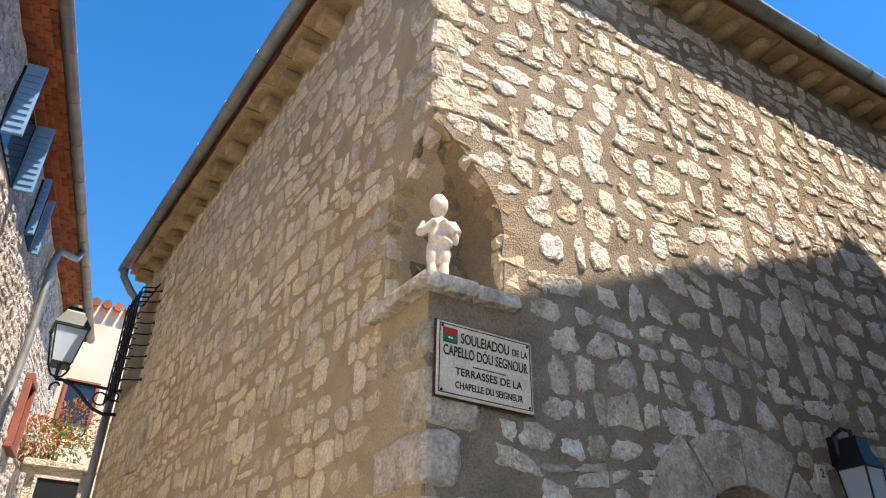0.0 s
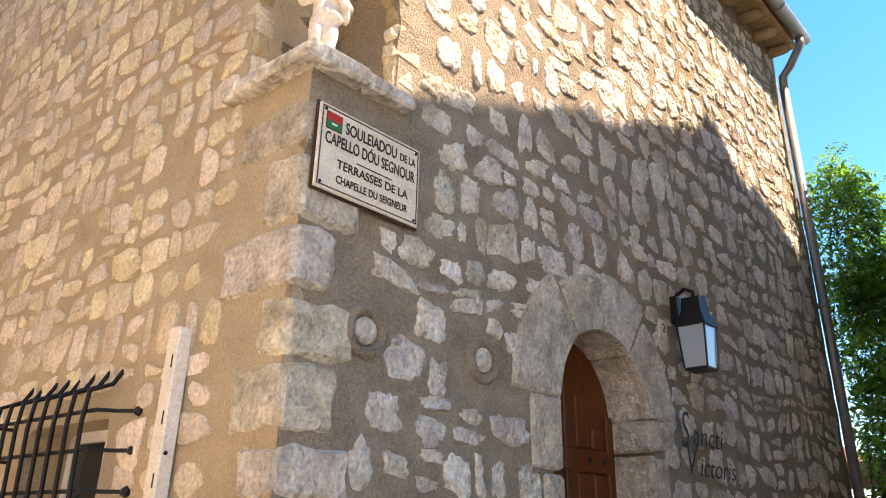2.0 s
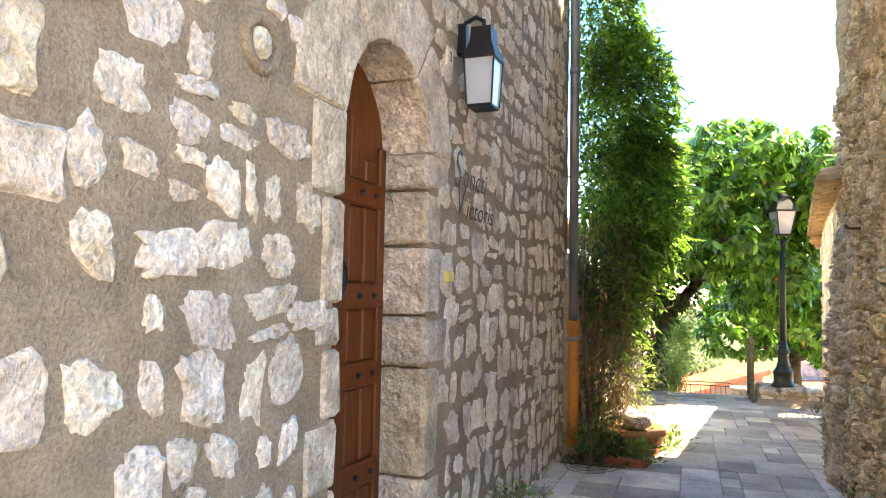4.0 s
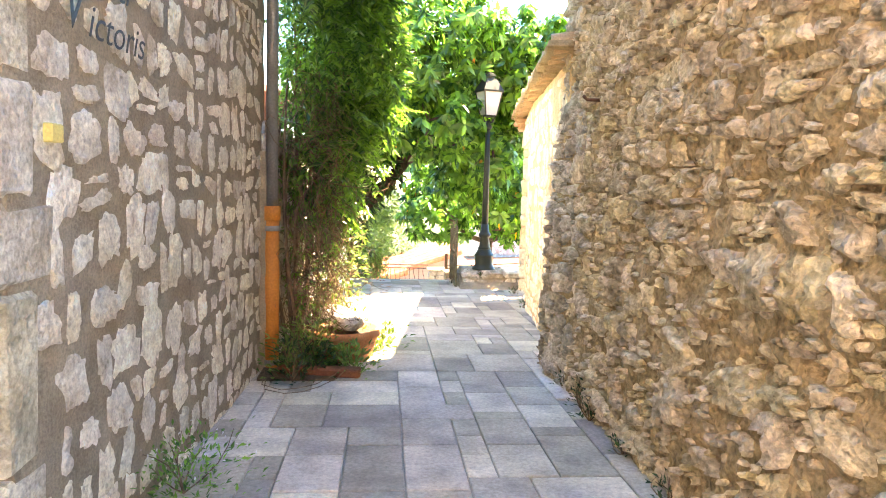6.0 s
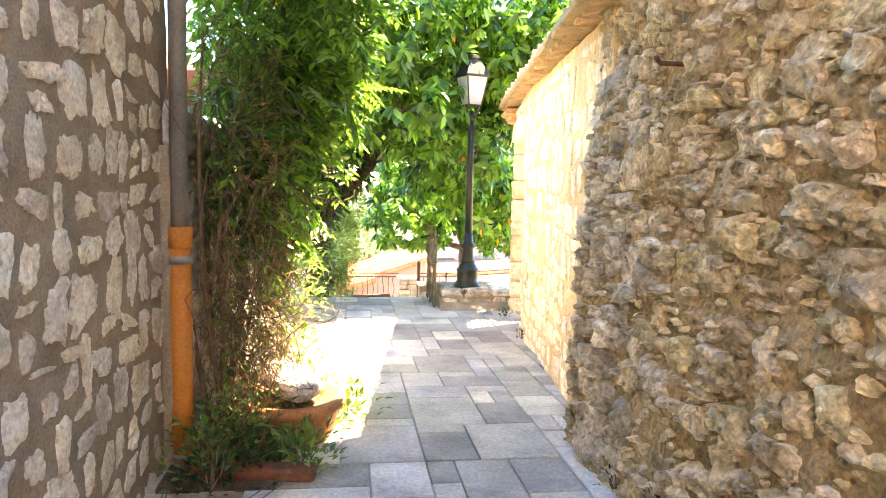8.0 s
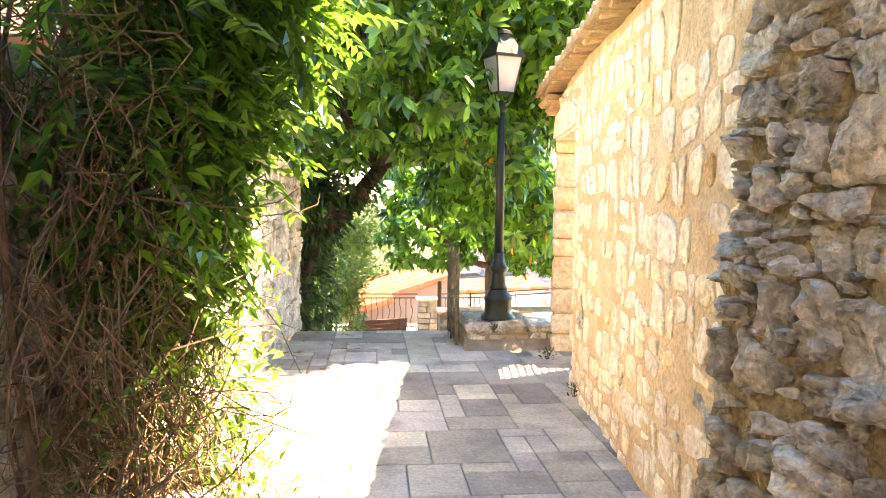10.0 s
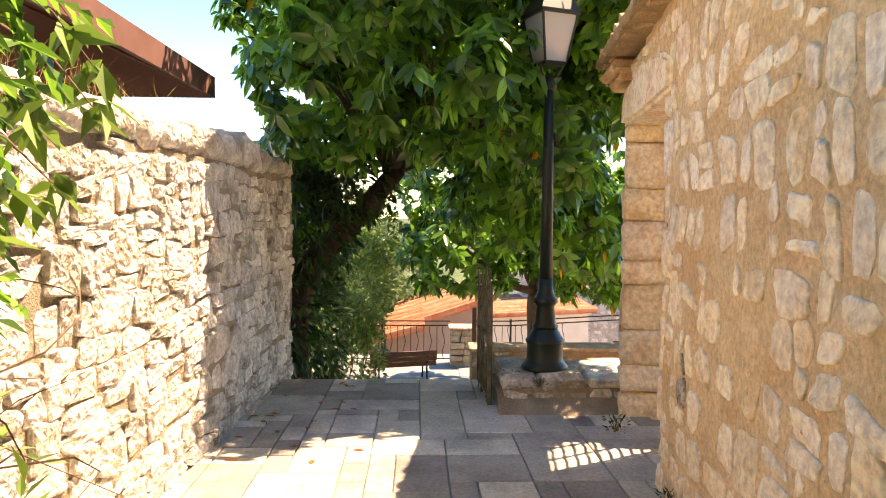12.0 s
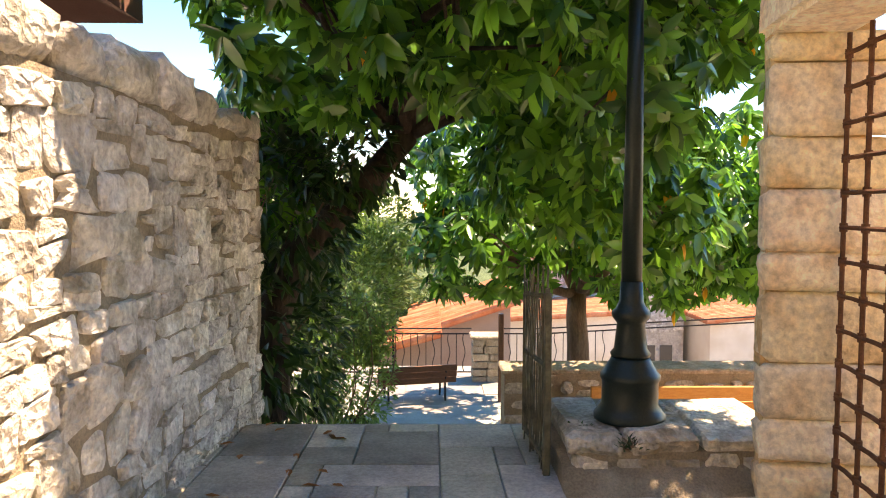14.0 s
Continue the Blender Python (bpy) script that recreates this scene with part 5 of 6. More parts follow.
lamp = thing("street_lamp", pose(13.13, -0.14, 0.058), "dark green cast-iron street lamp with a four-sided lantern", "street lamp")
bm = bmesh.new()
lathe(bm, [(0.185, 0), (0.185, 0.025), (0.165, 0.05), (0.145, 0.08), (0.145, 0.20), (0.155, 0.215), (0.155, 0.235), (0.14, 0.25), (0.105, 0.31), (0.095, 0.33)], 24)
part("base", bm, M_LAMP, lamp, smooth=True)
bm = bmesh.new()
lathe(bm, [(0.10, 0.33), (0.105, 0.345), (0.085, 0.37), (0.072, 0.50), (0.078, 0.51), (0.098, 0.535), (0.10, 0.56), (0.08, 0.58), (0.062, 0.62), (0.056, 0.72)], 24)
part("collar", bm, M_LAMP, lamp, smooth=True)
bm = bmesh.new()
tube(bm, [(0, 0, 0.70), (0, 0, 1.5), (0, 0, 2.22)], [0.054, 0.046, 0.036], 16)
part("shaft", bm, M_LAMP, lamp, smooth=True)
bm = bmesh.new()
lathe(bm, [(0.036, 2.2), (0.06, 2.22), (0.06, 2.25), (0.04, 2.27), (0.03, 2.33)], 16)
for s in range(4):
    q = pose(0, 0, 0, 0, 0, 45 + 90 * s)
    tube(bm, [q @ Vector(p) for p in ((0.02, 0, 2.30), (0.09, 0, 2.31), (0.12, 0, 2.36), (0.125, 0, 2.40))], 0.009, 6)
part("cradle", bm, M_LAMP, lamp, smooth=True)
head = new("lantern_head")
head.parent, head.matrix_basis = lamp, pose(0, 0, 2.39, 0, 0, 20)
head.empty_display_size = 0.1
lantern_head(head, 0.72)


# ---- iron gate leaf, standing open ----
gate = thing("garden_gate", pose(13.05, 0.31, -0.25, 0, 0, 3), "open rusty wire-rod gate leaf hung beside the plinth", "gate")
bm = bmesh.new()
for pts in ([(0, 0, 0.0), (0, 0, 1.0)], [(0.62, 0, 0.08), (0.62, 0, 0.9)], [(0, 0, 0.96), (0.62, 0, 0.9)], [(0, 0, 0.1), (0.62, 0, 0.1)], [(0, 0, 0.6), (0.62, 0, 0.56)]):
    tube(bm, pts, 0.014, 6)
part("gate_frame", bm, M_WIRE, gate)
for k in range(22):
    x = 0.02 + 0.6 * k / 21
    bm = bmesh.new()
    tube(bm, [(x, RNG.uniform(-0.015, 0.015), RNG.uniform(0.0, 0.2)), (x + RNG.uniform(-0.012, 0.012), RNG.uniform(-0.035, 0.02), 0.5), (x + RNG.uniform(-0.02, 0.02), RNG.uniform(-0.015, 0.015), 0.93 + RNG.uniform(-0.08, 0.2))], 0.0055, 5)
    part("rod", bm, M_WIRE, gate)
bm = bmesh.new()
box(bm, -0.03, 0.006, -0.018, 0.018, -0.05, 0.98, bevel=0.006)
part("hinge_post", bm, M_WIRE, gate)

# ---- terrace below: pavement, benches, railing, pillar ----
bm = bmesh.new()
for q in range(8):
    for p in range(9):
        x, y = 17.0 + 0.68 * q, -2.4 + 0.62 * p
        box(bm, x, x + 0.672, y, y + 0.612, -1.78, -1.715 + RNG.uniform(-0.003, 0.003))
tagged(part("terrace_paving", bm, M_CONCRETE), "pale sunlit terrace paving", "paving", kind="structure")
bm = bmesh.new()
box(bm, 14.05, 16.4, -4.2, 0.12, -1.7, -1.04)
tagged(part("side_terrace", bm, M_CONCRETE), "pale raised side terrace", "paving", kind="structure")


def bench(m, length, wood, label, low=False):
    b = thing("park_bench", m, label, "bench")
    for k in range(3):
        bm = bmesh.new()
        box(bm, -0.02 + 0.12 * k, 0.085 + 0.12 * k, -length / 2, length / 2, 0.40, 0.435, bevel=0.006)
        part("seat_slat", bm, wood, b)
    for k in range(-1 if low else 0, 2):
        bm = bmesh.new()
        box(bm, -0.10 - 0.03 * k, -0.065 - 0.03 * k, -length / 2, length / 2, 0.50 + 0.13 * k, 0.622 + 0.13 * k, bevel=0.006)
        part("back_slat", bm, wood, b)
    for s in (-1, 1):
        bm = bmesh.new()
        y = s * length * 0.36
        tube(bm, [(0.28, y, 0.0), (0.24, y, 0.38), (-0.04, y, 0.39), (-0.06, y, 0.45), (-0.11, y, 0.72)], 0.018, 6)
        tube(bm, [(-0.04, y, 0.39), (-0.06, y, 0.0)], 0.018, 6)
        part("leg", bm, M_IRON, b)


bench(pose(20.0, 1.12, -1.715, 0, 0, 14) @ Matrix.Diagonal((1, 1, 0.74, 1)), 1.2, M_BENCH, "dark brown slatted wooden park bench on iron legs", True)
bench(pose(15.3, -1.45, -1.04, 0, 0, 0), 2.1, M_BENCH_O, "orange varnished slatted park bench before the low wall")

wall_low = wall_slab("wall_low", pose(16.2, 0.2, 0, 0, 0, -90), 0.0, 4.6, -1.8, -0.42, 0.35, M_MORTAR_L, "low rubble terrace wall with a pale coping", cell=0.12, amp=0.02)
bm = bmesh.new()
box(bm, -0.03, 4.6, -0.03, 0.38, -0.42, -0.37, bevel=0.015)
part("coping", bm, M_PLINTH, wall_low)
courses(wall_low, 0.0, 4.6, -1.3, -0.43, (0.1, 0.18), (0.12, 0.34), (0.004, 0.012), 0.03, M_STONE_GREY, lambda u, z: u, lambda *a: True, limit=60, seed=9)

rail = thing("terrace_railing", pose(21.6, 0, -1.715), "black iron railing with wavy bars on the terrace edge", "railing")
for z in (0.08, 0.74, 0.83):
    bm = bmesh.new()
    tube(bm, [(0, 2.6, z), (0, 0.21, z)], 0.014, 6)
    tube(bm, [(0, -0.25, z), (0, -1.0, z), (-0.9, -4.4, z + 0.35)], 0.014, 6)
    part("handrail", bm, M_IRON, rail)
for k in range(36):
    y = 2.55 - 0.13 * k
    if -0.26 < y < 0.22:
        continue
    xo = 0 if y > -1 else -0.9 * (y + 1) / -3.4
    zo = 0 if y > -1 else 0.35 * (y + 1) / -3.4
    bm = bmesh.new()
    tube(bm, [(xo, y + 0.022 * math.sin(9 * t) * (k % 2), zo + 0.08 + 0.66 * t) for t in np.linspace(0, 1, 9)], 0.008, 5)
    part("bar", bm, M_IRON, rail)
for y in (2.6, 1.55, -1.0):
    bm = bmesh.new()
    tube(bm, [(0, y, 0), (0, y, 0.87)], 0.022, 6)
    part("post", bm, M_IRON, rail)
pil = thing("stone_pillar", pose(21.4, -0.02, -1.715), "square rubble stone pillar in the railing", "pillar")
z = 0.0
while z < 0.66:
    h = RNG.uniform(0.09, 0.15)
    for a, b in ((-0.24, RNG.uniform(-0.08, 0.08)), (None, 0.24)):
        a = lastb if a is None else a
        bm = bmesh.new()
        box(bm, -0.22, 0.22, a + 0.005, b - 0.005, z + 0.004, z + h - 0.004, bevel=0.015, rough=0.01)
        part("pillar_stone", bm, M_PLINTH, pil)
        lastb = b
    z += h
bm = bmesh.new()
box(bm, -0.25, 0.25, -0.27, 0.27, z, z + 0.05, bevel=0.015)
part("cap", bm, M_PLINTH, pil)
bm = bmesh.new()
box(bm, -0.04, 0.04, -0.04, 0.04, -0.1, 1.32, bevel=0.01)
tagged(part("gate_post", bm, M_BENCH, matrix=pose(20.0, -0.14, -1.715)), "dark weathered timber gate post on the terrace", "post")

# ---- houses below the terrace ----
def lean_house(name, m, w, d, h0, h1, wallm, label, wins=()):
    """A house with one tiled slope falling from h0 at x = 0 to h1 at x = w; its front towards -y."""
    hs = thing(name, m, label, "house")
    bm = bmesh.new()
    prism(bm, [(0, -8), (w, -8), (w, h1), (0, h0)], 0, d)
    part("wall", bm, wallm, hs)
    bm = bmesh.new()
    prism(bm, [(-0.2, h0 + 0.0), (w + 0.25, h1 - 0.06), (w + 0.25, h1 + 0.04), (-0.2, h0 + 0.1)], -0.25, d + 0.2)
    part("roof_deck", bm, M_TILE, hs)
    n = int(d / 0.26)
    for k in range(n + 1):
        y = -0.2 + (d + 0.3) * k / n
        bm = bmesh.new()
        tube(bm, [(-0.22, y, h0 + 0.11), (w + 0.27, y, h1 + 0.05)], 0.09, 8)
        part("roof_tile", bm, M_TILE, hs)
    for x, z, ww, hh in wins:
        bm = bmesh.new()
        box(bm, x - ww / 2, x + ww / 2, -0.03, 0.05, z, z + hh)
        wn = part("window", bm, M_GLASS, hs)
        bm = bmesh.new()
        box(bm, x - ww / 2 - 0.12, x + ww / 2 + 0.12, -0.08, 0.0, z - 0.1, z)
        part("sill", bm, M_QUOIN, wn)
    return hs


M_FARWALL = surface("far_rubble_wall", (0.34, 0.30, 0.26), (0.58, 0.53, 0.46), 0.95, 3.2, 14, 0.9, 0.06)
FACE_WEST = (0, 0, -90)
lean_house("valley_house", pose(26.0, -0.95, 0, 0, 0, 90) @ Matrix.Diagonal((1, -1, 1, 1)), 2.2, 4.5, -1.02, -1.82, M_PINK, "pink-beige plastered house with a sunlit sloping terracotta roof")
lean_house("valley_house", pose(24.6, 0.9, 0, 0, 0, 90) @ Matrix.Diagonal((1, -1, 1, 1)), 1.6, 3.0, -1.55, -2.05, M_PINK, "low pink outhouse with an orange tiled roof")
lean_house("valley_house", pose(34.0, -1.6, 0, 0, 0, -90), 4.0, 5.0, -2.7, -2.4, M_PLASTER, "small cream house with a red tiled roof")
rubble_house = lean_house("valley_house", pose(38.0, -3.7, 0, 0, 0, -90), 5.6, 7.0, -1.0, -1.3, M_FARWALL, "far grey rubble stone house with two small windows", wins=((4.2, -5.6, 0.5, 1.3), (4.9, -5.6, 0.5, 1.3)))
courses([o for o in bpy.data.objects if o.parent == rubble_house and o.name.startswith("wall")][0], 0.0, 5.6, -7.0, -1.35, (0.2, 0.38), (0.22, 0.6), (0.02, 0.06), 0.04, M_STONE_L, lambda u, z: -z, lambda u, z, w, h: not (3.7 < u < 5.4 and -6.0 < z < -3.9), limit=120, seed=41, fill=(0.8, 1.05), ragged=0.12, jit=0.15)
lean_house("valley_house", pose(36.0, -9.6, 0, 0, 0, -90), 8.0, 7.0, -3.1, -2.1, M_PLASTER, "far cream plastered house with a tiled roof edge")

# ---- wooded hills ----
vs, fs = [], []
NH = 60
for i in range(NH + 1):
    a = radians(-70 + 140 * i / NH)
    for j, (r, zb) in enumerate(((90, -26), (180, -14), (320, 2), (520, 14), (800, 6))):
        z = zb + 9 * noise.noise((a * 3, j * 0.7, 0.3)) * (j / 2 + 0.4)
        vs.append((r * math.cos(a), r * math.sin(a), z - 18))
for i in range(NH):
    for j in range(4):
        q = i * 5 + j
        fs.append((q, q + 1, q + 6, q + 5))
tagged(raw("far_hills", vs, fs, M_HILL, smooth=True), "distant wooded green hillside across the valley", "hill", kind="structure")

# ---- brown parasol behind the garden wall ----
par = thing("parasol", pose(12.37, 4.22, 0.96, 0, 0, 0), "large square brown canvas parasol above the garden wall", "parasol")
bm = bmesh.new()
S = 1.55
v0 = [bm.verts.new((x * S, y * S, 1.32)) for x, y in ((-1, -1), (1, -1), (1, 1), (-1, 1))]
v1 = [bm.verts.new((x * S, y * S, 1.50)) for x, y in ((-1, -1), (1, -1), (1, 1), (-1, 1))]
vt = bm.verts.new((0, 0, 2.15))
vu = bm.verts.new((0, 0, 2.08))
for k in range(4):
    bm.faces.new((v0[k], v0[(k + 1) % 4], v1[(k + 1) % 4], v1[k]))
    bm.faces.new((v1[k], v1[(k + 1) % 4], vt))
    bm.faces.new((v0[(k + 1) % 4], v0[k], vu))
part("canopy", bm, M_CANVAS, par)
bm = bmesh.new()
tube(bm, [(0, 0, 0), (0, 0, 2.1)], 0.03, 10)
part("pole", bm, M_BENCH, par)
for k in range(4):
    bm = bmesh.new()
    tube(bm, [(0, 0, 2.02), ([-1, 1, 1, -1][k] * S * 0.96, [-1, -1, 1, 1][k] * S * 0.96, 1.36)], 0.014, 5)
    part("rib", bm, M_BENCH, par)


# ---- leaves ----
def leaf_shape(long, wide, curl=0.18, fold=0.22):
    v = np.array([(0, 0, 0), (0.3, 0.5, fold), (0.3, 0, 0), (0.3, -0.5, fold), (0.68, 0.42, fold * 0.7 - curl * 0.5), (0.68, 0, -curl * 0.45), (0.68, -0.42, fold * 0.7 - curl * 0.5), (1, 0, -curl)], float)
    v[:, 0] *= long
    v[:, 1] *= wide
    v[:, 2] *= wide
    f = [(0, 2, 1), (0, 3, 2), (1, 2, 5, 4), (2, 3, 6, 5), (4, 5, 7), (5, 6, 7)]
    return v, f


LITTLE = (np.array([(0, 0, 0), (0.42, 0.2, 0.06), (1, 0, -0.1), (0.42, -0.2, 0.06)], float), [(0, 3, 2, 1)])


def frames_from(dirs, ups):
    x = dirs / np.linalg.norm(dirs, axis=1, keepdims=True)
    y = np.cross(ups, x)
    y /= np.linalg.norm(y, axis=1, keepdims=True) + 1e-9
    z = np.cross(x, y)
    return np.stack([x, y, z], 2)


def scatter(name, shape, at, dirs, sizes, material, parent=None, ups=None, label=""):
    v, f = shape
    at, dirs, sizes = np.asarray(at, float), np.asarray(dirs, float), np.asarray(sizes, float)
    if ups is None:
        ups = np.tile((0.0, 0.0, 1.0), (len(at), 1)) + RNG.normal(0, 0.35, (len(at), 3))
    R = frames_from(dirs, ups)
    P = np.einsum("nij,vj->nvi", R, v) * sizes[:, None, None] + at[:, None, :]
    n = len(v)
    verts = P.reshape(-1, 3)
    faces = [tuple(q + n * k for q in g) for k in range(len(at)) for g in f]
    return raw(name, verts.tolist(), faces, material, parent, label)


def lobe_points(c, r, n, shell=0.72):
    d = RNG.normal(0, 1, (n, 3))
    d /= np.linalg.norm(d, axis=1, keepdims=True)
    rad = RNG.uniform(shell ** 3, 1, n) ** (1 / 3)
    return np.array(c) + d * rad[:, None] * np.array(r), d


def rosettes(points, outs, leaves=9, size=(0.13, 0.21)):
    at, dirs, sz, ups = [], [], [], []
    for p, o in zip(points, outs):
        axis = Vector(o) * 0.7 + Vector((0, 0, 0.55)) + Vector(RNG.normal(0, 0.3, 3))
        axis.normalize()
        s1 = axis.orthogonal().normalized()
        s2 = axis.cross(s1)
        ph = RNG.uniform(0, 6.28)
        k0 = RNG.uniform(*size)
        for k in range(leaves):
            t = ph + k * 2.4
            lift = RNG.uniform(-0.35, 0.55)
            d = s1 * math.cos(t) + s2 * math.sin(t) + axis * lift - Vector((0, 0, 0.8))
            at.append(np.array(p) + np.array(axis) * RNG.uniform(-0.08, 0.03))
            dirs.append(tuple(d))
            ups.append(tuple(axis + Vector(RNG.normal(0, 0.2, 3))))
            sz.append(k0 * RNG.uniform(0.8, 1.2))
    return at, dirs, sz, np.array(ups)


BROAD = leaf_shape(1.0, 0.35, fold=0.16)


def limb(bm, a, b, r0, r1, bend=0.15, n=7):
    a, b = Vector(a), Vector(b)
    off = Vector(RNG.normal(0, 1, 3)) * bend * (b - a).length
    tube(bm, [a.lerp(b, t) + off * math.sin(math.pi * t) for t in np.linspace(0, 1, n)], list(np.linspace(r0, r1, n)), 9)


def broad_tree(name, base, label, trunk, lobes, n_ros, yellow, bark, leaves=10, size=(0.15, 0.23)):
    t = thing(name, pose(*base), label, "tree")
    B = np.array(base)
    bm = bmesh.new()
    tube(bm, [np.array(p[:3]) - B for p in trunk], [p[3] for p in trunk], 12)
    part("trunk", bm, bark, t, smooth=True)
    fork = np.array(trunk[-1][:3]) - B
    vols = np.array([r[0] * r[1] * r[2] for _, r in lobes]) ** 0.67
    pts, outs = [], []
    for (c, r), v in zip(lobes, vols):
        bm = bmesh.new()
        low = c[2] - B[2] < fork[2] + 0.35
        if not low:
            limb(bm, fork, np.array(c) - B, trunk[-1][3] * 0.6, 0.018, bend=0.05)
        for _ in range(4):
            e = np.array(c) - B + RNG.uniform(-0.75, 0.75, 3) * np.array(r)
            limb(bm, (np.array(c) - B) if low else fork * 0.35 + (np.array(c) - B) * 0.65, e, 0.018, 0.005, bend=0.06, n=5)
        part("limb", bm, bark, t, smooth=True)
        p, o = lobe_points(np.array(c) - B, r, int(n_ros * v / vols.sum()))
        pts.append(p), outs.append(o)
    pts, outs = np.vstack(pts), np.vstack(outs)
    at, d, s, up = rosettes(pts, outs, leaves, size)
    crown = scatter("crown", BROAD, at, d, s, M_LEAF, t, up)
    crown.data.polygons.foreach_set("use_smooth", [True] * len(crown.data.polygons))
    if yellow:
        k = RNG.choice(len(at), yellow, replace=False)
        dd = np.array(d)[k] * 0.4 + np.array((0, 0, -1.0))
        scatter("yellow_leaves", BROAD, np.array(at)[k] - (0, 0, 0.06), dd, np.array(s)[k], M_LEAF_Y, t)
    return t


broad_tree("broadleaf_tree", (15.1, 2.2, -0.4), "leaning evergreen tree with large glossy drooping leaves",
           [(15.1, 2.2, -0.5, 0.17), (15.05, 2.15, 0.3, 0.14), (15.0, 1.95, 0.8, 0.125), (15.1, 1.5, 1.25, 0.11), (15.3, 1.1, 1.75, 0.10)],
           [((14.3, 1.65, 2.45), (1.2, 0.85, 0.75)), ((13.6, 0.6, 2.45), (0.95, 0.85, 0.7)), ((14.4, 0.4, 3.5), (1.5, 1.4, 1.0)), ((15.3, -0.3, 2.5), (1.4, 1.0, 0.95)),
            ((16.2, 0.9, 3.2), (1.5, 1.4, 1.2)), ((13.75, -0.3, 2.0), (0.6, 0.5, 0.55)), ((15.2, 1.9, 3.5), (1.3, 1.1, 0.9)), ((16.0, -0.9, 3.3), (1.3, 1.0, 1.1)), ((15.4, -0.2, 1.55), (0.9, 0.8, 0.6)), ((15.6, 2.3, 1.6), (0.7, 0.5, 0.7)), ((15.9, -1.0, 1.2), (0.8, 0.7, 0.6)),
            ((13.25, 1.35, 3.3), (0.85, 0.9, 0.8)), ((13.6, 0.5, 3.9), (1.0, 1.1, 0.6)), ((14.0, -0.8, 3.5), (0.9, 0.8, 0.9)), ((13.7, -1.6, 3.5), (0.8, 0.8, 0.8)), ((14.6, 1.6, 3.9), (1.1, 1.0, 0.6)), ((14.2, -1.1, 3.2), (1.2, 0.9, 0.95)), ((15.3, -1.6, 3.0), (1.1, 0.8, 0.9))], 3300, 110, M_BARK)
broad_tree("broadleaf_tree", (18.6, -1.02, -1.7), "evergreen terrace tree with a low spreading leafy crown",
           [(18.6, -1.02, -1.75, 0.17), (18.6, -1.0, -0.6, 0.14), (18.65, -0.98, -0.2, 0.13), (18.7, -1.0, 0.05, 0.12)],
           [((18.0, 0.2, 0.8), (1.2, 1.0, 0.75)), ((18.4, -1.9, 0.8), (1.4, 1.3, 0.85)), ((17.6, -2.6, 1.3), (1.3, 1.1, 1.1)), ((18.8, -0.4, 1.9), (1.4, 1.7, 1.0)), ((16.9, -1.6, 1.2), (0.9, 0.9, 0.8)), ((19.2, -3.4, 1.0), (1.3, 1.3, 1.0)), ((20.6, -0.8, 1.7), (1.1, 0.9, 0.6)), ((19.4, -0.6, 2.1), (1.1, 0.9, 0.6))], 2000, 60, M_BARK2)


def shrub(name, base, label, lobes, n, size, material, category="shrub", stems=14, shape=LITTLE):
    t = thing(name, pose(*base), label, category)
    B = np.array(base)
    bm = bmesh.new()
    for _ in range(stems):
        c, r = lobes[int(RNG.integers(len(lobes)))]
        limb(bm, (RNG.uniform(-0.15, 0.15), RNG.uniform(-0.15, 0.15), 0), np.array(c) - B + RNG.uniform(-0.6, 0.6, 3) * np.array(r), 0.014, 0.004, n=6)
    tagged(part("stem", bm, M_TWIG, t), kind="stuff")
    vols = np.array([r[0] * r[1] * r[2] for _, r in lobes]) ** 0.67
    pts, outs = [], []
    for (c, r), v in zip(lobes, vols):
        p, o = lobe_points(np.array(c) - B, r, int(n * v / vols.sum()), 0.5)
        pts.append(p), outs.append(o)
    pts, outs = np.vstack(pts), np.vstack(outs)
    d = outs + RNG.normal(0, 0.6, pts.shape) + (0, 0, 0.2 if shape is LITTLE else -0.5)
    tagged(scatter("foliage", shape, pts, d, RNG.uniform(size * 0.9, size * 1.7, len(pts)), material, t), kind="stuff")
    return t


shrub("yellow_green_shrub", (18.4, 2.15, -1.7), "bright yellow-green upright shrub beside the terrace",
      [((18.4, 1.9, -0.9), (0.6, 0.55, 0.9)), ((18.3, 1.75, 0.1), (0.55, 0.5, 0.9)), ((18.6, 1.55, 0.9), (0.5, 0.45, 0.6)), ((17.8, 2.3, -0.6), (0.5, 0.4, 1.0))], 7500, 0.075, M_BUSH)
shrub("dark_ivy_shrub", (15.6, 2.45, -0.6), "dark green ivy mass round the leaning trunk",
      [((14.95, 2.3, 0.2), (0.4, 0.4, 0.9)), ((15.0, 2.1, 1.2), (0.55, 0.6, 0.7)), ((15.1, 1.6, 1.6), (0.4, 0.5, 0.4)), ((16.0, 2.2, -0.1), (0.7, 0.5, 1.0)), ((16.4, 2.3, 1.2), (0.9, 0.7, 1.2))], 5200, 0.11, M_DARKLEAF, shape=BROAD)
for x, y, z, s in ((25.5, 3.0, -2.4, 1.5), (28.5, 4.4, -2.6, 2.3), (23.6, 3.4, -3.2, 1.3), (33.0, 1.0, -5.2, 1.7), (31.0, 2.6, -4.2, 2.0)):
    shrub("leafy_tree", (x, y, z - s), "green broadleaf tree below the terrace railing", [((x, y, z + s), (s * 0.9, s * 0.9, s)), ((x - 0.3 * s, y + 0.5 * s, z + 1.7 * s), (s * 0.7, s * 0.7, s * 0.8)), ((x, y - 0.6 * s, z + 1.5 * s), (s * 0.6, s * 0.6, s * 0.7))], 5000, 0.17, M_FARLEAF, "tree")

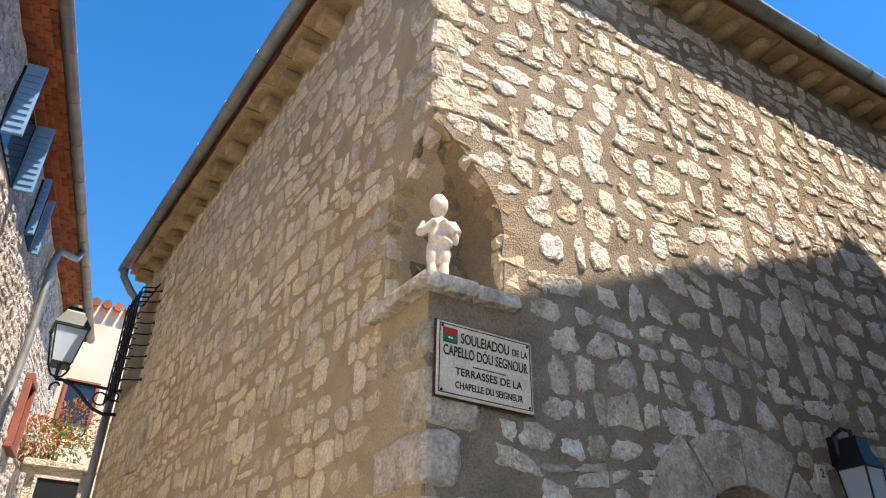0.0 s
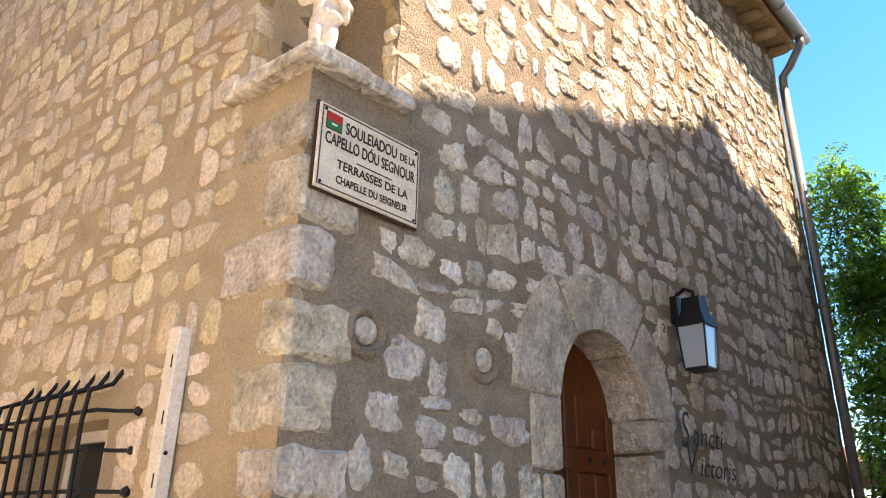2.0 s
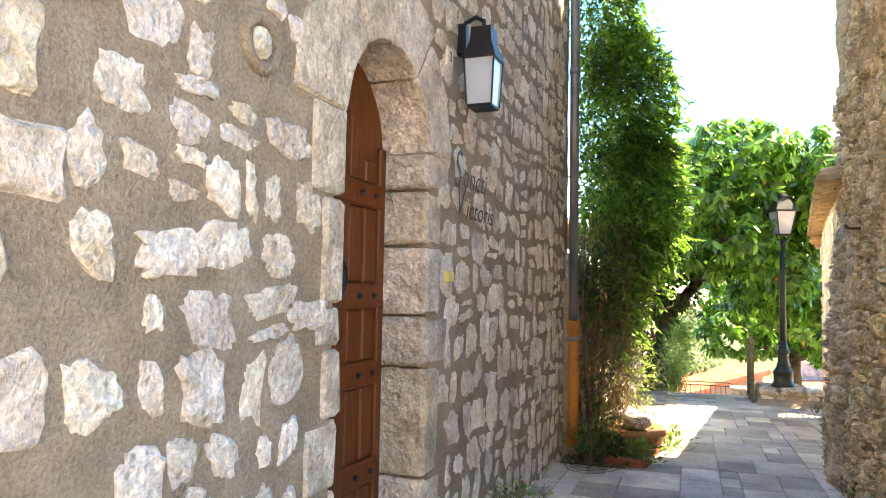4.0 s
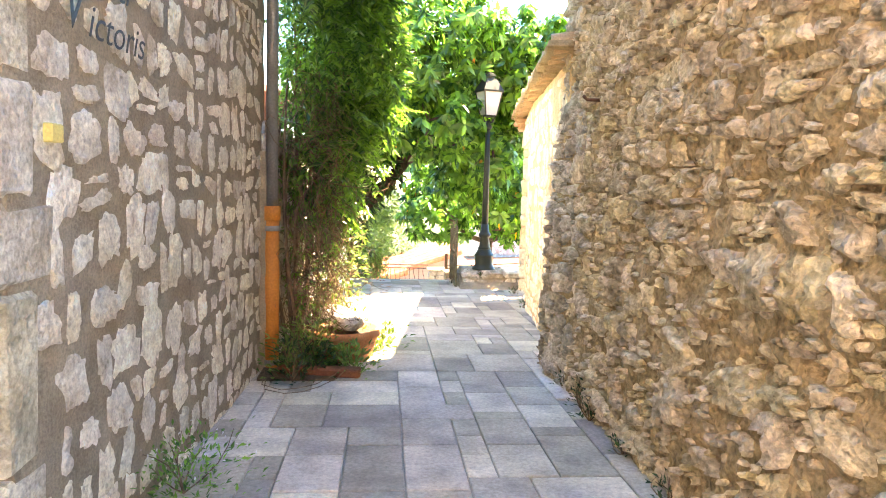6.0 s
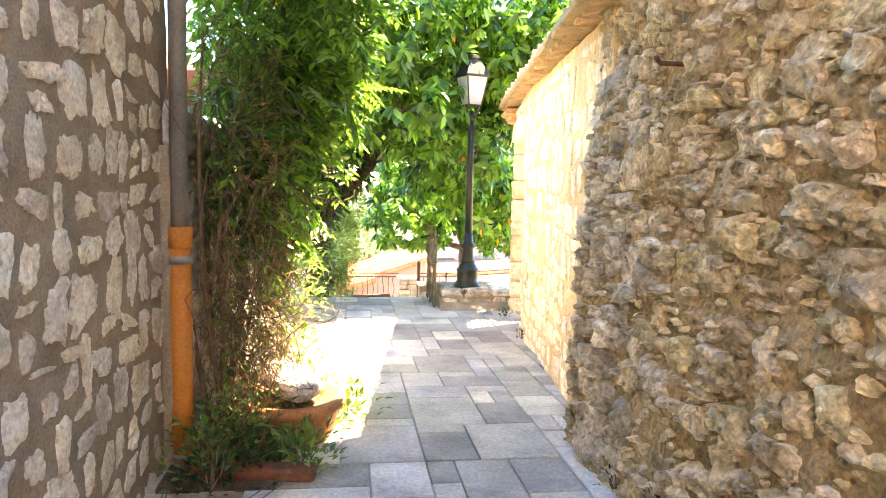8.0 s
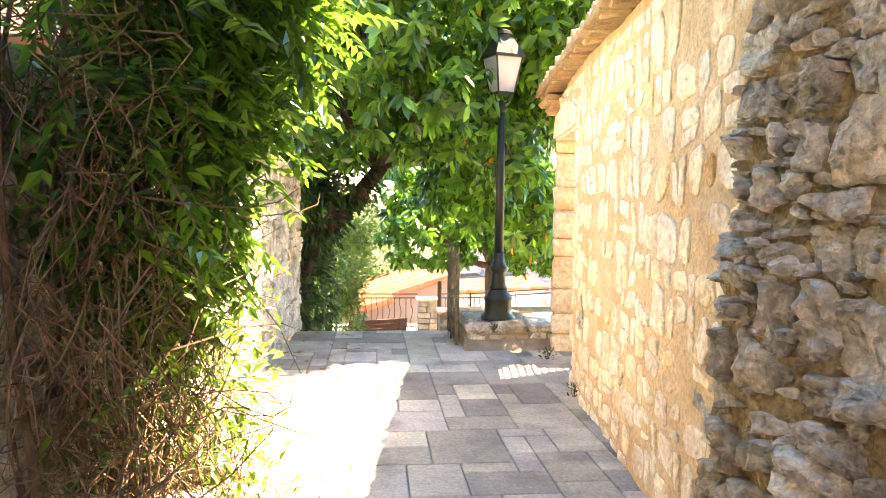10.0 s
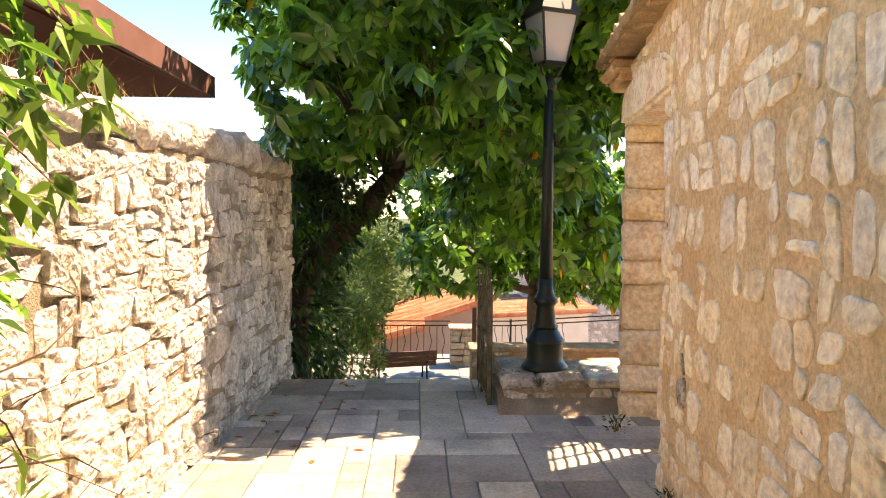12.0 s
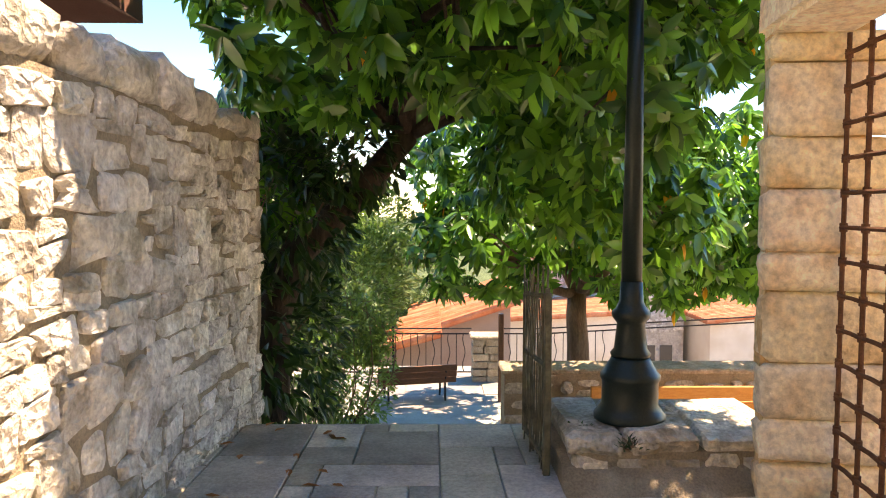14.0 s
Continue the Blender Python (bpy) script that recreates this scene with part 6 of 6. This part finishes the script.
# ---- climbing jasmine over the pipe and garden wall ----
VINE = [((7.85, 2.1, 4.3), (0.42, 0.42, 0.95)), ((7.95, 1.9, 3.4), (0.5, 0.52, 0.8)), ((8.05, 1.85, 2.5), (0.6, 0.58, 0.8)), ((8.4, 1.88, 2.3), (0.5, 0.5, 0.75)), ((8.75, 2.0, 2.0), (0.45, 0.32, 0.5)),
        ((8.2, 2.0, 1.6), (0.6, 0.4, 0.7)), ((8.65, 2.05, 1.35), (0.5, 0.28, 0.5)), ((9.0, 2.08, 1.55), (0.4, 0.2, 0.3)), ((8.4, 2.1, 0.7), (0.7, 0.25, 0.55))]
jas = thing("climbing_jasmine", pose(7.9, 2.1, -0.06), "overgrown climbing jasmine with dry brown stems over the garden wall", "climber")
B = np.array((7.9, 2.1, -0.06))
pts, outs = [], []
for (c, r), k in zip(VINE, (3000, 4200, 4000, 3200, 1000, 2200, 500, 150, 500)):
    p, o = lobe_points(np.array(c) - B, r, k, 0.45)
    keep = (p + B)[:, 1] < 2.36
    pts.append(p[keep]), outs.append(o[keep])
pts, outs = np.vstack(pts), np.vstack(outs)
d = outs * 0.6 + RNG.normal(0, 0.7, pts.shape) + (0, -0.2, -0.25)
tagged(scatter("foliage", LITTLE, pts, d, RNG.uniform(0.045, 0.11, len(pts)), M_VINE, jas), kind="stuff")
# low leaves in the paler shrub colour, sunlight put into their tint
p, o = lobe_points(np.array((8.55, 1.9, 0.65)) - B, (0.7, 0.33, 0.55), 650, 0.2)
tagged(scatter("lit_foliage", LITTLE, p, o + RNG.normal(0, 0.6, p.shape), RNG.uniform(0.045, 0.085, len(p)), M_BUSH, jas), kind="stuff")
# hanging sprays of pinnate leaves
at, dd, ss = [], [], []
for _ in range(1350):
    c, r = VINE[int(RNG.choice(9, p=(0.14, 0.2, 0.2, 0.18, 0.1, 0.09, 0.04, 0.03, 0.02)))]
    o = RNG.normal(0, 1, 3)
    o[1] = -abs(o[1]) + 0.25
    p = np.array(c) - B + o / np.linalg.norm(o) * np.array(r) * RNG.uniform(0.7, 1.08)
    way = np.array((RNG.uniform(-0.5, 0.5), RNG.uniform(-0.5, 0.1), RNG.uniform(-0.9, 0.3)))
    way /= np.linalg.norm(way)
    side = np.cross(way, (0, 0, 1.0))
    side /= np.linalg.norm(side) + 1e-6
    for k in range(7):
        for s in (-1, 1):
            at.append(p + way * 0.035 * k)
            dd.append(side * s + way * 0.7 + (0, 0, -0.2))
            ss.append(RNG.uniform(0.055, 0.095))
tagged(scatter("leaf_sprays", LITTLE, at, dd, ss, M_VINE, jas), kind="stuff")
for k in range(9):
    p = np.array((RNG.uniform(9.05, 9.5), RNG.uniform(1.75, 1.98), RNG.uniform(1.15, 1.8))) - B
    bm = bmesh.new()
    tube(bm, [p + (-0.35, 0.12, 0.18), p + (-0.15, 0.03, 0.1), p], [0.004, 0.003, 0.002], 4)
    part("spray_stem", bm, M_TWIG, jas)
    n = 9
    a = np.linspace(0, 2.2 * math.pi, n)
    q = np.stack([np.cos(a) * 0.5 + 0.3, np.sin(a) * 0.6, RNG.uniform(-0.9, -0.1, n)], 1)
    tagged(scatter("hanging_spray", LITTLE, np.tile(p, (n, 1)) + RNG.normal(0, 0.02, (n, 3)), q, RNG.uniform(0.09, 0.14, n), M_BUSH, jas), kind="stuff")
bm = bmesh.new()
for _ in range(1500):
    u = RNG.beta(1.0, 2.4)
    x = 7.6 + 1.6 * u
    z = 0.0 + (2.4 if x < 8.8 else 1.5) * RNG.beta(1.0, 1.5)
    a = Vector((x, 2.24 - RNG.uniform(0, 0.42), z)) - Vector(B)
    way = Vector((RNG.uniform(-1, 1), RNG.uniform(-0.4, 0.1), RNG.uniform(-0.9, 0.7))).normalized()
    b = a + way * RNG.uniform(0.15, 0.6)
    b.y = min(b.y, 0.2)
    off = Vector(RNG.normal(0, 1, 3)) * 0.2 * (b - a).length
    tube(bm, [a.lerp(b, t) + off * math.sin(math.pi * t) for t in (0, 0.25, 0.5, 0.75, 1)], [0.003, 0.003, 0.0026, 0.002, 0.0013], 3, caps=False)
tagged(part("stem_tangle", bm, M_TWIG, jas), kind="stuff")
for k in range(8):
    x = -0.2 + 0.14 * k
    bm = bmesh.new()
    limb(bm, (x * 0.6, RNG.uniform(0.0, 0.12), 0), (x * 1.1, RNG.uniform(0.0, 0.15), RNG.uniform(1.6, 3.4)), 0.018, 0.007, bend=0.05, n=9)
    part("main_stem", bm, M_TWIG, jas)

bm = bmesh.new()
TRAIL = [(7.0, 2.26, 0.02), (6.84, 2.25, -0.03), (6.74, 2.10, -0.03), (6.78, 1.98, -0.03), (6.9, 1.88, -0.03), (7.1, 1.76, -0.02), (7.25, 1.7, 0.02)]
for pts in (TRAIL, [(p[0] + 0.1 - 0.01 * i, p[1] + 0.03, p[2] + 0.006 * (i % 2)) for i, p in enumerate(TRAIL)]):
    tube(bm, [Vector(p) - Vector(B) for p in pts], 0.003, 5)
part("trailing_stem", bm, M_TWIG, jas)

# ---- planting bed: clay rim, boulders, herbs ----
bed = thing("clay_planter", pose(7.95, 1.78, -0.09), "broken terracotta planter heaped with soil and pale boulders", "planter")
bm = bmesh.new()
lathe(bm, [(0.24, 0.0), (0.30, 0.20), (0.33, 0.22), (0.33, 0.27), (0.29, 0.27), (0.27, 0.22)], 20)
part("pot", bm, M_POT, bed, smooth=True)
bm = bmesh.new()
lathe(bm, [(0.28, 0.17), (0.27, 0.23), (0.12, 0.25)], 16)
part("soil", bm, M_SOIL, bed)
bm = bmesh.new()
box(bm, -0.32, 0.3, -0.06, 0.06, 0, 0.07, bevel=0.015, rough=0.008)
tagged(part("edging_slab", bm, M_EDGING, matrix=pose(7.3, 1.92, -0.06, 0, 0, 84)), "reddish clay edging slab along the planting bed", "edging")
for x, y, z, s in ((7.85, 1.72, 0.22, 0.15), (8.05, 1.85, 0.24, 0.13), (8.45, 1.7, -0.02, 0.16), (8.75, 1.85, -0.02, 0.14), (8.3, 1.98, 0.03, 0.18), (9.2, 2.0, -0.03, 0.12)):
    bm = bmesh.new()
    bmesh.ops.create_icosphere(bm, subdivisions=2, radius=s, matrix=Matrix.Diagonal((1.2, 0.9, 0.6, 1)))
    for v in bm.verts:
        v.co *= 1 + 0.28 * noise.noise(v.co * 6 + Vector((x * 5, y, z)))
    tagged(part("boulder", bm, M_STONE_L, matrix=pose(x, y, z + 0.03, 0, 0, RNG.uniform(0, 180))), "pale limestone boulder in the planting bed", "stone", "planting bed stones")
bm = bmesh.new()
box(bm, 7.15, 9.2, 1.8, 2.34, -0.3, -0.055, rough=0.02)
tagged(part("planting_bed", bm, M_SOIL), "strip of dry soil at the wall foot", "soil", kind="structure")


def tuft(x, y, z, r, h, n, size, material, label, name="herb_tuft"):
    t = thing(name, pose(x, y, z), label, "plant", "weeds along the walls")
    p = np.stack([RNG.normal(0, r * 0.5, n), RNG.normal(0, r * 0.5, n), RNG.uniform(0, h, n)], 1)
    d = np.stack([p[:, 0] / r + RNG.normal(0, 0.4, n), p[:, 1] / r + RNG.normal(0, 0.4, n), RNG.uniform(0.1, 1.2, n)], 1)
    scatter("leaves", LITTLE, p, d, RNG.uniform(size * 0.6, size * 1.4, n), material, t)
    bm = bmesh.new()
    for _ in range(7):
        limb(bm, (0, 0, 0), (RNG.normal(0, r * 0.5), RNG.normal(0, r * 0.5), h), 0.004, 0.0015, n=5)
    tagged(part("stem", bm, M_TWIG, t), kind="stuff")
    return t


# herbs past x = 7.36 get the paler leaf, painting them as sunlit
for x, y, r, h, n in ((7.35, 1.95, 0.16, 0.25, 160), (8.2, 1.66, 0.2, 0.26, 160), (8.6, 1.7, 0.18, 0.2, 90), (9.0, 1.85, 0.2, 0.35, 110), (7.15, 2.1, 0.14, 0.3, 120), (9.6, 2.0, 0.18, 0.35, 100), (7.55, 2.0, 0.2, 0.4, 200), (7.45, 1.7, 0.2, 0.2, 260), (7.4, 2.15, 0.2, 0.3, 220), (8.3, 1.45, 0.18, 0.22, 200), (7.7, 1.95, 0.2, 0.3, 160)):
    tuft(x, y, floor_z(x), r, h, n, 0.06, M_BUSH if x > 7.36 else M_DARKLEAF, "straggling green herb in the planting bed")
for x, y, r, h, n in ((5.0, 0.12, 0.07, 0.12, 60), (5.6, 0.13, 0.06, 0.10, 50), (6.2, 0.14, 0.09, 0.16, 90), (6.45, 0.12, 0.08, 0.2, 90), (7.0, 0.1, 0.06, 0.1, 40), (10.9, -0.36, 0.05, 0.1, 30), (12.3, -0.5, 0.09, 0.1, 50)):
    tuft(x, y, floor_z(x), r, h, n, 0.035, M_DARKLEAF, "dark green weed at the foot of the wall")
t = tuft(5.15, 2.33, floor_z(5.15), 0.26, 0.24, 420, 0.035, M_VINE, "bushy daisy plant with tiny white flowers at the wall foot", "daisy_plant")
p = np.stack([RNG.normal(0, 0.15, 60), RNG.normal(0, 0.12, 60), RNG.uniform(0.18, 0.29, 60)], 1)
scatter("flowers", LITTLE, p, RNG.normal(0, 1, (60, 3)), np.full(60, 0.02), M_WHITE, t)
for x, y, m in ((12.6, -0.05, M_DARKLEAF), (12.83, 0.12, M_DARKLEAF)):
    tuft(x + 0.2, y, 0.0, 0.05, 0.05, 40, 0.03, m, "small weed rooted in the plinth joints")

# grasses and small leaves on the garden wall top
for x, z in ((9.7, 1.75), (10.3, 1.8), (11.0, 1.8)):
    t = thing("wall_top_grass", pose(x, 2.25, z - 0.1), "dry yellow-green grass tuft on the wall top", "plant", "weeds along the walls")
    n = 130
    d = np.stack([RNG.normal(0, 0.8, n), RNG.normal(0, 0.5, n), RNG.uniform(0.4, 1.2, n)], 1)
    v, f = LITTLE
    scatter("blades", (v * np.array((1, 0.03, 1)), f), RNG.normal(0, 0.08, (n, 3)) * (2, 1, 0.3), d, RNG.uniform(0.1, 0.28, n), M_DRYGRASS, t)

# window box with drying plants on the street
fl = thing("balcony_plants", pose(0.75, 12.6, 4.55), "planted window canopy with green and rusty dry leaves", "plant")
for mat, n, c in ((M_BUSH, 500, (0.15, 0, 0.2)), (M_DRY, 700, (-0.25, 0, 0.25)), (M_DRY, 400, (0.3, 0, 0.55))):
    p, o = lobe_points(c, (0.5, 0.3, 0.35), n, 0.3)
    scatter("leaves", LITTLE, p, o + RNG.normal(0, 0.5, p.shape), RNG.uniform(0.05, 0.11, n), mat, fl)
bm = bmesh.new()
box(bm, -0.3, 0.75, -0.3, 0.3, -0.22, -0.12, bevel=0.01)
part("shelf", bm, M_QUOIN, fl)
for x in (-0.15, 0.6):
    bm = bmesh.new()
    box(bm, x - 0.05, x + 0.05, -0.15, 0.0, -4.6, -0.22)
    part("prop", bm, M_QUOIN, fl)

# fallen leaves on the paving
for _ in range(24):
    x, y = RNG.uniform(11.6, 14.0), RNG.uniform(1.2, 2.1)
    bm = bmesh.new()
    v, f = BROAD
    vv = [bm.verts.new((a * 0.10, b * 0.10, c * 0.10 + 0.016)) for a, b, c in v]
    for g in f:
        bm.faces.new([vv[i] for i in g])
    tagged(part("fallen_leaf", bm, M_DRY, matrix=pose(x, y, floor_z(x) - 0.008, 0, 0, RNG.uniform(0, 360))), "dry rusty fallen leaf on the paving", "leaf", "fallen leaves")
# iron peg in the rough wall
bm = bmesh.new()
tube(bm, [(0, 0.05, 0), (0, -0.12, 0.0), (0.02, -0.15, 0.02)], 0.012, 6)
tagged(part("iron_peg", bm, M_RUST, matrix=M_R1 @ pose(1.05, 0, 2.0)), "rusty iron peg stuck in the rough wall", "peg")

# ---- stones of the walls, last of all ----
def clear_front(u, z, w, h):
    r = 0.5 * max(w, h)
    if arch_gap(u, z, DOOR_U, DOOR_R, DOOR_Z) < 0.17 + r * 0.5 or niche_gap(u, z) < r * 0.8:
        return False
    if u < 0.42 and z < 3.3 and u - w / 2 < 0.22:
        return False
    return not (u < 0.62 and 2.7 < z < 3.35) and math.hypot(u - 0.34, z - 2.265) > 0.17 and math.hypot(u - 1.015, z - 2.27) > 0.16


def clear_side(u, z, w, h):
    r = 0.5 * max(w, h)
    if min(box_gap(u, z, *q) for q in SIDE_WINDOWS) < r or niche_gap(u, z) < r * 0.8:
        return False
    return not (u + w / 2 > -0.34) and z > -0.1


courses(wall_front, 0.02, 5.93, -0.25, 6.5, (0.13, 0.24), (0.11, 0.31), (0.0, 0.014), 0.008, M_STONE_F, lambda u, z: math.hypot((u - 2.0) * 0.8, z - 1.8), clear_front, seed=61, drop=0.0, fill=(0.62, 1.03), square=3.0, ragged=0.21, chip=0.65, wave=0.10, split=0.16, jit=0.2)
courses(wall_side, -7.15, -0.02, -0.1, 6.35, (0.12, 0.22), (0.10, 0.28), (0.0, 0.014), 0.008, M_STONE_W, lambda u, z: math.hypot(u + 0.6, z - 2.6), clear_side, seed=22, drop=0.04, fill=(0.70, 1.06), square=3.2, ragged=0.14, chip=0.55, wave=0.08, split=0.16, jit=0.18)


def flat_ok(u, z, w, h):
    return True


def rough_mat(u, z):
    return M_STONE_GREY if u < 0.86 - 0.14 * z + 0.16 * noise.noise((u * 3, z * 3, 0)) and z < 2.25 else M_STONE_R1


def rough_drop(u, z):
    return 0.02 if rough_mat(u, z) is M_STONE_GREY else 0.16 if z > 1.25 + 0.3 * noise.noise((u * 1.5, 0, 4)) else 0.36


courses(wall_rough, 0.0, 4.6, -0.15, 3.8, (0.09, 0.24), (0.10, 0.34), (0.0, 0.012), 0.029, M_STONE_R1, lambda u, z: math.hypot(u - 1.8, z - 1.2), flat_ok, seed=23, drop=rough_drop, fill=(0.68, 1.1), square=2.9, ragged=0.17, chip=0.45, wave=0.10, split=0.3, mats=rough_mat, smooth=True, jit=0.2)
rubble(wall_rough, 0.0, 4.6, -0.15, 3.0, 0.07, 1.5, (0.0, 0.012), 0.026, M_STONE_R1, lambda u, z: math.hypot(u - 1.8, z - 1.2), flat_ok, seed=33, drop=0.55, chip=0.4, rough=0.24, shrink=(0.5, 1.2), mats=rough_mat, merge=0.02, limit=0)


def clear_peach(u, z, w, h):
    return r2_holes(u, z) > 0.42 * max(w, h) and z + h / 2 < r2_top(u) - 0.02


def peach_mat(u, z):
    k = noise.noise((u * 2.9, z * 2.9, 8.0)) + 0.6 * noise.noise((u * 11, z * 11, 2.0))
    return M_STONE_R2G if k > 0.62 else M_STONE_R2O if k < -0.7 else M_STONE_R2


courses(wall_peach, -0.30, R2_LEN - 0.02, -0.3, 2.36, (0.12, 0.27), (0.10, 0.30), (0.002, 0.014), 0.007, M_STONE_R2, lambda u, z: math.hypot(u - 2.6, z - 1), clear_peach, seed=24, drop=0.10, fill=(0.74, 1.0), square=3.6, ragged=0.10, chip=0.7, wave=0.07, split=0.25, mats=peach_mat, jit=0.15)
courses(wall_garden, -0.02, L_LEN, -0.42, 1.62, (0.09, 0.21), (0.11, 0.33), (0.0, 0.005), 0.017, M_STONE_L, lambda u, z: abs(u - 4.4), flat_ok, seed=25, fill=(0.94, 1.08), square=5.0, ragged=0.09, chip=0.42, wave=0.06, split=0.4, smooth=False, jit=0.18)

# broken stones round the mouth of the niche
for wall, sgn in ((wall_front, 1), (wall_side, -1)):
    z = NICHE_Z0 + 0.06
    while z < NICHE_Z1 + 0.05:
        h, w = RNG.uniform(0.07, 0.15), RNG.uniform(0.09, 0.2)
        u = niche_width(min(z + h / 2, NICHE_Z1)) + w * 0.42
        bm = bmesh.new()
        box(bm, -w / 2, w / 2, 0.0, 0.1, -h / 2, h / 2, bevel=0.02, rough=0.012)
        bmesh.ops.subdivide_edges(bm, edges=[e for e in bm.edges if e.calc_length() > 0.06], cuts=1, use_grid_fill=True)
        for v in bm.verts:
            v.co += Vector(RNG.uniform(-0.006, 0.006, 3))
        part("niche_stone", bm, M_CORBEL if RNG.random() < 0.55 else M_STONE_W, wall, matrix=Matrix.Translation((sgn * u, 0, z + h / 2)) @ Matrix.Rotation(sgn * RNG.uniform(0.0, 0.5) * (z > 3.8), 4, "Y"))
        z += h * 0.95

# capping stones on the garden wall
u = 0.0
while u < L_LEN - 0.1:
    w = RNG.uniform(0.22, 0.5)
    h = RNG.uniform(0.12, 0.26)
    bm = bmesh.new()
    box(bm, -w / 2, w / 2, -0.04, 0.36, 0, h, bevel=0.05, rough=0.02)
    bmesh.ops.subdivide_edges(bm, edges=[e for e in bm.edges if e.calc_length() > 0.09], cuts=2, use_grid_fill=True)
    seed = Vector(RNG.uniform(0, 40, 3))
    for v in bm.verts:
        v.co += noise.noise_vector(v.co * 6 + seed) * 0.035 + noise.noise_vector(v.co * 19 + seed) * 0.014
    part("capping_stone", bm, M_STONE_L, wall_garden, smooth=True, matrix=Matrix.Translation((u + w / 2, 0, 1.605)) @ Matrix.Rotation(RNG.uniform(-0.08, 0.08), 4, "Y"))
    u += w * 0.97

# ---- paving ----
paving = thing("paving", Matrix(), "grey rectangular paving slabs of mixed sizes", "paving", kind="structure")
CELL = 0.155
NXC, NYC = int((14.0 - 2.2) / CELL), int(3.3 / CELL)
taken = np.zeros((NXC, NYC), bool)
slab_meshes = {}
far_v, far_f, made = [], [], 0
rng = np.random.default_rng(5)
SIZES = [(2, 3), (3, 2), (2, 2), (3, 3), (2, 4), (4, 2), (3, 2), (2, 3), (4, 3), (1, 2), (2, 1)]
pieces = []
for i in range(NXC):
    for j in range(NYC):
        if taken[i, j]:
            continue
        opts = [SIZES[k] for k in rng.permutation(len(SIZES))] + [(1, 1)]
        for a, b in opts:
            if i + a <= NXC and j + b <= NYC and not taken[i:i + a, j:j + b].any():
                taken[i:i + a, j:j + b] = True
                pieces.append((i, j, a, b))
                break
for i, j, a, b in pieces:
    x0, y0 = 2.2 + i * CELL, -0.85 + j * CELL
    xc, yc = x0 + a * CELL / 2, y0 + b * CELL / 2
    if xc < 7.4 and (yc < -0.05 or yc > 2.65) or (xc > 7.4 and yc > 2.35):
        continue
    key = (a, b)
    if key not in slab_meshes:
        bm = bmesh.new()
        w, d = a * CELL / 2 - 0.004, b * CELL / 2 - 0.004
        lo = [bm.verts.new((x, y, -0.03)) for x, y in ((-w, -d), (w, -d), (w, d), (-w, d))]
        hi = [bm.verts.new((x, y, 0.0)) for x, y in ((-w, -d), (w, -d), (w, d), (-w, d))]
        tp = [bm.verts.new((x * (w - 0.006) / w, y * (d - 0.006) / d, 0.005)) for x, y in ((-w, -d), (w, -d), (w, d), (-w, d))]
        for k in range(4):
            bm.faces.new((lo[k], lo[(k + 1) % 4], hi[(k + 1) % 4], hi[k]))
            bm.faces.new((hi[k], hi[(k + 1) % 4], tp[(k + 1) % 4], tp[k]))
        bm.faces.new(tp)
        me = bpy.data.meshes.new("slab")
        bm.to_mesh(me)
        bm.free()
        me.materials.append(M_SLAB)
        slab_meshes[key] = me
    slope = math.degrees(math.atan2(floor_z(xc - 0.2) - floor_z(xc + 0.2), 0.4))
    mesh_part("slab", slab_meshes[key], M_SLAB, paving, matrix=pose(xc, yc, floor_z(xc) + rng.uniform(-0.002, 0.003), rng.uniform(-0.3, 0.3), slope + rng.uniform(-0.3, 0.3), 0))
